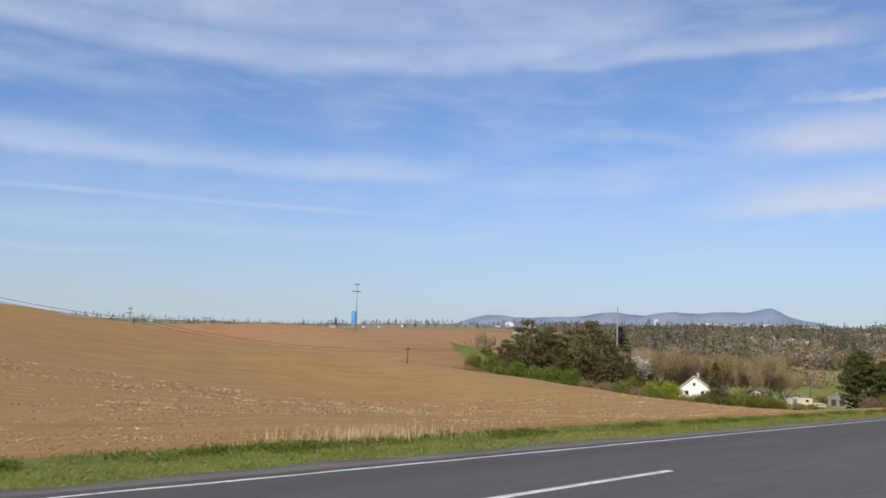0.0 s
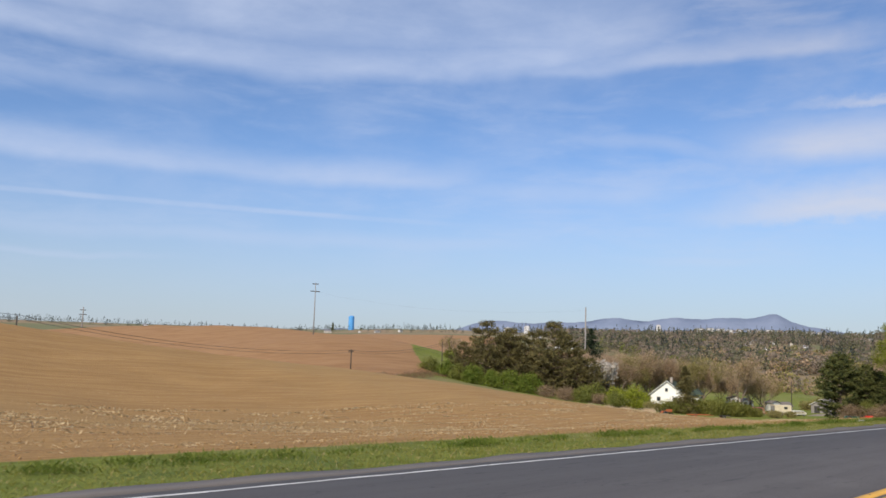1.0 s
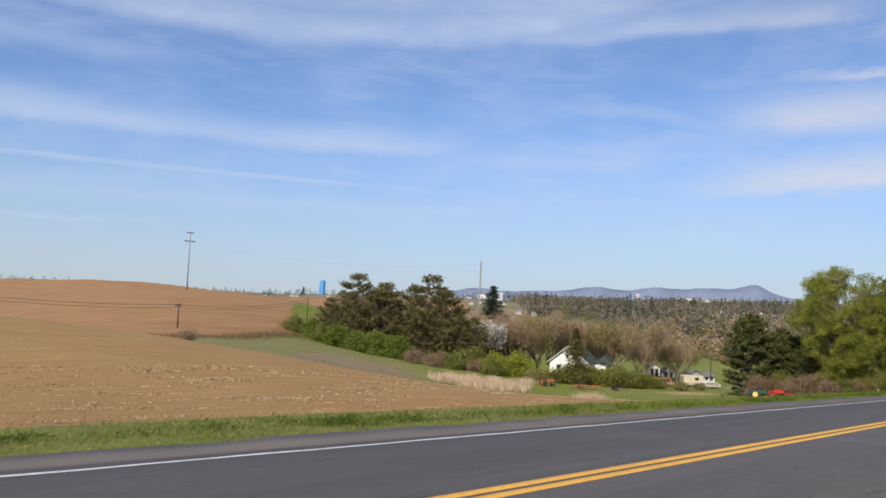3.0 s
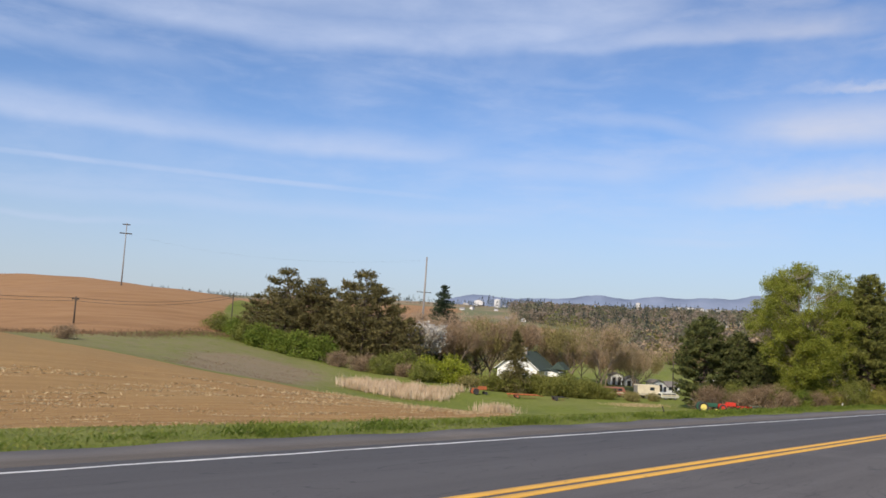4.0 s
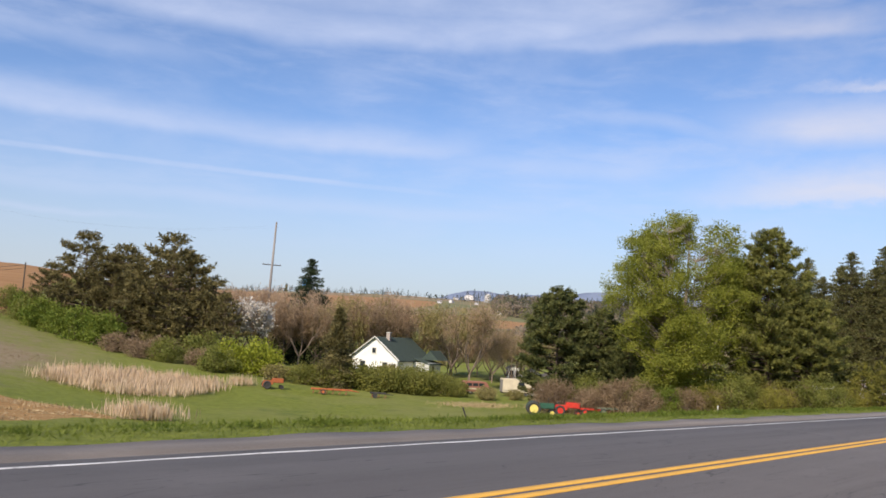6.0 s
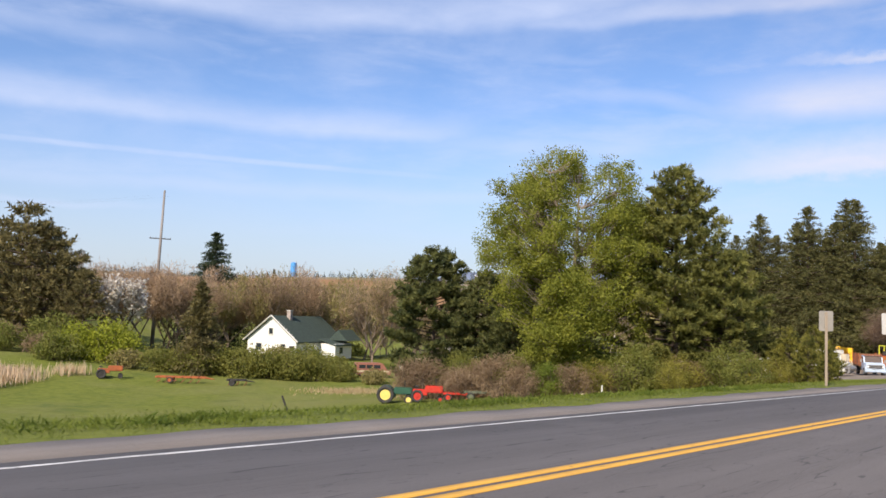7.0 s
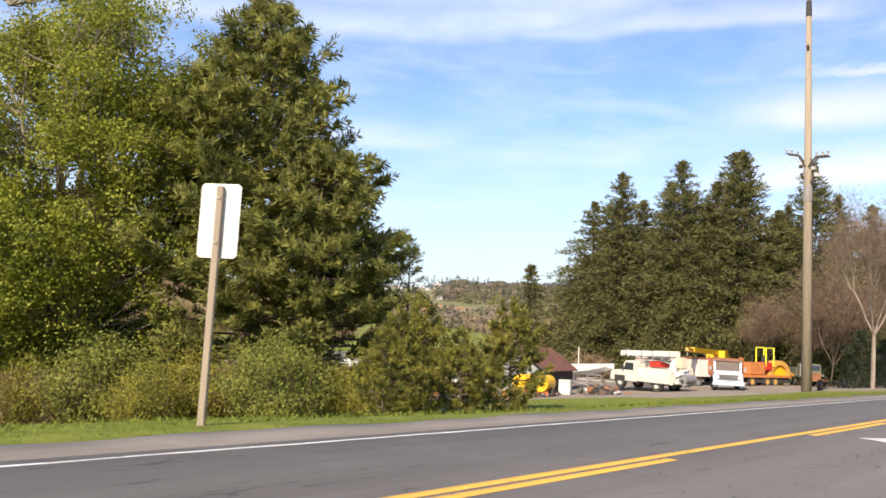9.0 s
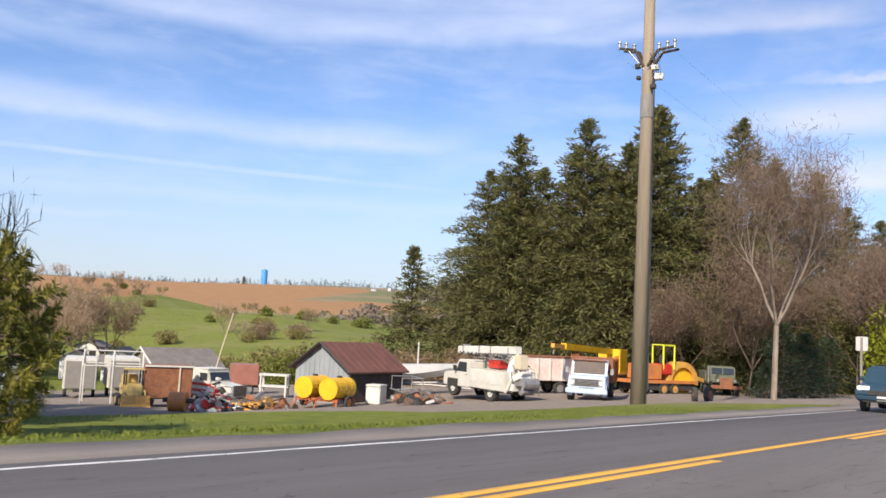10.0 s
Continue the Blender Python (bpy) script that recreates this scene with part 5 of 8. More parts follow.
main_pole = pole(266.62, 16.66, -5.4, 25.6, 0.34, 0.17, POLE_WOOD, [], "tall weathered wooden utility pole beside the yard")
for side, rise in ((1, 0.75), (-1, 0.10)):
    for dx in (-0.22, 0.22):
        bm = tube(bmesh.new(), [(dx, 0.1 * side, 14.15), (dx, 0.55 * side, 14.75 + 0.3 * rise), (dx, 1.3 * side, 14.75 + rise * 0.55)], 0.075, 0.055, 6)
        part("support_arm", bm, DARK_WOOD, main_pole)
    for k in (0.45, 0.75, 1.0):
        y, z = 1.3 * side * k, 14.7 + rise * 0.55 * k
        part("insulator", ball(cyl(bmesh.new(), 0.06, 0.24, (-0.2, y, z), seg=8), 0.085, (-0.2, y, z + 0.3), seg=8), STEEL, main_pole)
    part("brace", tube(bmesh.new(), [(-0.2, 0, 13.9), (-0.2, 0.9 * side, 14.8 + 0.3 * rise)], 0.035), STEEL, main_pole)
for z, dx, s in ((13.9, 0.42, 0.30), (13.45, 0.62, 0.36), (14.1, -0.38, 0.26), (13.1, 0.36, 0.26), (13.6, -0.33, 0.2), (14.3, 0.3, 0.22)):
    part("bracket", box(bmesh.new(), 0.22, s, s * 0.8, (-0.2, -dx, z), (0, 0, 20), 0.03), STEEL if dx > 0.4 else BLACK, main_pole)
for k in range(4):
    part("lead", tube(bmesh.new(), [(-0.2, -0.2 - 0.12 * k, 14.7), (-0.3, -0.5 - 0.08 * k, 14.0 - 0.1 * k), (-0.25, -0.3, 13.2)], 0.018), WIRE, main_pole)
part("band", cyl(bmesh.new(), 0.285, 1.0, (0, 0, 11.9), seg=14, top=0.28), GREY_POLE, main_pole, "darker band round the pole")
for z, dx in ((21.9, -0.35), (19.6, 0.30)):
    bm = tube(bmesh.new(), [(0, 0, z), (dx, -0.05, z + 0.18)], 0.05, 0.035)
    part("insulator", ball(bm, 0.10, (dx, -0.05, z + 0.25), (1, 1, 1.4), 8), BLACK, main_pole)
part("cap", cyl(bmesh.new(), 0.20, 1.5, (0, 0, 24.3), seg=12, top=0.16), BLACK, main_pole, "dark metal cap on the pole")
part("guy_wire", tube(bmesh.new(), [(0.45, -0.1, 14.0), (0.5, -0.1, 7.0), (0.42, -0.2, 0.2)], 0.03), STEEL, main_pole)
part("conduit", tube(bmesh.new(), [(0.34, -0.12, 0.1), (0.3, -0.1, 6.0), (0.27, -0.1, 12.5)], 0.05), GREY_POLE, main_pole)

pole(219.0, 227.3, gz(219, 227.3), 27.6 - gz(219, 227.3), 0.21, 0.11, GREY_POLE, [(24.4 - gz(219, 227.3), 3.4, -25), (27.0 - gz(219, 227.3), 2.2, -25)], "tall grey power pole on the far hill", insul=False)
pole(242.8, 132.2, gz(242.8, 132.2), 18.6 - gz(242.8, 132.2), 0.34, 0.17, GREY_POLE, [(10.0 - gz(242.8, 132.2), 3.6, -30)], "tall grey power pole above bare trees", lean=(0.6, 0.0))
pole(170.2, 156.0, gz(170.2, 156), 3.6 - gz(170.2, 156), 0.17, 0.12, DARK_WOOD, [(3.0 - gz(170.2, 156), 1.3, -30)], "short dark utility pole between two fields", insul=False)
pole(207.1, 157.5, gz(207.1, 157.5), 6.9 - gz(207.1, 157.5), 0.15, 0.11, DARK_WOOD, [], "thin dark utility pole by old pines")
pole(186.5, 330.0, gz(186.5, 330) - 1, 20.0 - gz(186.5, 330), 0.28, 0.18, GREY_POLE, [(16.8 - gz(186.5, 330), 3.0, -20), (18.6 - gz(186.5, 330), 2.2, -20)], "grey power pole beyond the field", insul=False)
pole(85.8, 150.3, gz(85.8, 150.3) - 0.5, 7.4 - gz(85.8, 150.3), 0.17, 0.13, DARK_WOOD, [], "dark utility pole beyond the near hill")


def wire(a, b, sag, r=0.0035):
    pts = [Vector(a).lerp(Vector(b), u) - Vector((0, 0, sag * 4 * u * (1 - u))) for u in np.linspace(0, 1, 17)]
    tagged(part("power_line", tube(bmesh.new(), pts, r, seg=4), WIRE, None), "thin dark overhead cable strung between poles", "cable", "overhead cables")


C_ARM = (242.8, 132.2, 10.1)
for off, zo in ((-1.2, 0.0), (1.2, 0.0)):
    wire((219.0 + off * 0.6, 227.3 + off, 24.4), (C_ARM[0] + off, C_ARM[1] - off * 0.5, C_ARM[2] + 7.5), 3.0)
    wire((266.6, 16.66 + off, 9.3), (352, 14.5 + off, 8.0), 2.0)
for zo in (-0.1, -0.7):
    wire((170.2, 156.0, 3.5 + zo), (207.1, 157.5, 6.6 + zo), 1.2, 0.034)
    wire((85.8, 150.3, 7.2 + zo), (170.2, 156.0, 3.5 + zo), 2.2, 0.034)
    wire((20.0, 118.0, 13.5 + zo), (85.8, 150.3, 7.2 + zo), 1.6, 0.034)

# ---- road signs ----


def road_sign(x, y, top, wide, high, post_mat, plate_mat, label, lean, turn=0, z0=None):
    """The back of a sign on a timber post."""
    base = gz(x, y) if z0 is None else z0
    ob = thing("road_sign", x, y, base, turn, label, "road sign", "signs beside the road")
    tall = top - base
    part("post", box(bmesh.new(), 0.11, 0.11, tall + 0.2, (0, 0, -0.25), (0, lean, 0), 0.008), post_mat, ob)
    s = math.sin(radians(lean))
    bm = bmesh.new()
    corner = 0.05
    outline = [(-wide / 2 + corner, 0), (wide / 2 - corner, 0), (wide / 2, corner), (wide / 2, high - corner), (wide / 2 - corner, high), (-wide / 2 + corner, high), (-wide / 2, high - corner), (-wide / 2, corner)]
    for x_off in (0.06, 0.066):
        bm.faces.new([bm.verts.new((x_off + s * (tall - high + b), a, tall - high + b)) for a, b in outline])
    bm.verts.ensure_lookup_table()
    for k in range(8):
        bm.faces.new((bm.verts[k], bm.verts[(k + 1) % 8], bm.verts[8 + (k + 1) % 8], bm.verts[8 + k]))
    part("plate", bm, plate_mat, ob)
    for b in (0.2, 0.8):
        part("bolt", cyl(bmesh.new(), 0.02, 0.14, (s * (tall - high + high * b) - 0.07, 0, tall - high + high * b), (0, 90, 0), 8), STEEL, ob)
    return ob


road_sign(203.35, 11.4, -0.55, 0.60, 0.92, POLE_WOOD, GREY_SIGN, "grey back of a road sign on a timber post", 1.2, 20)
road_sign(218.1, 11.95, -0.30, 0.68, 1.26, POLE_WOOD, ALUMINIUM, "bright metal back of a road sign on a timber post", 2.6, 36)
road_sign(284.4, 12.3, -2.25, 0.62, 0.78, GREY_POLE, ALUMINIUM, "metal back of a small road sign", 0.5)

# ---- the farmhouse ----


def farmhouse():
    base = gz(252, 110) - 0.1
    ob = thing("farmhouse", 250.6, 109.6, base, 17, "white one-storey farmhouse with a dark green gable roof", "house")
    half, long, wall_h, ridge = 4.7, 14.5, 3.2, 6.9
    bm = bmesh.new()
    prof = [(-half, 0), (half, 0), (half, wall_h), (0, ridge - 0.15), (-half, wall_h)]
    front = [bm.verts.new((0, y, z)) for y, z in prof]
    back = [bm.verts.new((long, y, z)) for y, z in prof]
    bm.faces.new(front[::-1]), bm.faces.new(back)
    for i in range(5):
        bm.faces.new((front[i], front[(i + 1) % 5], back[(i + 1) % 5], back[i]))
    part("wall", bm, SIDING, ob)
    for k in range(15):
        z = 0.25 + k * 0.4
        if z < wall_h:
            w = half
        else:
            w = half * (ridge - z) / (ridge - wall_h)
        if w > 0.4:
            panel(ob, "board", SIDING, 0.02, 2 * w - 0.1, 0.36, (-0.012, 0, z - 0.2))
    slope = math.degrees(math.atan2(ridge - wall_h, half))
    for side in (-1, 1):
        bm = bmesh.new()
        eave, over = half + 0.55, 0.5
        drop = (ridge - wall_h) * (eave / half)
        pts = [(-over, 0, ridge), (long + over, 0, ridge), (long + over, side * eave, ridge - drop), (-over, side * eave, ridge - drop)]
        top = [bm.verts.new(p) for p in pts]
        low = [bm.verts.new((p[0], p[1], p[2] - 0.18)) for p in pts]
        bm.faces.new(top), bm.faces.new(low[::-1])
        for i in range(4):
            bm.faces.new((top[i], low[i], low[(i + 1) % 4], top[(i + 1) % 4]))
        roof = part("roof", bm, GREEN_ROOF, ob)
        bm = bmesh.new()
        tube(bm, [(-over - 0.03, 0, ridge - 0.02), (-over - 0.03, side * eave, ridge - drop - 0.02)], 0.13, seg=4)
        part("bargeboard", bm, WHITE_PAINT, roof)
    chimney = panel(ob, "chimney", BRICK, 0.7, 0.7, 1.7, (4.0, -0.6, ridge - 0.9))
    panel(chimney, "chimney_cap", WHITE_PAINT, 0.85, 0.85, 0.12, (4.0, -0.6, ridge + 0.8))

    def window(y, z, w, h, name="window"):
        casing = panel(ob, name, WHITE_PAINT, 0.08, w + 0.22, h + 0.22, (-0.05, y, z - 0.11))
        panel(casing, "pane", GLASS, 0.03, w, h, (-0.09, y, z))
        panel(casing, "sill", WHITE_PAINT, 0.16, w + 0.3, 0.06, (-0.1, y, z - 0.16))

    window(-2.2, 1.2, 0.9, 1.1), window(2.4, 1.2, 1.0, 1.1), window(0.2, 3.9, 0.7, 0.9)
    wing = panel(ob, "wing", SIDING, 5.5, 3.6, 2.5, (9.5, -6.2, 0))
    bm = bmesh.new()
    for pts in ([(6.5, -4.6, 3.3), (12.6, -4.6, 3.3), (12.6, -8.4, 2.3), (6.5, -8.4, 2.3)],):
        top = [bm.verts.new(p) for p in pts]
        low = [bm.verts.new((p[0], p[1], p[2] - 0.16)) for p in pts]
        bm.faces.new(top), bm.faces.new(low[::-1])
        for i in range(4):
            bm.faces.new((top[i], low[i], low[(i + 1) % 4], top[(i + 1) % 4]))
    part("wing_roof", bm, GREEN_ROOF, ob)
    bm = bmesh.new()
    gable = [bm.verts.new(p) for p in ((14.6, -5.0, 3.0), (14.6, -8.6, 3.0), (14.6, -6.8, 4.8))]
    deep = [bm.verts.new((9.5, v.co.y, v.co.z)) for v in gable]
    bm.faces.new(gable), bm.faces.new(deep[::-1])
    for i in range(3):
        bm.faces.new((gable[i], deep[i], deep[(i + 1) % 3], gable[(i + 1) % 3]))
    part("dormer", bm, GREEN_ROOF, ob)
    window_wing = panel(ob, "window", WHITE_PAINT, 1.2, 0.08, 1.2, (8.6, -8.03, 0.8))
    panel(window_wing, "pane", GLASS, 1.0, 0.03, 1.0, (8.6, -8.08, 0.9))
    door = panel(ob, "door", BLACK, 0.06, 0.95, 2.0, (-0.05, -3.9, 0.1))
    part("door_handle", ball(bmesh.new(), 0.04, (-0.1, -3.6, 1.1), seg=6), CHROME, door)
    porch = panel(ob, "porch", WHITE_PAINT, 1.8, 5.0, 0.35, (-1.0, -2.6, 0))
    for y in (-5.0, -2.6, -0.3):
        panel(porch, "porch_post", WHITE_PAINT, 0.12, 0.12, 1.0, (-1.8, y, 0.35))
    panel(porch, "railing", WHITE_PAINT, 0.08, 4.9, 0.1, (-1.8, -2.6, 1.25))


farmhouse()


# ---- vehicles and machines ----


def bucket_truck(x, y, turn, size):
    ob = thing("bucket_truck", x, y, gz(x, y), turn, "white utility truck with a folded white boom and red tool box", "truck", size=size)
    cab = [(1.1, 0.55), (3.3, 0.55), (3.4, 0.75), (3.35, 1.15), (3.2, 1.28), (2.25, 1.36), (1.85, 1.98), (1.7, 2.05), (0.75, 2.05), (0.68, 1.95), (0.68, 0.55)]
    body = part("cab", prism(bmesh.new(), cab, -1.0, 1.0, 0.04), WHITE_CAR, ob)
    for side in (-1, 1):
        bm = prism(bmesh.new(), [(0.95, 1.38), (2.0, 1.38), (1.72, 1.9), (0.95, 1.9)], side * 1.003, side * 1.012)
        part("side_window", bm, GLASS, body)
        part("mirror", box(bmesh.new(), 0.08, 0.2, 0.3, (1.95, side * 1.15, 1.4), bevel=0.02), BLACK, body)
        panel(body, "door_handle", CHROME, 0.14, 0.03, 0.04, (0.95, side * 1.01, 1.22))
        panel(body, "headlight", LAMP_GLASS, 0.04, 0.28, 0.2, (3.39, side * 0.75, 0.82))
    part("windscreen", box(bmesh.new(), 0.03, 1.7, 0.66, (2.22, 0, 1.38), (0, -33, 0)), GLASS, body)
    panel(ob, "bumper", CHROME, 0.12, 2.0, 0.2, (3.45, 0, 0.5), bevel=0.02)
    panel(ob, "chassis", BLACK, 6.0, 0.9, 0.22, (0.2, 0, 0.5))
    bed = part("service_body", box(bmesh.new(), 3.3, 2.15, 1.0, (-1.05, 0, 0.62), bevel=0.04), WHITE_CAR, ob)
    for k in range(3):
        for side in (-1, 1):
            door = panel(bed, "locker_door", WHITE_PAINT, 0.98, 0.02, 0.55, (-2.1 + 1.05 * k, side * 1.085, 0.95))
    for wx, wy in ((2.35, 0.85), (2.35, -0.85), (-1.3, 0.82), (-1.3, -0.82)):
        wheel(ob, wx, wy, 0.48, 0.48, 0.34, WHITE_PAINT, 0.42)
        # Wheel arches as black blocks, with the shade inside them put into the colour.
        panel(ob, "wheel_arch", BLACK, 1.16, 0.36, 0.5, (wx, math.copysign(0.84, wy), 0.5), bevel=0.04)
    boom = part("boom", box(bmesh.new(), 5.6, 0.46, 0.42, (0.3, 0.1, 2.62), (0, 2, 0), 0.05), WHITE_PAINT, ob)
    for k in (0, 3, 5, 8):
        panel(boom, "boom_rib", STEEL, 0.07, 0.50, 0.46, (-1.9 + 0.55 * k, 0.1, 2.60))
    part("boom_link", tube(bmesh.new(), [(-2.2, 0.1, 1.9), (-2.6, 0.1, 2.3), (-2.45, 0.1, 2.75)], 0.13, 0.10, 8), WHITE_PAINT, boom)
    part("boom_cable", tube(bmesh.new(), [(3.0, -0.16, 2.6), (1.6, -0.18, 2.38), (0.2, -0.18, 2.52), (-1.4, -0.18, 2.36), (-2.3, -0.16, 2.2)], 0.035), BLACK, boom)
    part("lower_boom", box(bmesh.new(), 2.4, 0.36, 0.32, (-1.2, -0.35, 2.0), (0, -8, 0), 0.03), WHITE_PAINT, ob)
    part("turret", cyl(bmesh.new(), 0.42, 0.9, (-2.1, 0, 1.55), seg=14, top=0.26), WHITE_PAINT, ob)
    part("bucket", box(bmesh.new(), 0.55, 0.55, 0.75, (-2.75, 0.1, 1.75), bevel=0.05), CREAM, ob)
    boom.location.z -= 0.22
    part("boom_rest", tube(bmesh.new(), [(0.6, 0.1, 1.5), (0.62, 0.1, 2.30)], 0.06, 0.05, 8), STEEL, ob)
    panel(ob, "tool_box", RED, 1.15, 0.9, 0.42, (-0.2, -0.45, 1.68), bevel=0.03, label="red tool box")
    for k, (dx, dz, s) in enumerate([(-2.9, 0.7, 0.5), (-3.2, 0.95, 0.35), (-2.95, 1.25, 0.42), (-3.35, 0.6, 0.3), (-3.1, 1.5, 0.25)]):
        panel(ob, "rear_fitting", STEEL if k % 2 else WHITE_PAINT, s, 1.6 - 0.2 * k, s * 0.7, (dx, 0, dz), (0, 12 * k, 5 * k), 0.02)
    for k in range(4):
        part("rack_bar", tube(bmesh.new(), [(0.55 - 0.75 * k, -0.95, 1.6), (0.55 - 0.75 * k, -0.95, 2.2), (0.55 - 0.75 * k, 0.9, 2.2)], 0.03), STEEL, ob)
    for k in range(12):
        u = -2.3 + 0.42 * k
        part("hose", tube(bmesh.new(), [(u, 0.36, 2.66), (u + 0.2, 0.42, 2.42 + 0.06 * (k % 3)), (u + 0.42, 0.36, 2.64)], 0.03), BLACK if k % 2 else STEEL, boom)
    for k in range(6):
        part("strut", tube(bmesh.new(), [(-2.75 - 0.1 * k, 1.0 - 0.35 * k, 0.6), (-3.0, 0.85 - 0.3 * k, 1.2 + 0.12 * k), (-2.6, 0.7 - 0.2 * k, 2.0)], 0.05), (WHITE_PAINT, STEEL, CREAM)[k % 3], ob)
    part("winch", cyl(bmesh.new(), 0.28, 0.9, (-3.4, -0.45, 1.1), (-90, 0, 0), 12), STEEL, ob)


bucket_truck(277.8, 32.5, 70, 1.2)


def stake_truck(x, y, turn, size):
    ob = thing("stake_truck", x, y, gz(x, y), turn, "old pale blue and white truck with a rusty stake body", "truck", size=size)
    hood = [(1.35, 0.62), (3.0, 0.62), (3.06, 0.8), (3.02, 1.3), (2.9, 1.42), (1.95, 1.46), (1.60, 2.20), (1.46, 2.28), (0.6, 2.28), (0.52, 2.2), (0.52, 0.62)]
    body = part("cab", prism(bmesh.new(), hood, -1.0, 1.0, 0.05), PALE_BLUE, ob)
    part("windscreen", box(bmesh.new(), 0.03, 1.72, 0.74, (1.965, 0, 1.50), (0, -25.5, 0)), BROWN_GLASS, body, "windscreen with a brown reflection in its colour")
    panel(body, "roof_visor", RUST, 0.25, 1.9, 0.07, (1.62, 0, 2.22), bevel=0.02)
    panel(ob, "bumper", PALE_BLUE, 0.16, 2.25, 0.28, (3.12, 0, 0.48), bevel=0.03)
    grille = panel(body, "grille", STEEL, 0.05, 1.7, 0.42, (3.04, 0, 0.86), bevel=0.01)
    for k in range(5):
        panel(grille, "grille_bar", BLACK, 0.03, 1.3, 0.035, (3.075, 0, 0.90 + 0.075 * k))
    for side in (-1, 1):
        part("headlight", cyl(bmesh.new(), 0.11, 0.05, (3.05, side * 0.76, 1.07), (0, 90, 0), 12), LAMP_GLASS, body)
        part("side_window", prism(bmesh.new(), [(0.75, 1.5), (1.80, 1.5), (1.52, 2.1), (0.75, 2.1)], side * 1.003, side * 1.012), GLASS, body)
        part("mirror", box(bmesh.new(), 0.06, 0.18, 0.34, (1.75, side * 1.25, 1.5), bevel=0.02), STEEL, body)
        part("fender", cyl(bmesh.new(), 0.56, 0.26, (2.3, side * 0.93 + 0.13, 0.66), (90, 0, 0), 20), PALE_BLUE, body)
    panel(ob, "chassis", BLACK, 6.2, 0.8, 0.24, (0.0, 0, 0.55))
    bed = panel(ob, "bed", RUST, 3.9, 2.4, 0.18, (-1.6, 0, 1.0))
    for side in (-1, 1):
        panel(bed, "side_board", RUST, 3.9, 0.07, 1.15, (-1.6, side * 1.17, 1.18))
        for k in range(5):
            panel(bed, "stake", ORANGE_RUST, 0.09, 0.05, 1.35, (-3.4 + 0.9 * k, side * 1.22, 1.15))
    panel(bed, "head_board", RUST, 0.08, 2.4, 1.25, (0.38, 0, 1.18))
    for wx, wy in ((2.3, 0.92), (2.3, -0.92), (-2.0, 0.9), (-2.0, -0.9)):
        wheel(ob, wx, wy, 0.47, 0.47, 0.34, STEEL)


stake_truck(282.7, 28.0, 204, 1.12)


def dump_trailer(x, y, turn):
    ob = thing("dump_trailer", x, y, gz(x, y), turn, "faded pinkish white steel dump trailer", "trailer")
    bm = prism(bmesh.new(), [(-4.6, 1.0), (2.3, 1.0), (2.5, 2.7), (-4.6, 2.7)], -1.15, 1.15, 0.03)
    tub = part("tub", bm, PINK_WHITE, ob)
    for k in range(7):
        for side in (-1, 1):
            panel(tub, "rib", PINK_WHITE, 0.09, 0.08, 1.6, (-4.2 + k, side * 1.19, 1.05))
    panel(tub, "rim_rail", RUST, 7.1, 2.4, 0.1, (-1.1, 0, 2.7))
    panel(ob, "frame", BLACK, 7.6, 0.9, 0.25, (-0.7, 0, 0.75))
    for wx in (-3.2, -2.1):
        for side in (-1, 1):
            wheel(ob, wx, side * 0.95, 0.48, 0.48, 0.34)


dump_trailer(286.6, 35.6, 150)


def crane(x, y, turn):
    ob = thing("truck_crane", x, y, gz(x, y), turn, "yellow truck crane with its boom lowered", "crane")
    panel(ob, "chassis", BLACK, 6.8, 2.2, 0.5, (0, 0, 0.75), bevel=0.03)
    panel(ob, "deck", AMBER, 6.8, 2.3, 0.14, (0, 0, 1.25))
    house = part("turret", box(bmesh.new(), 1.9, 1.9, 1.95, (-1.9, 0, 1.38), bevel=0.06), YELLOW, ob)
    panel(house, "window", GLASS, 0.9, 0.03, 0.55, (-1.8, -0.965, 1.95))
    boom = part("boom", box(bmesh.new(), 10.5, 0.46, 0.46, (3.9, 0.1, 3.05), (0, -2, 0), 0.03), YELLOW, ob)
    part("boom_tip", box(bmesh.new(), 2.2, 0.3, 0.3, (10.0, 0.1, 3.33), (0, -2, 0), 0.02), AMBER, boom)
    part("hook", tube(bmesh.new(), [(10.9, 0.1, 3.35), (10.9, 0.1, 3.05), (11.0, 0.1, 2.9)], 0.04), STEEL, boom)
    for wx in (-2.4, -1.2, 2.2):
        for side in (-1, 1):
            wheel(ob, wx, side * 0.95, 0.5, 0.5, 0.34)


crane(296.1, 34.5, 189)


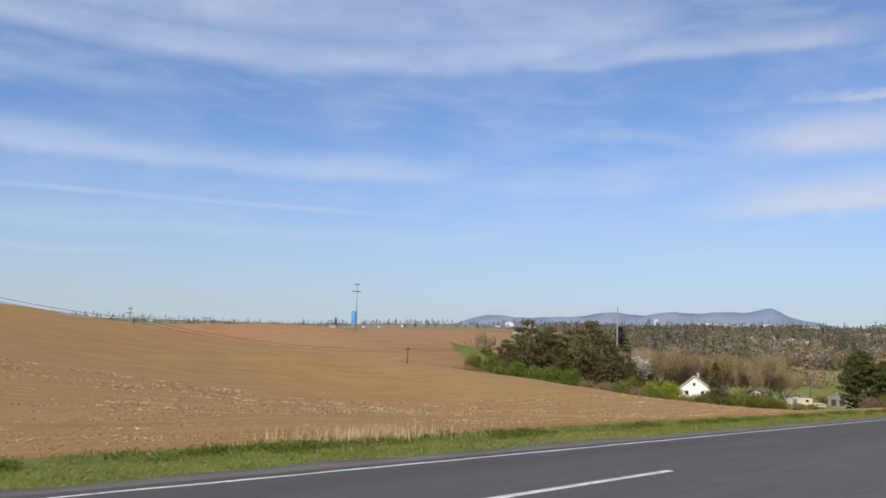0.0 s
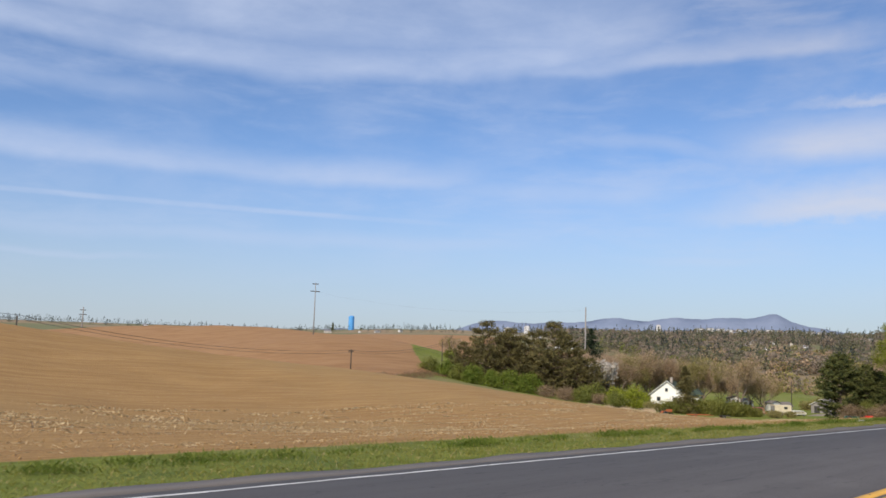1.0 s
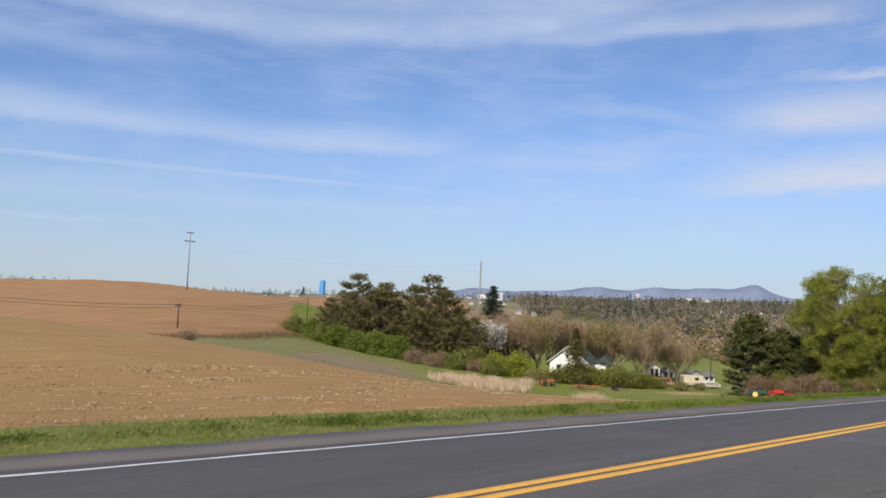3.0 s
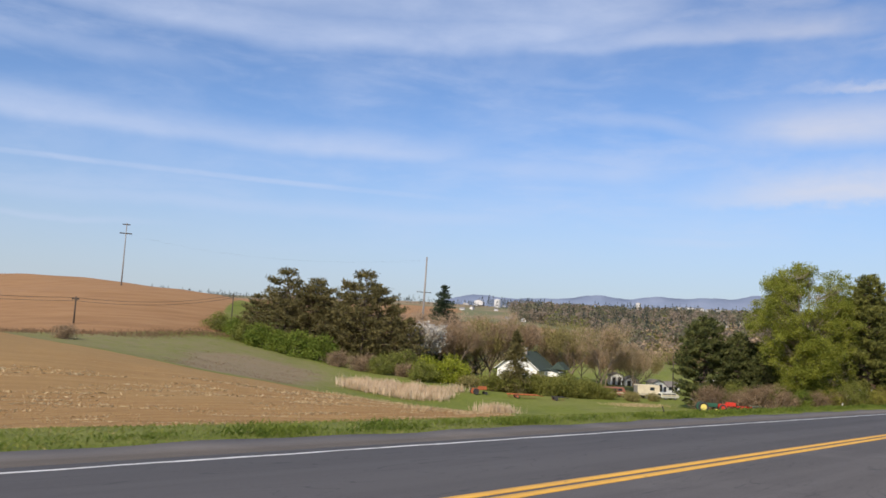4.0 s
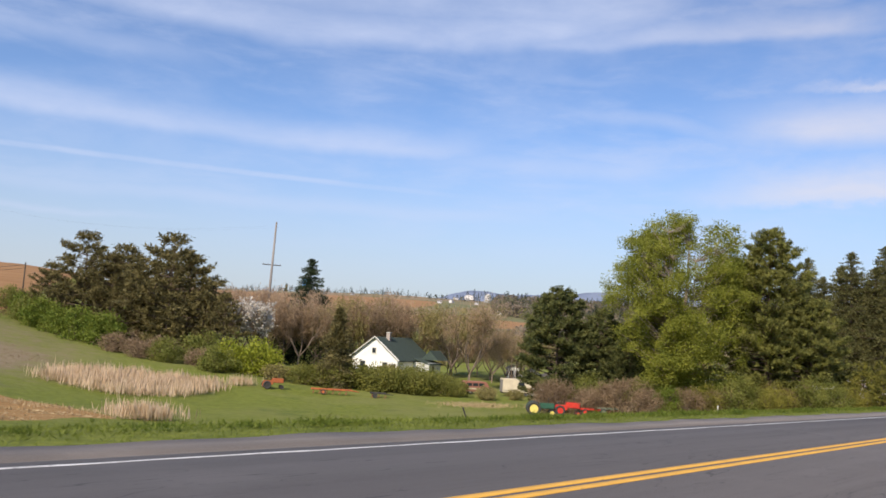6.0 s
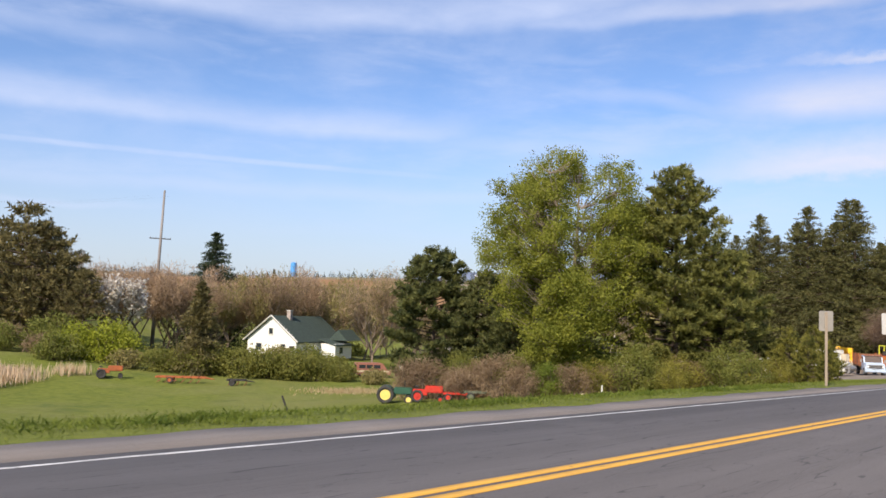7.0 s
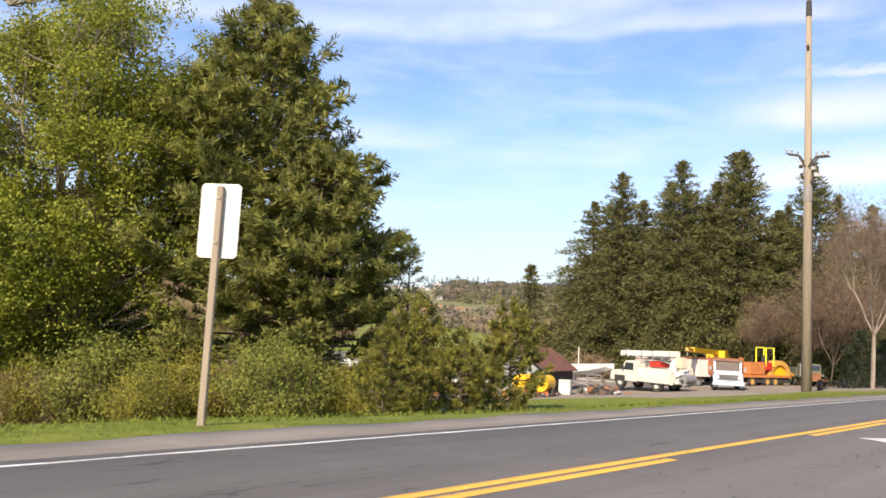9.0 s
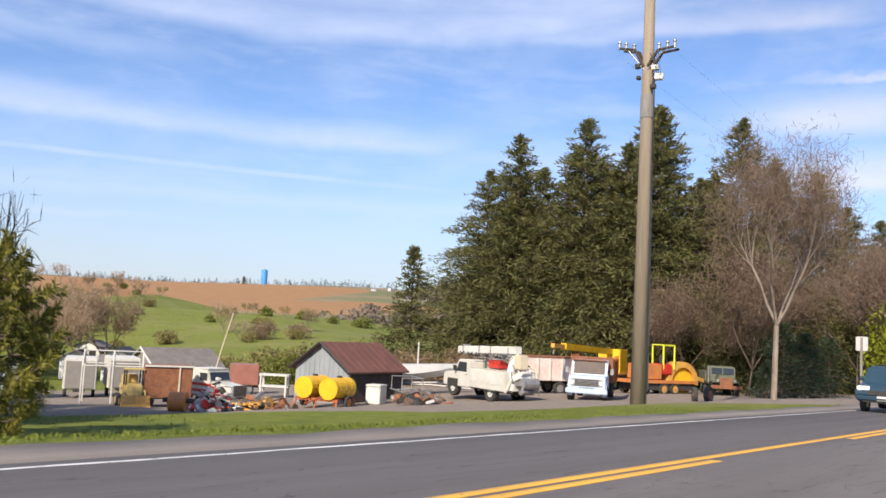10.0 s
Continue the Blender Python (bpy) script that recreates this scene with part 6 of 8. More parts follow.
def trencher(x, y, turn):
    ob = thing("wheel_trencher", x, y, gz(x, y), turn, "orange trencher with a round amber guard and lime roll cage", "machine")
    panel(ob, "flatbed", ORANGE, 6.4, 2.3, 0.22, (0.4, 0, 0.85), bevel=0.02)
    panel(ob, "skirt", BLACK, 5.6, 2.0, 0.5, (0.2, 0, 0.35))
    part("engine_hood", box(bmesh.new(), 2.2, 1.5, 1.2, (1.5, 0, 1.07), bevel=0.1), ORANGE, ob)
    part("engine_cover", box(bmesh.new(), 1.2, 1.3, 0.8, (-0.1, 0, 1.5), bevel=0.08), RED, ob)
    bm = bmesh.new()
    outer, inner = 1.55, 1.12
    angs = np.linspace(math.radians(-8), math.radians(188), 20)
    for side in (-0.55, 0.55):
        a = [bm.verts.new((-1.9 + outer * math.cos(t), side, 0.95 + outer * math.sin(t))) for t in angs]
        b = [bm.verts.new((-1.9 + inner * math.cos(t), side, 0.95 + inner * math.sin(t))) for t in angs]
        for k in range(19):
            bm.faces.new((a[k], a[k + 1], b[k + 1], b[k]))
        if side < 0:
            first = (a, b)
    for row0, row1 in zip(first, (a, b)):
        for k in range(19):
            bm.faces.new((row0[k], row0[k + 1], row1[k + 1], row1[k]))
    guard = part("wheel_guard", bm, AMBER, ob)
    part("digging_wheel", cyl(bmesh.new(), 1.06, 0.7, (-1.9, 0.35, 0.98), (90, 0, 0), 24), YELLOW, ob)
    cage = tube(bmesh.new(), [(-0.9, -0.6, 1.9), (-0.9, -0.6, 3.7), (-0.9, 0.6, 3.7), (-0.9, 0.6, 1.9)], 0.075, seg=8)
    part("roll_hoop", cage, LIME, ob)
    part("roll_hoop", tube(bmesh.new(), [(0.2, -0.6, 1.9), (0.2, -0.6, 3.7), (0.2, 0.6, 3.7), (0.2, 0.6, 1.9)], 0.075, seg=8), LIME, ob)
    for y_off in (-0.6, 0.6):
        part("roof_bar", tube(bmesh.new(), [(-0.9, y_off, 3.7), (0.2, y_off, 3.7)], 0.06, seg=8), LIME, ob)
    part("seat", box(bmesh.new(), 0.5, 0.5, 0.7, (-0.3, 0, 2.25), bevel=0.08), BLACK, ob)
    part("conveyor", box(bmesh.new(), 3.0, 0.5, 0.3, (-3.2, -0.2, 1.25), (0, -14, 0), 0.03), AMBER, ob)
    part("exhaust", tube(bmesh.new(), [(1.8, 0.3, 2.2), (1.8, 0.3, 3.1)], 0.05), BLACK, ob)
    for wx in (-0.6, 0.5, 2.6):
        for side in (-1, 1):
            wheel(ob, wx, side * 0.95, 0.45, 0.45, 0.34, AMBER)


trencher(294.5, 28.9, 158)


def army_truck(x, y, turn):
    ob = thing("army_truck", x, y, gz(x, y), turn, "old olive drab army truck with a rusty front", "truck")
    part("bonnet", box(bmesh.new(), 1.5, 1.1, 0.65, (1.5, 0, 0.95), bevel=0.08), OLIVE, ob)
    cab = part("cab", prism(bmesh.new(), [(-0.7, 0.8), (0.8, 0.8), (0.8, 1.6), (0.62, 2.2), (-0.65, 2.25), (-0.7, 2.1)], -0.95, 0.95, 0.05), OLIVE, ob)
    for side in (-1, 1):
        part("windscreen", box(bmesh.new(), 0.03, 0.78, 0.46, (0.83, side * 0.43, 1.66), (0, -12, 0)), GLASS, cab)
        part("fender", box(bmesh.new(), 1.5, 0.42, 0.14, (1.55, side * 0.82, 1.05), bevel=0.05), OLIVE, ob)
        part("headlight", cyl(bmesh.new(), 0.11, 0.12, (2.2, side * 0.62, 1.22), (0, 90, 0), 12), STEEL, ob)
        for wx in (1.6, -1.6, -2.7):
            wheel(ob, wx, side * 0.85, 0.52, 0.52, 0.3, OLIVE)
    panel(ob, "radiator_guard", RUST, 0.08, 0.9, 0.7, (2.3, 0, 0.75), bevel=0.02)
    panel(ob, "bumper", RUST, 0.16, 2.2, 0.26, (2.45, 0, 0.62), bevel=0.02)
    panel(ob, "chassis", BLACK, 5.8, 0.8, 0.25, (-0.6, 0, 0.62))
    panel(ob, "cargo_bed", OLIVE, 3.0, 2.1, 0.8, (-2.2, 0, 0.95), bevel=0.03)
    part("exhaust", tube(bmesh.new(), [(0.9, -1.05, 1.0), (0.9, -1.05, 2.2)], 0.07), STEEL, ob)


army_truck(298.2, 25.6, 212)


def suv(x, y, z, turn):
    ob = thing("car", x, y, z, turn, "dark teal sport utility car on the highway", "car")
    side = [(2.2, 0.42), (2.28, 0.62), (2.25, 0.86), (2.1, 0.98), (1.25, 1.08), (0.55, 1.60), (0.35, 1.66), (-1.75, 1.66), (-2.05, 1.55), (-2.25, 1.0), (-2.25, 0.42)]
    body = part("body", prism(bmesh.new(), side, -0.89, 0.89, 0.07), TEAL, ob)
    part("windscreen", box(bmesh.new(), 0.03, 1.42, 0.68, (1.08, 0, 1.08), (0, -53, 0)), GLASS, body)
    for s in (-1, 1):
        part("side_window", prism(bmesh.new(), [(-1.75, 1.12), (0.95, 1.12), (0.42, 1.55), (-1.7, 1.55)], s * 0.893, s * 0.90), GLASS, body)
        part("headlight", box(bmesh.new(), 0.26, 0.44, 0.17, (2.12, s * 0.64, 0.80), (0, 0, -s * 14), 0.03), LAMP_GLASS, body)
        part("mirror", box(bmesh.new(), 0.14, 0.2, 0.15, (0.85, s * 1.0, 1.12), bevel=0.04), TEAL, body)
        part("roof_rail", tube(bmesh.new(), [(-1.7, s * 0.68, 1.70), (0.2, s * 0.68, 1.72)], 0.025), BLACK, body)
        for wx in (1.38, -1.32):
            wheel(ob, wx, s * 0.76, 0.35, 0.35, 0.23, CHROME)
    panel(body, "grille", BLACK, 0.05, 0.9, 0.16, (2.26, 0, 0.66), bevel=0.01)
    panel(body, "lower_grille", BLACK, 0.05, 1.3, 0.14, (2.23, 0, 0.40), bevel=0.01)
    panel(body, "plate", WHITE_PAINT, 0.02, 0.32, 0.16, (2.3, 0, 0.48))
    panel(body, "bumper", TEAL, 0.2, 1.74, 0.14, (2.22, 0, 0.46), bevel=0.04)


suv(269.4, 7.5, float(deck_z(269.4, 7.5)) + 0.004, 180)


def shed(x, y, turn):
    base = gz(x, y) - 0.15
    ob = thing("shed", x, y, base, turn, "small grey board shed with a rusty red-brown gable roof", "shed")
    half, long, wall_h, ridge = 2.45, 5.6, 2.65, 4.28
    bm = bmesh.new()
    prof = [(-half, 0), (half, 0), (half, wall_h), (0, ridge - 0.1), (-half, wall_h)]
    a, b = [bm.verts.new((0, p, z)) for p, z in prof], [bm.verts.new((0.15, p, z)) for p, z in prof]
    bm.faces.new(a[::-1]), bm.faces.new(b)
    for i in range(5):
        bm.faces.new((a[i], a[(i + 1) % 5], b[(i + 1) % 5], b[i]))
    front = part("gable_wall", bm, SHED_WALL, ob)
    for k in range(11):
        p = -half + 0.25 + k * 0.44
        h = wall_h + (ridge - wall_h) * (1 - abs(p) / half) - 0.2
        panel(front, "board", SHED_WALL, 0.02, 0.40, h, (-0.012, p, 0.02))
    panel(front, "vent", BLACK, 0.05, 0.6, 0.22, (-0.03, -0.1, 1.62))
    for side in (-1, 1):
        panel(ob, "side_wall", SHADED_WALL, long - 0.15, 0.12, wall_h - 0.1, (long / 2 + 0.08, side * (half - 0.06), 0))
        bm = bmesh.new()
        eave, over = half + 0.35, 0.35
        drop = (ridge - wall_h) * eave / half
        pts = [(-over, 0, ridge), (long + over, 0, ridge), (long + over, side * eave, ridge - drop), (-over, side * eave, ridge - drop)]
        top, low = [bm.verts.new(p) for p in pts], [bm.verts.new((p[0], p[1], p[2] - 0.1)) for p in pts]
        bm.faces.new(top), bm.faces.new(low[::-1])
        for i in range(4):
            bm.faces.new((top[i], low[i], low[(i + 1) % 4], top[(i + 1) % 4]))
        roof = part("roof", bm, RED_ROOF, ob)
        part("bargeboard", tube(bmesh.new(), [(-over - 0.02, 0, ridge - 0.06), (-over - 0.02, side * eave, ridge - drop - 0.06)], 0.09, seg=4), BLACK, roof)
        for k in range(9):
            u = -over + (long + 2 * over) * (k + 0.5) / 9
            part("seam", tube(bmesh.new(), [(u, side * 0.05, ridge + 0.02), (u, side * eave, ridge - drop + 0.02)], 0.022, seg=4), RED_ROOF, roof)
    panel(ob, "back_wall", SHADED_WALL, 0.12, 2 * half - 0.2, wall_h, (long - 0.06, 0, 0))


shed(272.6, 42.8, 4)


def tank_cart(x, y, turn, size):
    ob = thing("tank_cart", x, y, gz(x, y), turn, "pair of yellow spray tanks on an orange cart", "machine", size=size)
    for side in (-0.75, 0.75):
        bm = cyl(bmesh.new(), 0.56, 1.9, (-0.95, side, 1.05), (0, 90, 0), 20)
        tank = part("tank", bm, YELLOW, ob, smooth=False)
        for u in (-0.55, 0.0, 0.55):
            part("strap", cyl(bmesh.new(), 0.575, 0.06, (u, side, 1.05), (0, 90, 0), 20), AMBER, tank)
        part("filler_cap", cyl(bmesh.new(), 0.14, 0.12, (0.1, side, 1.58), seg=12), BLACK, tank)
        part("cradle", box(bmesh.new(), 1.6, 0.8, 0.12, (0, side, 0.46)), ORANGE_RUST, ob)
    for u in (-0.8, 0.8):
        part("beam", box(bmesh.new(), 0.12, 2.6, 0.14, (u, 0, 0.40)), ORANGE_RUST, ob)
        for side in (-1.2, 0, 1.2):
            part("leg", tube(bmesh.new(), [(u, side, 0.48), (u * 1.25, side * 1.1, 0.02)], 0.05), ORANGE_RUST, ob)
    part("drawbar", tube(bmesh.new(), [(-0.6, 0.5, 0.75), (-1.9, 0, 0.3), (-0.6, -0.5, 0.75)], 0.05), ORANGE_RUST, ob)
    for side in (-1.35, 1.35):
        wheel(ob, 0.1, side, 0.36, 0.36, 0.22, ORANGE)


tank_cart(269.9, 39.4, 15, 1.18)


def boat(x, y, turn, size):
    ob = thing("boat", x, y, gz(x, y), turn, "white fibreglass boat on a trailer", "boat", size=size)
    bm = bmesh.new()
    rows = []
    for u in np.linspace(0, 1, 9):
        w = 1.0 * (1 - u**3)
        keel, rail = 0.75 + 0.75 * u**2.5, 1.55 + 0.35 * u
        rows.append([bm.verts.new((-2.6 + 5.4 * u, p * w, z)) for p, z in ((-1, rail), (-0.85, keel + 0.35), (0, keel), (0.85, keel + 0.35), (1, rail))])
    for a, b in zip(rows, rows[1:]):
        for k in range(4):
            bm.faces.new((a[k], a[k + 1], b[k + 1], b[k]))
    for a, b in zip(rows, rows[1:]):
        bm.faces.new((a[0], b[0], b[4], a[4]))
    bm.faces.new(rows[0])
    part("hull", bm, BOAT_HULL, ob)
    part("mast", tube(bmesh.new(), [(0.2, 0, 1.6), (0.2, 0, 3.0)], 0.04), WHITE_PAINT, ob)
    part("trailer_frame", tube(bmesh.new(), [(-2.4, 0, 0.55), (1.0, 0, 0.6), (3.3, 0, 0.5)], 0.07), STEEL, ob)
    for side in (-1, 1):
        part("trailer_rail", tube(bmesh.new(), [(-2.2, side * 0.7, 0.6), (1.4, side * 0.6, 0.8), (2.2, 0, 0.6)], 0.05), STEEL, ob)
        wheel(ob, -1.1, side * 0.95, 0.33, 0.33, 0.2)


boat(281.0, 42.0, 305, 1.3)
frame_cart = thing("trailer_frame", 275.2, 37.4, gz(275.2, 37.4), 60, "bare grey steel trailer frame beside the shed", "trailer")
for side in (-0.7, 0.7):
    part("rail", tube(bmesh.new(), [(-1.6, side, 0.7), (1.4, side, 0.75), (2.2, 0, 0.6)], 0.06), STEEL, frame_cart)
    part("hoop", tube(bmesh.new(), [(side * 1.6, -0.7, 0.7), (side * 1.6, -0.7, 1.6), (side * 1.6, 0.7, 1.6), (side * 1.6, 0.7, 0.7)], 0.05), STEEL, frame_cart)
    wheel(frame_cart, -0.4, side * 1.2, 0.34, 0.34, 0.2)
part("top_bar", tube(bmesh.new(), [(-1.12, -0.7, 1.6), (1.12, -0.7, 1.6)], 0.05), STEEL, frame_cart)
panel_box = thing("freezer", 273.6, 38.6, gz(273.6, 38.6), 20, "old white chest freezer beside the shed", "freezer")
part("cabinet", box(bmesh.new(), 1.1, 1.0, 1.1, bevel=0.05), WHITE_PAINT, panel_box)
panel(panel_box, "lid", WHITE_PAINT, 1.14, 1.04, 0.14, (0, 0, 1.11), bevel=0.03)


def scrap_heap(x, y, seed, label, mats, count, wide, high, size=1.0):
    """Bars, sheets and pipes thrown on a heap."""
    r = random.Random(seed)
    ob = thing("scrap_heap", x, y, gz(x, y), 0, label, "scrap heap")
    for i in range(count):
        a, d = r.uniform(0, 6.28), r.uniform(0, 1) ** 0.7 * wide / 2
        z = high * (1 - d / (wide / 2)) * r.uniform(0.1, 0.9)
        bm = bmesh.new()
        kind = i % 3
        if kind == 0:
            box(bm, r.uniform(0.5, 1.5) * size, r.uniform(0.1, 0.4) * size, r.uniform(0.08, 0.3) * size, (d * math.cos(a), d * math.sin(a), z), (r.uniform(-25, 25), r.uniform(-25, 25), r.uniform(0, 180)), 0.02)
            name = "plate"
        elif kind == 1:
            e = Vector((r.uniform(-1, 1), r.uniform(-1, 1), r.uniform(-0.1, 0.45))) * size
            p = Vector((d * math.cos(a), d * math.sin(a), z + 0.05))
            tube(bm, [p, p + e * 0.6, p + e], 0.05 * size, seg=6)
            name = "pipe"
        else:
            cyl(bm, r.uniform(0.2, 0.4) * size, r.uniform(0.12, 0.4) * size, (d * math.cos(a), d * math.sin(a), z), (r.uniform(0, 90), r.uniform(0, 60), 0), 12)
            name = "drum"
        part(name, bm, mats[i % len(mats)], ob)


scrap_heap(272.7, 34.4, 3, "heap of brown rusty scrap metal in the yard", [SCRAP, RUST, BLACK, STEEL], 30, 3.4, 1.3)
scrap_heap(275.4, 36.0, 4, "grey scrap and frames beside the shed", [STEEL, BLACK, SCRAP], 20, 2.6, 1.2)
scrap_heap(265.4, 39.6, 6, "mixed machine parts and crates in the yard", [STEEL, SCRAP, AMBER, RUST], 26, 3.4, 1.2)
scrap_heap(295.2, 20.2, 7, "heap of dark scrap beside young spruces", [BLACK, SCRAP], 22, 4.5, 0.9)
scrap_heap(252.5, 46.0, 8, "pale wood and scrap behind young pines", [SCRAP, WHITE_PAINT, CREAM, STEEL], 26, 4.4, 1.0, 0.6)
scrap_heap(260.6, 37.6, 9, "pile of white, red and black machine parts", [STEEL, WHITE_PAINT, BLACK, RED, WHITE_PAINT], 80, 2.8, 2.0, 0.7)
scrap_heap(262.6, 36.8, 10, "amber crates and engine parts in the yard", [AMBER, SCRAP, BLACK], 14, 1.6, 0.7, 0.8)
drum = thing("roller_drum", 257.9, 36.9, gz(257.9, 36.9), 40, "orange painted roller drum lying in the yard", "drum")
part("shell", cyl(bmesh.new(), 0.48, 0.8, (0, 0.4, 0.48), (90, 0, 0), 22), ORANGE, drum)
part("axle", cyl(bmesh.new(), 0.12, 1.5, (0, 0.75, 0.55), (90, 0, 0), 10), BLACK, drum)
part("drawbar", tube(bmesh.new(), [(0, -0.72, 0.55), (1.3, -0.5, 0.5), (1.3, 0.5, 0.5), (0, 0.72, 0.55)], 0.05), ORANGE_RUST, drum)
carport = thing("carport_frame", 262.8, 52.0, gz(262.8, 52.0), 150, "bare white pipe frame of a small carport", "frame")
for u in (-1.8, 0.0, 1.8):
    part("rafter", tube(bmesh.new(), [(u, -1.5, -0.1), (u, -1.5, 2.4), (u, 0, 3.3), (u, 1.5, 2.4), (u, 1.5, -0.1)], 0.05), WHITE_PAINT, carport)
for side, z in ((-1.5, 2.4), (0, 3.3), (1.5, 2.4)):
    part("purlin", tube(bmesh.new(), [(-1.8, side, z), (1.8, side, z)], 0.045), WHITE_PAINT, carport)
rack = thing("pipe_rack", 273.4, 48.6, gz(273.4, 48.6), 130, "white steel rack beside the shed", "rack")
for u in (-0.9, 0.9):
    part("frame", tube(bmesh.new(), [(u, -0.5, 0), (u, -0.5, 1.7), (u, 0.5, 1.7), (u, 0.5, 0)], 0.08), WHITE_PAINT, rack)
for z in (0.8, 1.6):
    panel(rack, "shelf", WHITE_PAINT, 2.1, 1.0, 0.12, (0, 0, z))
for i, (x, y, lie) in enumerate([(283.2, 20.4, 12), (284.0, 21.6, 70)]):
    old_tyre = thing("truck_tyre_scrap", x, y, gz(x, y) + 0.4, 30 * i, "worn black truck tyre lying in the yard", "tyre", "old tyres")
    wheel(old_tyre, 0, 0, 0, 0.48, 0.3, RUST)


def rust_truck(x, y, turn):
    ob = thing("grain_truck", x, y, gz(x, y), turn, "rusty red box truck with a white top rail", "truck")
    body = panel(ob, "box", RUST, 2.7, 2.3, 1.9, (0, 0, 0.6), bevel=0.03)
    panel(body, "top_rail", WHITE_PAINT, 2.8, 0.12, 0.1, (0, 1.17, 2.45))
    panel(body, "post", CREAM, 0.09, 0.06, 1.9, (-0.6, 1.19, 0.6))
    for k in range(4):
        panel(body, "rib", RUST, 0.1, 0.06, 1.8, (-1.2 + 0.8 * k, -1.18, 0.65))
    panel(ob, "chassis", BLACK, 3.6, 0.9, 0.3, (0.3, 0, 0.5))
    for wx in (-0.9, 1.2):
        for side in (-1, 1):
            wheel(ob, wx, side * 0.95, 0.48, 0.48, 0.32, RUST)


rust_truck(263.0, 46.0, 152)


def semi_tractor(x, y, turn, size):
    ob = thing("semi_tractor", x, y, gz(x, y), turn, "worn white and red conventional semi tractor", "truck", size=size)
    part("bonnet", prism(bmesh.new(), [(0.8, 0.8), (2.9, 0.8), (3.0, 1.0), (2.95, 1.6), (0.8, 1.85)], -0.85, 0.85, 0.06), WHITE_CAR, ob)
    cab = part("cab", prism(bmesh.new(), [(-1.2, 0.8), (0.85, 0.8), (0.85, 1.85), (0.62, 2.65), (-1.2, 2.7)], -1.05, 1.05, 0.05), WHITE_CAR, ob)
    for z in (1.05, 1.5):
        panel(cab, "stripe", RED, 2.05, 2.12, 0.2, (-0.17, 0, z), label="faded red stripe")
    panel(cab, "roof", WHITE_PAINT, 1.8, 2.05, 0.1, (-0.3, 0, 2.68), bevel=0.03)
    part("windscreen", box(bmesh.new(), 0.03, 1.8, 0.62, (0.86, 0, 1.92), (0, -16, 0)), GLASS, cab)
    grille = panel(ob, "grille", CHROME, 0.06, 1.3, 0.85, (2.99, 0, 0.85), bevel=0.02)
    for k in range(7):
        panel(grille, "grille_bar", BLACK, 0.03, 0.05, 0.75, (3.03, -0.54 + 0.18 * k, 0.9))
    for side in (-1, 1):
        part("side_window", box(bmesh.new(), 0.8, 0.03, 0.55, (0.2, side * 1.06, 1.9)), GLASS, cab)
        part("fender", cyl(bmesh.new(), 0.62, 0.4, (2.0, side * 0.95 + 0.2, 0.6), (90, 0, 0), 16), WHITE_CAR, ob)
        part("exhaust", tube(bmesh.new(), [(-1.3, side * 0.9, 0.9), (-1.3, side * 0.9, 3.1)], 0.08), CHROME, ob)
        part("headlight", cyl(bmesh.new(), 0.12, 0.08, (2.9, side * 0.95, 1.0), (0, 90, 0), 10), LAMP_GLASS, ob)
        for wx in (2.0, -1.8, -2.9):
            wheel(ob, wx, side * 0.9, 0.5, 0.5, 0.34, CHROME)
    panel(ob, "bumper", CHROME, 0.15, 2.2, 0.32, (3.1, 0, 0.45), bevel=0.03)
    panel(ob, "chassis", BLACK, 5.6, 0.8, 0.28, (-0.6, 0, 0.65))


semi_tractor(266.4, 46.2, 276, 0.85)


def loader(x, y, turn, name, label, paint):
    ob = thing(name, x, y, gz(x, y), turn, label, "machine")
    part("body", box(bmesh.new(), 1.9, 1.0, 0.8, (0, 0, 0.6), bevel=0.08), paint, ob)
    part("engine_hood", box(bmesh.new(), 0.9, 0.85, 0.55, (-0.6, 0, 1.35), bevel=0.08), paint, ob)
    for p in ((0.1, -0.45), (0.1, 0.45), (0.8, -0.45), (0.8, 0.45)):
        part("cab_post", tube(bmesh.new(), [(p[0], p[1], 1.3), (p[0], p[1], 2.2)], 0.05), BLACK, ob)
    panel(ob, "cab_roof", paint, 1.0, 1.1, 0.1, (0.45, 0, 2.2), bevel=0.03)
    part("bucket", prism(bmesh.new(), [(1.5, 0.1), (2.2, 0.1), (1.7, 0.35), (1.6, 0.8), (1.5, 0.8)], -0.8, 0.8), AMBER, ob)
    for side in (-1, 1):
        part("lift_arm", tube(bmesh.new(), [(-0.2, side * 0.6, 1.2), (1.0, side * 0.6, 1.0), (1.6, side * 0.6, 0.4)], 0.06), paint, ob)
        for wx in (-0.6, 0.75):
            wheel(ob, wx, side * 0.65, 0.4, 0.4, 0.26, paint)


loader(261.0, 46.6, 250, "loader", "small worn yellow loader beside a rusty truck", FADED_YELLOW)
loader(241.6, 29.6, 215, "skid_loader", "small orange loader among brush", AMBER)


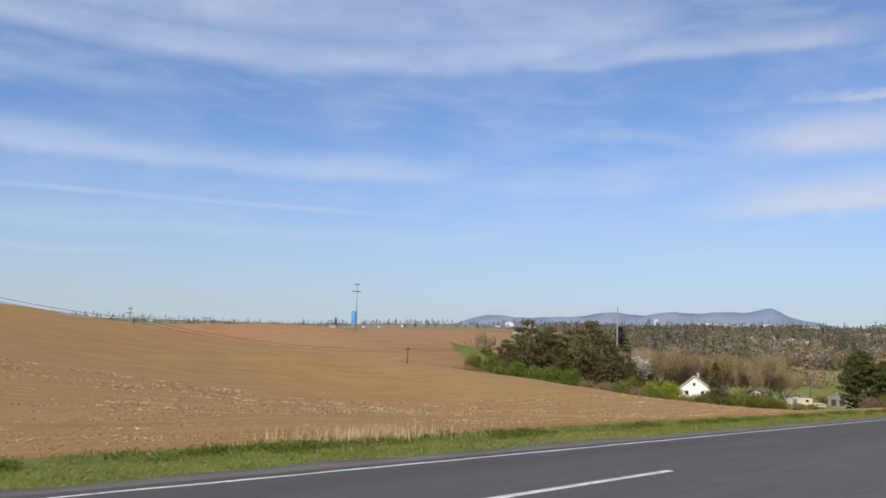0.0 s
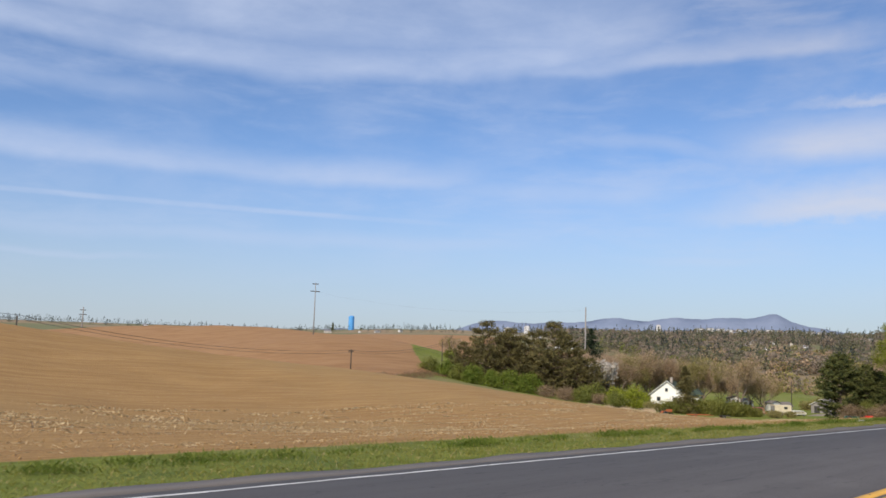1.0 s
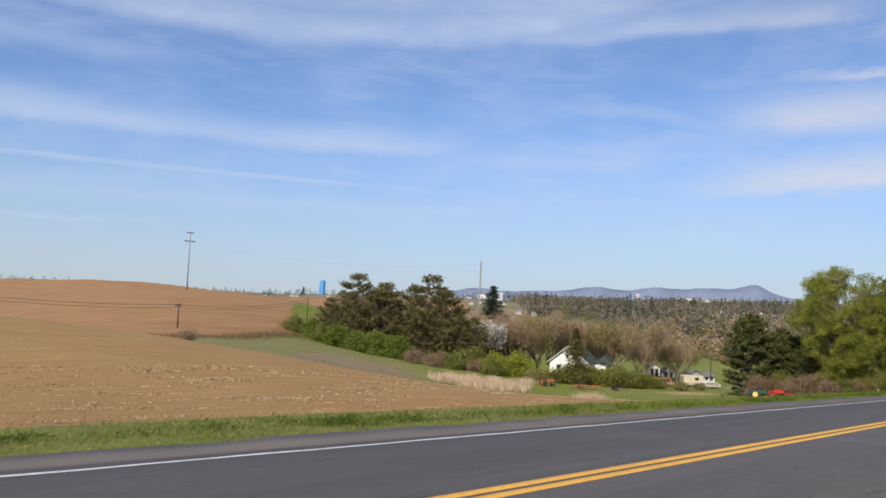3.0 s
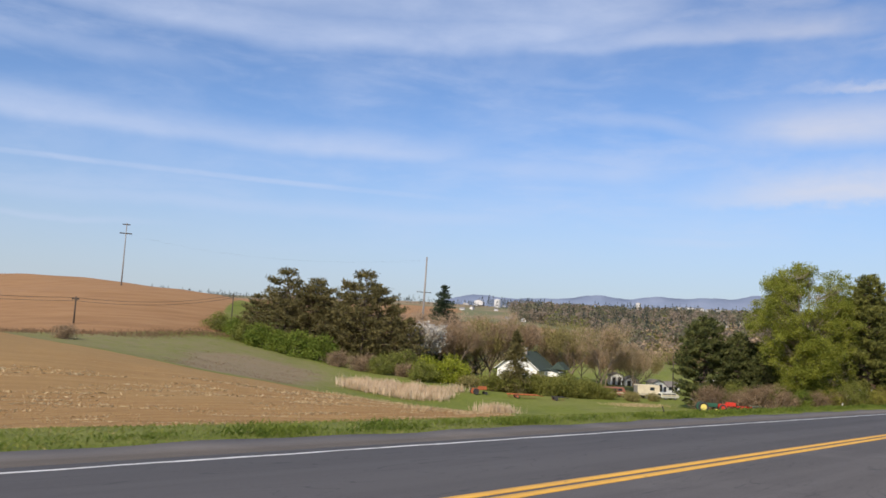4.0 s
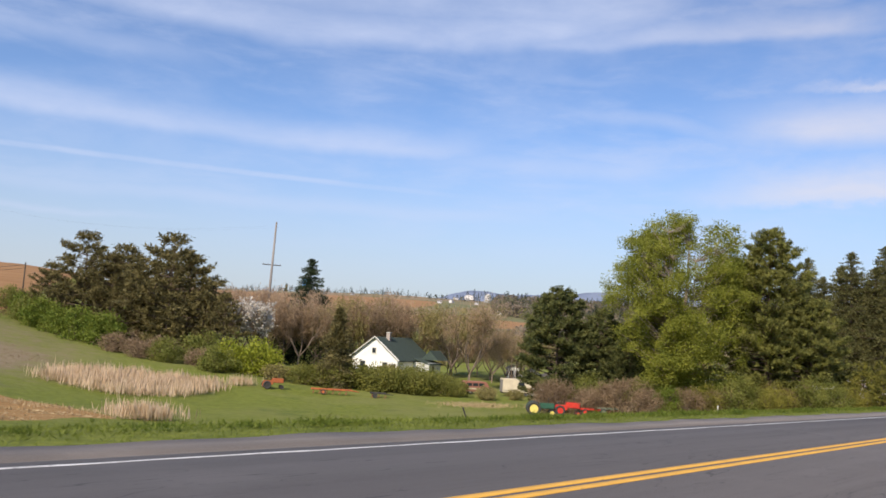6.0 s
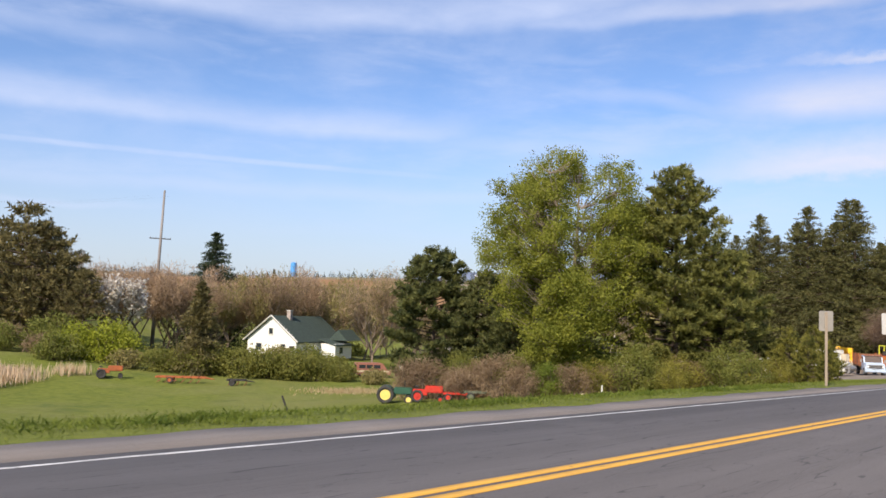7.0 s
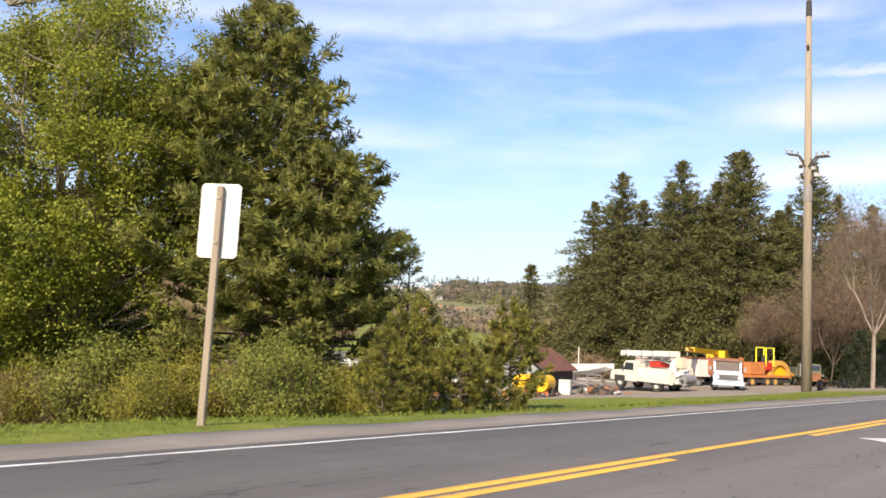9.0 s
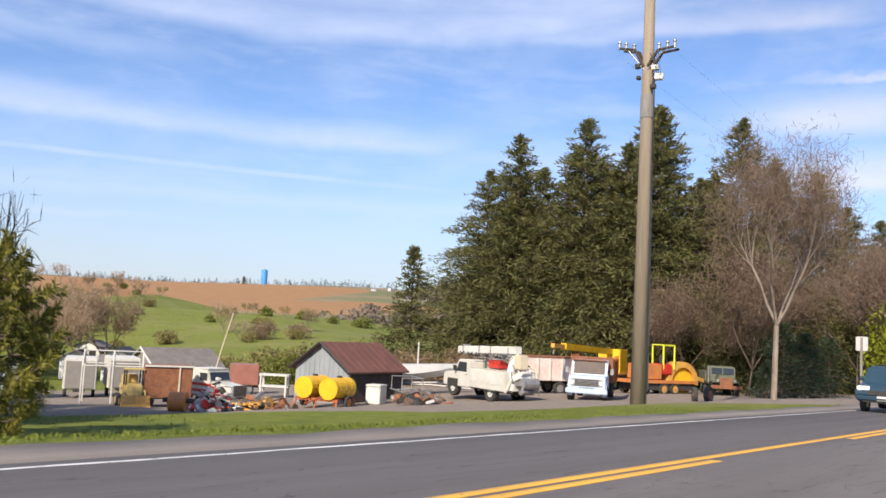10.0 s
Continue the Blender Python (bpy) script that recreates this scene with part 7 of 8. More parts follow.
def plain_building(name, x, y, turn, wide, long, wall_h, ridge, wall, roof_mat, label, doors=True):
    ob = thing(name, x, y, gz(x, y) - 0.15, turn, label, "building")
    bm = bmesh.new()
    prof = [(-wide / 2, 0), (wide / 2, 0), (wide / 2, wall_h), (0, ridge - 0.08), (-wide / 2, wall_h)]
    a, b = [bm.verts.new((-long / 2, p, z)) for p, z in prof], [bm.verts.new((long / 2, p, z)) for p, z in prof]
    bm.faces.new(a[::-1]), bm.faces.new(b)
    for i in range(5):
        bm.faces.new((a[i], a[(i + 1) % 5], b[(i + 1) % 5], b[i]))
    part("wall", bm, wall, ob)
    for side in (-1, 1):
        bm = bmesh.new()
        eave = wide / 2 + 0.3
        drop = (ridge - wall_h) * eave / (wide / 2)
        pts = [(-long / 2 - 0.3, 0, ridge), (long / 2 + 0.3, 0, ridge), (long / 2 + 0.3, side * eave, ridge - drop), (-long / 2 - 0.3, side * eave, ridge - drop)]
        top, low = [bm.verts.new(p) for p in pts], [bm.verts.new((p[0], p[1], p[2] - 0.12)) for p in pts]
        bm.faces.new(top), bm.faces.new(low[::-1])
        for i in range(4):
            bm.faces.new((top[i], low[i], low[(i + 1) % 4], top[(i + 1) % 4]))
        roof = part("roof", bm, roof_mat, ob)
        if name == "barn":
            part("bargeboard", tube(bmesh.new(), [(-long / 2 - 0.33, 0, ridge - 0.02), (-long / 2 - 0.33, side * eave, ridge - drop - 0.02)], 0.10, seg=4), WHITE_PAINT, roof, "white painted bargeboard")
    if doors:
        for y_off in (-wide * 0.22, wide * 0.22):
            panel(ob, "door", BLACK, 0.06, wide * 0.26, wall_h * 0.8, (-long / 2 - 0.02, y_off, 0))
        for x_off in (-long * 0.25, long * 0.2):
            panel(ob, "window", GLASS, 0.9, 0.06, 0.7, (x_off, -wide / 2 - 0.02, wall_h * 0.45))
    return ob


plain_building("barn", 282.8, 75.7, 352, 6.0, 7.0, 2.5, 4.1, GREY_POLE, GREY_ROOF, "long low outbuilding with a grey roof")
plain_building("outbuilding", 290.0, 106.0, 40, 3.2, 3.8, 2.6, 3.3, SIDING, GREY_ROOF, "small white outbuilding on the slope")
plain_building("outbuilding", 292.5, 103.0, 40, 3.4, 4.0, 1.8, 2.7, SIDING, GREY_ROOF, "small white outbuilding on the slope")


def box_trailer(x, y, turn, long, high, mat, label):
    ob = thing("box_trailer", x, y, gz(x, y), turn, label, "trailer", "trailers in the yard")
    body = part("box", box(bmesh.new(), long, 2.3, high, (0, 0, 0.7), bevel=0.05), mat, ob)
    panel(body, "door", GREY_SIGN, 0.04, 2.0, high * 0.86, (-long / 2 - 0.02, 0, 0.8))
    panel(body, "window", GLASS, long * 0.2, 0.04, high * 0.3, (long * 0.15, -1.16, 0.7 + high * 0.5))
    panel(body, "stripe", STEEL, long * 0.96, 0.03, 0.1, (0, -1.165, 0.95))
    panel(ob, "frame", BLACK, long + 0.9, 0.8, 0.2, (0.4, 0, 0.5))
    for side in (-1, 1):
        wheel(ob, -0.4, side * 1.0, 0.38, 0.38, 0.24)
    return ob


box_trailer(266.4, 63.2, 62, 4.2, 2.3, WHITE_PAINT, "white box trailer with dark doors")
box_trailer(269.2, 62.2, 66, 4.2, 2.3, WHITE_PAINT, "grey-white box trailer beside another")
box_trailer(263.0, 66.0, 70, 4.0, 1.8, PALE_BLUE, "pale blue box trailer in the yard")
box_trailer(276.0, 55.6, 145, 2.2, 1.6, MAROON, "rusty red box trailer by the barn")
plain_building("outbuilding", 279.5, 90.0, 60, 2.8, 3.2, 2.6, 3.2, SIDING, GREY_ROOF, "small white hut behind the yard")
plain_building("outbuilding", 283.5, 88.0, 330, 3.0, 3.4, 1.9, 2.9, SIDING, GREY_ROOF, "low white hut with a grey roof")
post = thing("leaning_pole", 279.0, 64.4, gz(279.0, 64.4), 0, "pale leaning timber pole in the yard", "pole")
part("post", tube(bmesh.new(), [(0, 0, -0.2), (0.55, -0.5, 3.4), (1.2, -1.1, 7.0)], 0.06, 0.045, 8), CREAM, post)

# The meadow's old machines and cars.


def farm_tractor(x, y, turn, paint, rim, label, name="tractor", big=0.68):
    ob = thing(name, x, y, gz(x, y), turn, label, "tractor", "old tractors on the meadow")
    part("bonnet", box(bmesh.new(), 1.6, 0.55, 0.62, (0.75, 0, 0.80), bevel=0.07), paint, ob)
    part("gearbox", box(bmesh.new(), 1.3, 0.5, 0.55, (-0.5, 0, 0.55), bevel=0.05), paint, ob)
    panel(ob, "grille", BLACK, 0.05, 0.44, 0.5, (1.56, 0, 0.85), bevel=0.01)
    part("exhaust", tube(bmesh.new(), [(0.9, 0.15, 1.4), (0.9, 0.15, 2.0)], 0.04), BLACK, ob)
    part("seat", box(bmesh.new(), 0.4, 0.45, 0.12, (-0.85, 0, 1.25), bevel=0.04), BLACK, ob)
    part("steering_wheel", cyl(bmesh.new(), 0.2, 0.03, (-0.35, 0, 1.5), (0, 35, 0), 14), BLACK, ob)
    part("steering_column", tube(bmesh.new(), [(0.0, 0, 1.3), (-0.35, 0, 1.5)], 0.025), BLACK, ob)
    for side in (-1, 1):
        wheel(ob, -0.75, side * 0.78, big, big, 0.36, rim, 0.55)
        wheel(ob, 1.3, side * 0.55, big * 0.5, big * 0.5, 0.18, rim, 0.6)
        part("fender", cyl(bmesh.new(), big * 0.9, 0.1, (-0.75, side * 0.52 + 0.05, big), (90, 0, 0), 18), paint, ob)
    return ob


YELLOW_RIM = material("yellow_wheel_paint", (0.78, 0.64, 0.16), (0.66, 0.52, 0.14), rough=0.5, scale=3.0)
farm_tractor(218.4, 52.0, 309, GREEN, YELLOW_RIM, "old green tractor with yellow wheels on the meadow", big=0.78)
farm_tractor(220.0, 49.7, 312, RED, RED, "old red tractor on the meadow", big=0.55)
farm_tractor(213.0, 91.8, 330, ORANGE_RUST, BLACK, "small orange tractor by dry reeds", big=0.55)


def implement(x, y, turn, long, mat, label, name="farm_implement"):
    ob = thing(name, x, y, gz(x, y), turn, label, "farm implement")
    for side in (-0.5, 0.5):
        part("beam", box(bmesh.new(), long, 0.14, 0.18, (0, side, 0.55), bevel=0.02), mat, ob)
    for k in range(max(3, int(long / 0.9))):
        u = -long / 2 + 0.3 + k * 0.9
        part("crossbar", box(bmesh.new(), 0.12, 1.6, 0.12, (u, 0, 0.62), bevel=0.01), mat, ob)
        part("tine", tube(bmesh.new(), [(u, -0.6, 0.6), (u + 0.15, -0.65, 0.3), (u - 0.1, -0.65, 0.02)], 0.04), RUST, ob)
        part("tine", tube(bmesh.new(), [(u, 0.6, 0.6), (u + 0.15, 0.65, 0.3), (u - 0.1, 0.65, 0.02)], 0.04), RUST, ob)
    part("hitch", tube(bmesh.new(), [(long / 2, 0.5, 0.6), (long / 2 + 1.0, 0, 0.45), (long / 2, -0.5, 0.6)], 0.05), mat, ob)
    for side in (-0.9, 0.9):
        wheel(ob, -long * 0.2, side, 0.34, 0.34, 0.2, mat)


implement(219.0, 86.4, 318, 5.6, ORANGE_RUST, "long rusty orange harrow on the meadow")
implement(223.4, 81.8, 318, 2.2, BLACK, "small dark harrow on the meadow")
implement(222.8, 46.4, 312, 1.9, OLIVE, "small grey-green cultivator beside a red tractor")
implement(221.5, 48.0, 312, 1.5, RED, "small red mower behind a tractor")
for x, y, s in ((226.6, 35.4, 0.9), (224.8, 36.6, 0.7)):
    board = thing("board", x, y, gz(x, y), 40, "pale board lying in the grass", "board", "boards in the grass")
    part("plank", box(bmesh.new(), 1.3 * s, 0.35, 0.14, (0, 0, 0.05), (4, 3, 0), 0.01), CREAM, board)
stake = thing("marker_post", 223.5, 34.0, gz(223.5, 34), 0, "short white marker post in the grass", "post")
part("post", cyl(bmesh.new(), 0.06, 0.95, (0, 0, -0.1), seg=10), WHITE_PAINT, stake)
stake = thing("fence_post", 207.6, 54.0, gz(207.6, 54), 0, "short dark leaning post in the meadow", "post")
part("post", tube(bmesh.new(), [(0.25, -0.2, -0.1), (0, 0, 0.6), (-0.2, 0.15, 1.25)], 0.09, 0.08, 8), BLACK, stake)
hive = thing("marker_box", 207.4, 141.5, gz(207.4, 141.5), 0, "small white box at the hedge's foot", "box")
part("box", box(bmesh.new(), 0.5, 0.5, 0.6, (0, 0, 0), bevel=0.03), WHITE_PAINT, hive)


def van(x, y, turn, label, paint, long=4.8, high=2.0):
    ob = thing("van", x, y, gz(x, y), turn, label, "van")
    h = high
    body = part("body", prism(bmesh.new(), [(-long / 2, 0.4), (long / 2, 0.4), (long / 2 + 0.05, 0.9), (long / 2 - 0.5, 1.1), (long / 2 - 1.1, h - 0.05), (long / 2 - 1.3, h), (-long / 2 + 0.1, h), (-long / 2, h - 0.15)], -0.95, 0.95, 0.06), paint, ob)
    for side in (-1, 1):
        for k in range(3):
            panel(body, "side_window", GLASS, 0.9, 0.02, 0.48, (-long / 2 + 0.75 + 1.05 * k, side * 0.955, h - 0.72))
        panel(body, "stripe", CREAM, long * 0.94, 0.02, 0.22, (-0.1, side * 0.957, 0.78))
        for wx in (long / 2 - 0.9, -long / 2 + 1.0):
            wheel(ob, wx, side * 0.82, 0.34, 0.34, 0.22)
    panel(body, "rear_window", GLASS, 0.02, 1.4, 0.5, (-long / 2 - 0.01, 0, h - 0.75))
    panel(ob, "bumper", CHROME, 0.14, 1.8, 0.18, (-long / 2 - 0.06, 0, 0.42))


van(246.6, 82.6, 330, "old maroon and cream passenger van", MAROON)
camper = box_trailer(250.2, 77.6, 318, 4.6, 2.1, CREAM, "cream camper trailer with dark windows")
van(252.6, 74.2, 330, "small white hatchback car behind the brush", WHITE_CAR, 4.2, 1.45)
for x, y in ((254.5, 79.0), (257.0, 82.5), (259.5, 77.5)):
    junk = thing("crate", x, y, gz(x, y), 25, "pale crate among brush behind the cars", "crate", "crates")
    part("box", box(bmesh.new(), 1.4, 1.2, 1.1, bevel=0.04), WHITE_PAINT, junk)

# ---- grass, reeds and stubble ----


def stuff(name, mesh, mat, label, category):
    return tagged(ob_of(name, mesh, None, mat), label, category, kind="stuff")


def blades(name, x, y, long, wide, mat, label, category, rng, lean=0.45, lift=0.4, base=None):
    z = ground_z(x, y) if base is None else base
    ways = np.stack([rng.normal(0, lean, len(x)), rng.normal(0, lean, len(x)), np.ones(len(x))], -1)
    centres = np.stack([x, y, z], -1) + unit(ways) * np.reshape(long, (-1, 1)) * lift
    return stuff(name, leaf_mesh(name, centres, ways, long, wide, rng), mat, label, category)


rng = np.random.default_rng(77)
n = 120000
x = rng.uniform(-12, 300, n)
low = 9.55 + 0.65 * smooth(x, 25, 100)
y = low + (14.2 + 1.0 * smooth(x, 60, 100) - low) * rng.beta(1.1, 1.5, n) + 0.2 * np.sin(x * 0.9)
y = np.where(x > 112, y + rng.uniform(0, 1, n) ** 2 * np.clip((x - 112) * 0.05, 0, 4.0) * (1 - smooth(x, 232, 244)), y)
keep = ((x < 222) | (x > 235) | (y < 11.2)) & ((x < 262) | ((x < 276) & (y < 12.6 - (x - 262) * 0.12)))
x, y = x[keep], y[keep]
clump = 0.5 + 0.5 * np.sin(x * 0.61 + 1.3 * np.sin(x * 0.23)) * np.sin(y * 2.1 + x * 0.37)
tall = (0.055 + 0.06 * clump**2) * np.where(x > 196, 0.6, 1.0)
early = x < 92 + rng.normal(0, 9, len(x))
blades("grass", x[early], y[early], tall[early] * 1.15, 0.014, PALE_GRASS, "yellowish green grass along the roadside", "grass", rng, 0.9)
blades("grass", x[~early], y[~early], tall[~early], 0.014, GRASS_BLADE, "short green grass along the roadside", "grass", rng, 0.9)
mounds = 560
mx = -6 + 205 * rng.uniform(0, 1, mounds) ** 1.25
mx = mx + 0.8 * np.sin(mx * 0.9)
my = 12.15 - 0.75 * smooth(mx, 52, 108) + 0.7 * smooth(mx, 116, 140) + rng.normal(0, 0.24, mounds)
across, high = rng.uniform(0.18, 0.50, mounds), rng.uniform(0.05, 0.20, mounds)
each = 90
ball_ways = unit(rng.normal(0, 1, (mounds * each, 3))) * rng.uniform(0.45, 1, (mounds * each, 1))
x = np.repeat(mx, each) + ball_ways[:, 0] * np.repeat(across, each) * 1.9
y = np.repeat(my, each) + ball_ways[:, 1] * np.repeat(across, each)
z = ground_z(x, y) + np.abs(ball_ways[:, 2]) * np.repeat(high, each)
blades("grass", x, y, np.repeat(0.07 + 0.25 * high, each) * rng.uniform(0.7, 1.2, len(x)), 0.018, DEEP_GRASS, "dark lush clumps of weeds along the roadside", "grass", rng, 0.7, base=z)
n = 30000
x, y = rng.uniform(118, 252, n), 12 + 55 * rng.uniform(0, 1, n) ** 1.6
keep = inside(x, y, FIELD) < -0.3
x, y = x[keep], y[keep]
patch = 0.5 + 0.5 * np.sin(x * 0.33 + np.sin(y * 0.4)) * np.sin(y * 0.27)
blades("grass", x, y, 0.07 + 0.11 * patch, 0.035, GRASS_BLADE, "rough green meadow grass", "grass", rng, 0.6)

n = 60000
x, y = rng.uniform(-15, 178, n), 12.6 + 60 * rng.uniform(0, 1, n) ** 1.3
row = np.sin(y * 2.4 + 0.35 * np.sin(x * 0.11) + 0.05 * x)
keep = (inside(x, y, FIELD) > 0.2) & (row + rng.normal(0, 0.6, n) > 0.55)
x, y = x[keep], y[keep]
ways = np.stack([rng.normal(0, 1, len(x)), rng.normal(0, 0.6, len(x)), rng.normal(0, 0.35, len(x))], -1)
centres = np.stack([x, y, ground_z(x, y) + 0.05], -1)
stuff("stubble", leaf_mesh("stubble", centres, ways, 0.11, 0.022, rng), STRAW, "pale straw stubble strewn over tilled soil", "stubble")
n = 820
sx, sy = rng.uniform(-10, 172, n), 15 + 48 * rng.uniform(0, 1, n)
keep = inside(sx, sy, FIELD) > 0.5
sx, sy = sx[keep], sy[keep]
each = 34
x = np.repeat(sx, each) + rng.normal(0, 1, len(sx) * each) * np.repeat(0.5 + 0.02 * (sy - 14), each)
y = np.repeat(sy, each) + rng.normal(0, 0.12, len(sx) * each)
ways = np.stack([rng.normal(0, 1, len(x)), rng.normal(0, 0.5, len(x)), np.abs(rng.normal(0.3, 0.4, len(x)))], -1)
stuff("stubble", leaf_mesh("stubble", np.stack([x, y, ground_z(x, y) + 0.04], -1), ways, 0.10 + 0.005 * (y - 14), 0.018 + 0.0016 * (y - 14), rng), STRAW, "small heaps of pale straw in rows", "stubble")


def clod_mesh(rng, n):
    x, y = rng.uniform(-12, 176, n), 12.8 + 50 * rng.uniform(0, 1, n) ** 1.8
    keep = inside(x, y, FIELD) > 0.2
    x, y = x[keep], y[keep]
    r = rng.uniform(0.015, 0.048, len(x))
    base = np.array([(1, 0, 0), (-1, 0, 0), (0, 1, 0), (0, -1, 0), (0, 0, 0.9), (0, 0, -0.7)], float)
    verts = np.stack([x, y, ground_z(x, y) + 0.02], -1)[:, None] + base[None] * r[:, None, None] * rng.uniform(0.6, 1.3, (len(x), 6, 1))
    tri = np.array([(0, 2, 4), (2, 1, 4), (1, 3, 4), (3, 0, 4), (2, 0, 5), (1, 2, 5), (3, 1, 5), (0, 3, 5)])
    return quick_mesh("clods", verts.reshape(-1, 3), ((np.arange(len(x)) * 6)[:, None, None] + tri[None]).reshape(-1, 3))


SOIL_CLOD = material("dry_soil_clods", (0.37, 0.225, 0.090), (0.27, 0.16, 0.065), rough=1.0, scale=3.0)
stuff("clods", clod_mesh(rng, 12000), SOIL_CLOD, "dry crumbled clods on the tilled field", "soil")

reed_zone = [(182.0, 94.0), (186.5, 84.5), (193.0, 84.0), (205.5, 91.5), (204.0, 96.0), (196.0, 101.0), (187.0, 100.0)]
x, y = rng.uniform(180, 208, 16000), rng.uniform(82, 103, 16000)
keep = inside(x, y, reed_zone) + rng.normal(0, 0.7, len(x)) > 0
x, y = x[keep], y[keep]
tall = (1.35 + 0.35 * np.sin(x * 0.9) * np.sin(y * 1.1)) * rng.uniform(0.7, 1.15, len(x))
blades("reeds", x, y, tall, 0.085, REED, "stand of dry pale reeds in the wet meadow", "reeds", rng, 0.10, 0.5)
x, y = rng.normal(175.4, 1.3, 900), rng.normal(60.4, 1.0, 900)
blades("reeds", x, y, rng.uniform(0.8, 1.6, 900), 0.075, REED, "small clump of dry reeds at the field's tip", "reeds", rng, 0.18, 0.5)
x, y = rng.normal(210.0, 1.2, 260), rng.normal(94.5, 0.6, 260)
blades("reeds", x, y, rng.uniform(0.9, 1.6, 260), 0.07, REED, "few dry reeds beside an orange tractor", "reeds", rng, 0.12, 0.5)
u = rng.uniform(0.45, 1, 900)
x, y = 150 + 26 * u + rng.normal(0, 1.1, 900), 78 - 16 * u**2 + rng.normal(0, 1.2, 900)
blades("dry_grass", x, y, rng.uniform(0.2, 0.5, 900), 0.05, STRAW, "dry pale grass along the field's edge", "grass", rng, 0.3, 0.45)
x, y = rng.normal(13.2, 1.3, 700), rng.normal(13.0, 0.3, 700)
blades("dry_grass", x, y, rng.uniform(0.18, 0.42, 700), 0.02, STRAW, "dry pale stalks at the field's edge", "grass", rng, 0.12, 0.45)
x, y = rng.normal(228.6, 2.2, 1800), rng.normal(68.5, 2.4, 1800)
blades("dry_grass", x, y, rng.uniform(0.2, 0.5, 1800), 0.05, STRAW, "patch of dry grass on the meadow", "grass", rng, 0.4, 0.45)
x, y = rng.uniform(148, 198, 12000), rng.uniform(82, 132, 12000)
keep = inside(x, y, DRY) + rng.normal(0, 1.5, len(x)) > 0
keep &= np.sin(x * 0.42 + 0.55 * y + np.sin(y * 0.31)) + rng.normal(0, 0.5, len(x)) > -0.2
blades("dry_grass", x[keep], y[keep], rng.uniform(0.10, 0.30, keep.sum()), 0.055, DARK_WEED, "dry brown grass in the hollow between fields", "grass", rng, 0.6, 0.4)
u = rng.uniform(0, 1, 7000)
x, y = 112 + 94 * u + rng.normal(0, 1.0, 7000), 151.5 - 10.0 * np.sin(np.clip(u, 0, 1) * 1.9) + 14 * smooth(u, 0.6, 1.0) + rng.normal(0, 2.0, 7000)
blades("dry_weeds", x, y, rng.uniform(0.25, 0.7, 7000), 0.08, DARK_WEED, "dark red-brown weeds along the far field's foot", "weeds", rng, 0.35, 0.45)
tuft_x, tuft_y = rng.normal(68.8, 0.07, 40), rng.normal(11.9, 0.06, 40)
blades("dry_grass", tuft_x, tuft_y, rng.uniform(0.08, 0.16, 40), 0.03, BLOSSOM, "small pale tuft at the roadside", "grass", rng, 0.5, 0.5)

# ---- the far valley: woods, houses and towers ----


def far_woods(name, seed, count, low, high, mat, label, tall, wide, leaves, pointed, left=8, right=75):
    """Many small far trees as one sheet of leaves."""
    r = np.random.default_rng(seed)
    az, dist = np.radians(r.uniform(left, right, count)), low * (high / low) ** r.uniform(0, 1, count)
    x, y = 120 + dist * np.cos(az), dist * np.sin(az)
    thick = np.sin(x / 61 + 1.7 * np.sin(y / 83)) * np.sin(y / 71 + np.sin(x / 47)) + 0.25 * r.normal(size=count)
    keep = thick > 0.0
    keep &= ~((inside(x, y, FAR_FIELD) > -4) | (inside(x, y, FAR_GLADE) > 0) | (np.hypot(x - 160, y - 60) < 300))
    x, y = x[keep], y[keep]
    size = r.uniform(0.6, 1.15, len(x)) * (0.75 + np.hypot(x, y) / 3000)
    z = ground_z(x, y)
    u = r.uniform(0, 1, (len(x), leaves))
    a = r.uniform(0, 2 * np.pi, (len(x), leaves))
    reach = np.where(pointed, 1 - u, np.sqrt(np.clip(1 - (2 * u - 0.9) ** 2 / 1.25, 0, 1))) * r.uniform(0.3, 1, u.shape) ** 0.5 * wide / 2
    px = x[:, None] + reach * np.cos(a) * size[:, None]
    py = y[:, None] + reach * np.sin(a) * size[:, None]
    pz = z[:, None] + (0.08 + 0.92 * u) * tall * size[:, None]
    centres = np.stack([px, py, pz], -1).reshape(-1, 3)
    long = np.repeat(size, leaves) * wide * 0.15
    ways = r.normal(0, 1, centres.shape) * [1, 1, 0.8]
    stuff(name, leaf_mesh(name, centres, ways, long, long * 0.7, r), mat, label, "woods")


far_woods("far_woods", 1, 1700, 400, 2600, HAZY_LEAF, "far olive green woods in the valley, paled by painted haze", 11.5, 13.0, 84, False, 8, 36)
far_woods("far_woods", 2, 1700, 380, 2200, HAZY_BARE, "far leafless brown woods in the valley, paled by painted haze", 11.0, 13.5, 84, False, 8, 36)
far_woods("far_woods", 3, 1100, 600, 2900, HAZY_CONIFER, "far dark conifers about the town, paled by painted haze", 15.0, 8.0, 60, True, 8, 38)
far_woods("far_woods", 4, 500, 420, 900, SHRUB_LEAF, "far fresh green trees in the valley", 8.5, 8.5, 60, False, 8, 34)
far_woods("far_woods", 6, 420, 330, 760, OLIVE_LEAF, "budding olive trees in the valley", 10.0, 9.5, 110, False, 8, 28)
far_woods("far_woods", 7, 420, 330, 760, TWIG, "leafless tan trees in the valley", 10.5, 9.5, 110, False, 8, 28)
far_woods("far_woods", 5, 1300, 1500, 2300, HAZY_CONIFER, "dark trees along the skyline, paled by painted haze", 9.0, 7.5, 34, True, 38, 75)


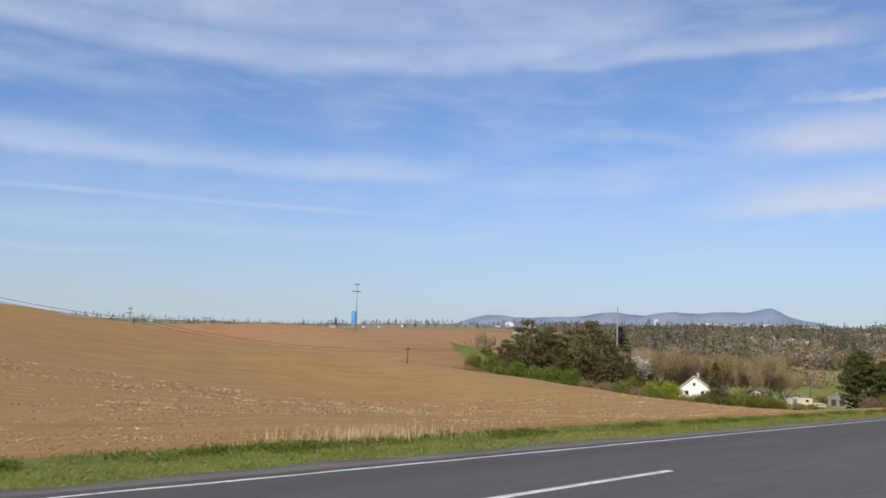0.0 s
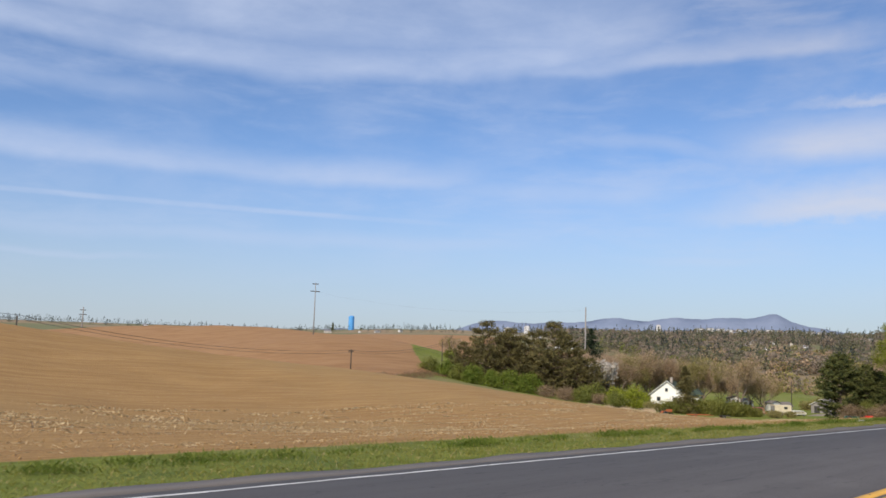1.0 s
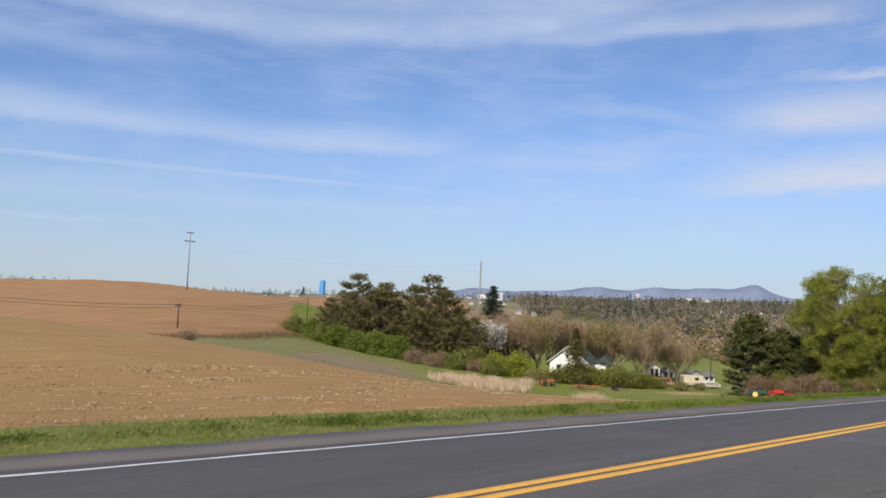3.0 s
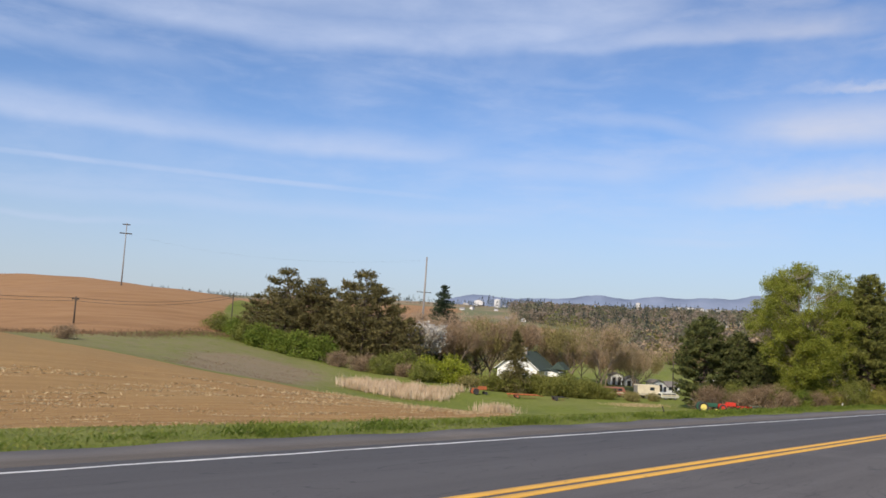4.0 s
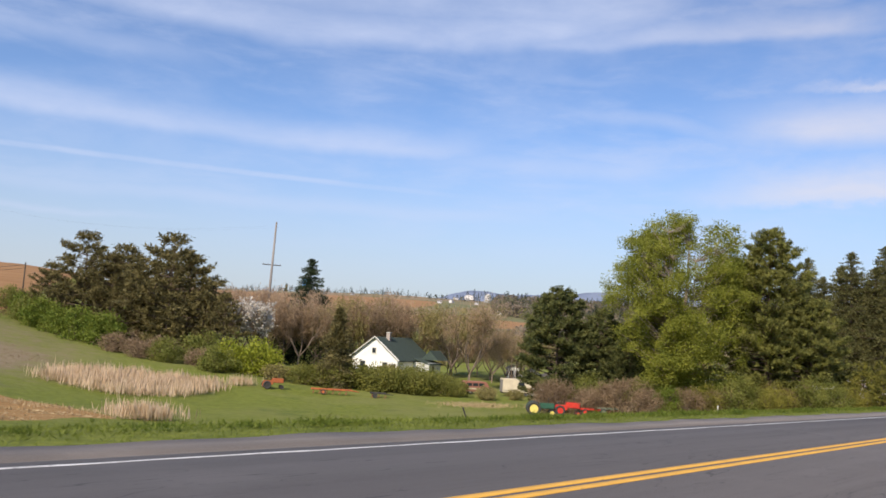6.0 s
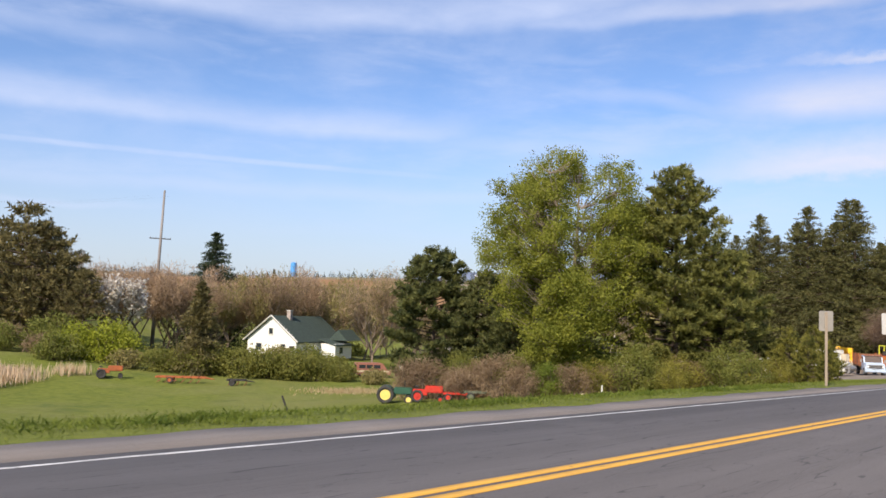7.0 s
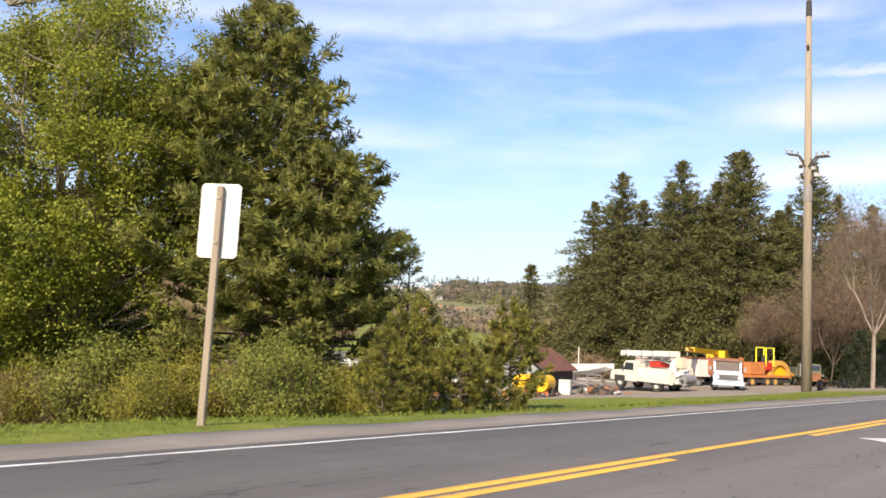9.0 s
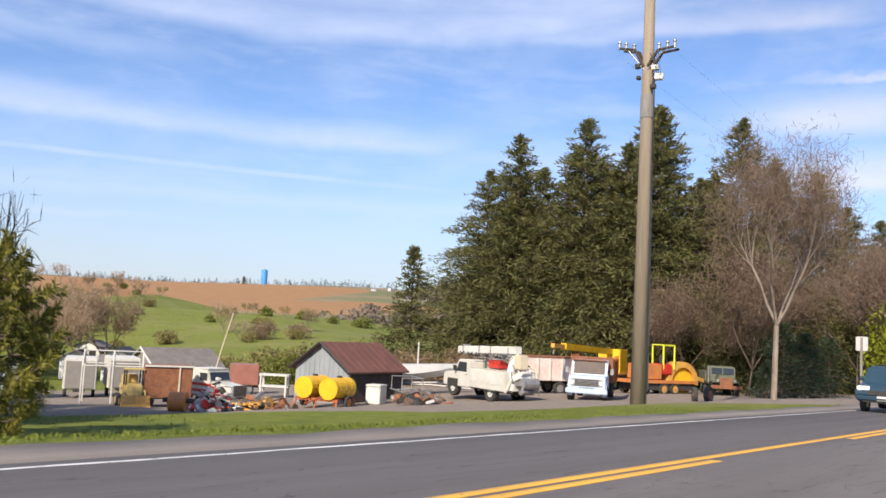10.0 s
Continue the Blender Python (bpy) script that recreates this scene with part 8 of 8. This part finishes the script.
def town_house(wide, long, wall_h, ridge, wall, roof):
    ob = thing("town_house", 0, 0, 0, 0, "pale house among trees in the far town", "house", "houses of the town")
    bm = bmesh.new()
    prof = [(-wide / 2, -1), (wide / 2, -1), (wide / 2, wall_h), (0, ridge), (-wide / 2, wall_h)]
    a, b = [bm.verts.new((-long / 2, p, z)) for p, z in prof], [bm.verts.new((long / 2, p, z)) for p, z in prof]
    bm.faces.new(a[::-1]), bm.faces.new(b)
    for i in range(5):
        bm.faces.new((a[i], a[(i + 1) % 5], b[(i + 1) % 5], b[i]))
    part("wall", bm, wall, ob)
    for side in (-1, 1):
        bm = bmesh.new()
        pts = [(-long / 2 - 0.4, 0, ridge + 0.25), (long / 2 + 0.4, 0, ridge + 0.25), (long / 2 + 0.4, side * (wide / 2 + 0.5), wall_h), (-long / 2 - 0.4, side * (wide / 2 + 0.5), wall_h)]
        top, low = [bm.verts.new(p) for p in pts], [bm.verts.new((p[0], p[1], p[2] - 0.2)) for p in pts]
        bm.faces.new(top), bm.faces.new(low[::-1])
        for i in range(4):
            bm.faces.new((top[i], low[i], low[(i + 1) % 4], top[(i + 1) % 4]))
        part("roof", bm, roof, ob)
    for k in (-0.28, 0.22):
        panel(ob, "window", GLASS, 1.6, 0.1, 1.5, (long * k, -wide / 2 - 0.02, wall_h * 0.35))
    panel(ob, "window", GLASS, 0.1, 1.8, 1.5, (-long / 2 - 0.02, 0, wall_h * 0.4))
    return ob


houses = [town_house(9, 13, 5.0, 8.0, TOWN_WHITE, TOWN_ROOF), town_house(8, 11, 3.6, 6.2, TOWN_WHITE, TOWN_ROOF), town_house(9, 14, 4.2, 7.0, TOWN_TAN, TOWN_ROOF)]
used = set()


def set_house(source, x, y, turn, size=1.0):
    m = Matrix.Translation((x, y, gz(x, y))) @ Matrix.Rotation(radians(turn), 4, "Z") @ Matrix.Diagonal((size, size, size, 1))
    if source.name in used:
        return copy_thing(source, m)
    used.add(source.name)
    source.matrix_world = m
    return source


r = random.Random(12)
for i in range(130):
    az, dist = radians(r.uniform(11, 40)), r.uniform(750, 2300)
    set_house(houses[i % 3], 120 + dist * math.cos(az), dist * math.sin(az), r.choice((200, 215, 290, 305)) + r.uniform(-8, 8), r.uniform(0.55, 0.85))
for i in range(11):
    az, dist = radians(r.uniform(42, 66)), r.uniform(1350, 1900)
    set_house(houses[i % 3], 120 + dist * math.cos(az), dist * math.sin(az), r.uniform(0, 360), r.uniform(0.9, 1.2))


def flats(x, y, turn, long, high):
    ob = thing("apartment_building", x, y, gz(x, y), turn, "long white apartment building on the far ridge", "apartment building", "apartments on the ridge")
    panel(ob, "wall", TOWN_WHITE, 14, long, high, (0, 0, -1))
    panel(ob, "roof", TOWN_ROOF, 15, long + 1.5, 1.4, (0, 0, high - 1))
    for k in range(int(long / 6)):
        for level in range(2):
            panel(ob, "window", GLASS, 0.2, 2.2, 1.8, (-7.05, -long / 2 + 3 + 6 * k, 1.5 + 4 * level))


for i in range(13):
    az, dist = radians(24.4 - 0.62 * i), 2650 + 70 * math.sin(i * 1.7)
    flats(120 + dist * math.cos(az), dist * math.sin(az), math.degrees(az) + r.uniform(-12, 12), r.uniform(16, 26), r.uniform(9, 12))


def tower(name, x, y, top, radius, mat, cap, label):
    base = gz(x, y)
    ob = thing(name, x, y, base, 0, label, "tower")
    shaft = part("shaft", cyl(bmesh.new(), radius, top - base + 3, (0, 0, -3), seg=28), mat, ob, smooth=False)
    part("roof", cyl(bmesh.new(), radius * 1.03, radius * 0.35, (0, 0, top - base), seg=28, top=radius * 0.3), cap, ob)
    for k in range(1, 5):
        part("ring", cyl(bmesh.new(), radius * 1.015, 0.5, (0, 0, (top - base) * k / 5), seg=28), mat, shaft)
    return ob


tower("water_tower", 1290.0, 1345.0, 93.5, 6.2, BLUE_TANK, BLUE_TANK, "tall bright blue standpipe water tower")
tower("water_tower", 2686.0, 1310.0, 145.0, 8.0, TOWN_WHITE, TOWN_TAN, "pale round water tower above the town")
tower("grain_silo", 1478.6, 1012.9, 79.0, 6.5, TOWN_WHITE, TOWN_WHITE, "white grain silo on the ridge")
plain_building("warehouse", 1500.0, 1075.0, 30, 18, 34, 8, 11, TOWN_WHITE, TOWN_ROOF, "long white warehouse beside a silo", False)
far_spruce = spruce_tree("spruce_tree", 17.0, 8.0, 98, SPRUCE_LEAF, "pointed tree beside the blue tower", needles=3, step=1.4, size=1.4)
for i, (px, py) in enumerate([(1262, 1372), (1270, 1384), (1252, 1362), (1280, 1392)]):
    plant(far_spruce, px, py, 50 * i, 0.95, "pointed tree beside the blue tower", "trees by the blue tower")
pole(272.0, 82.0, gz(272, 82), 9.0, 0.14, 0.1, DARK_WOOD, [], "thin dark pole behind the yard", group="meadow posts")
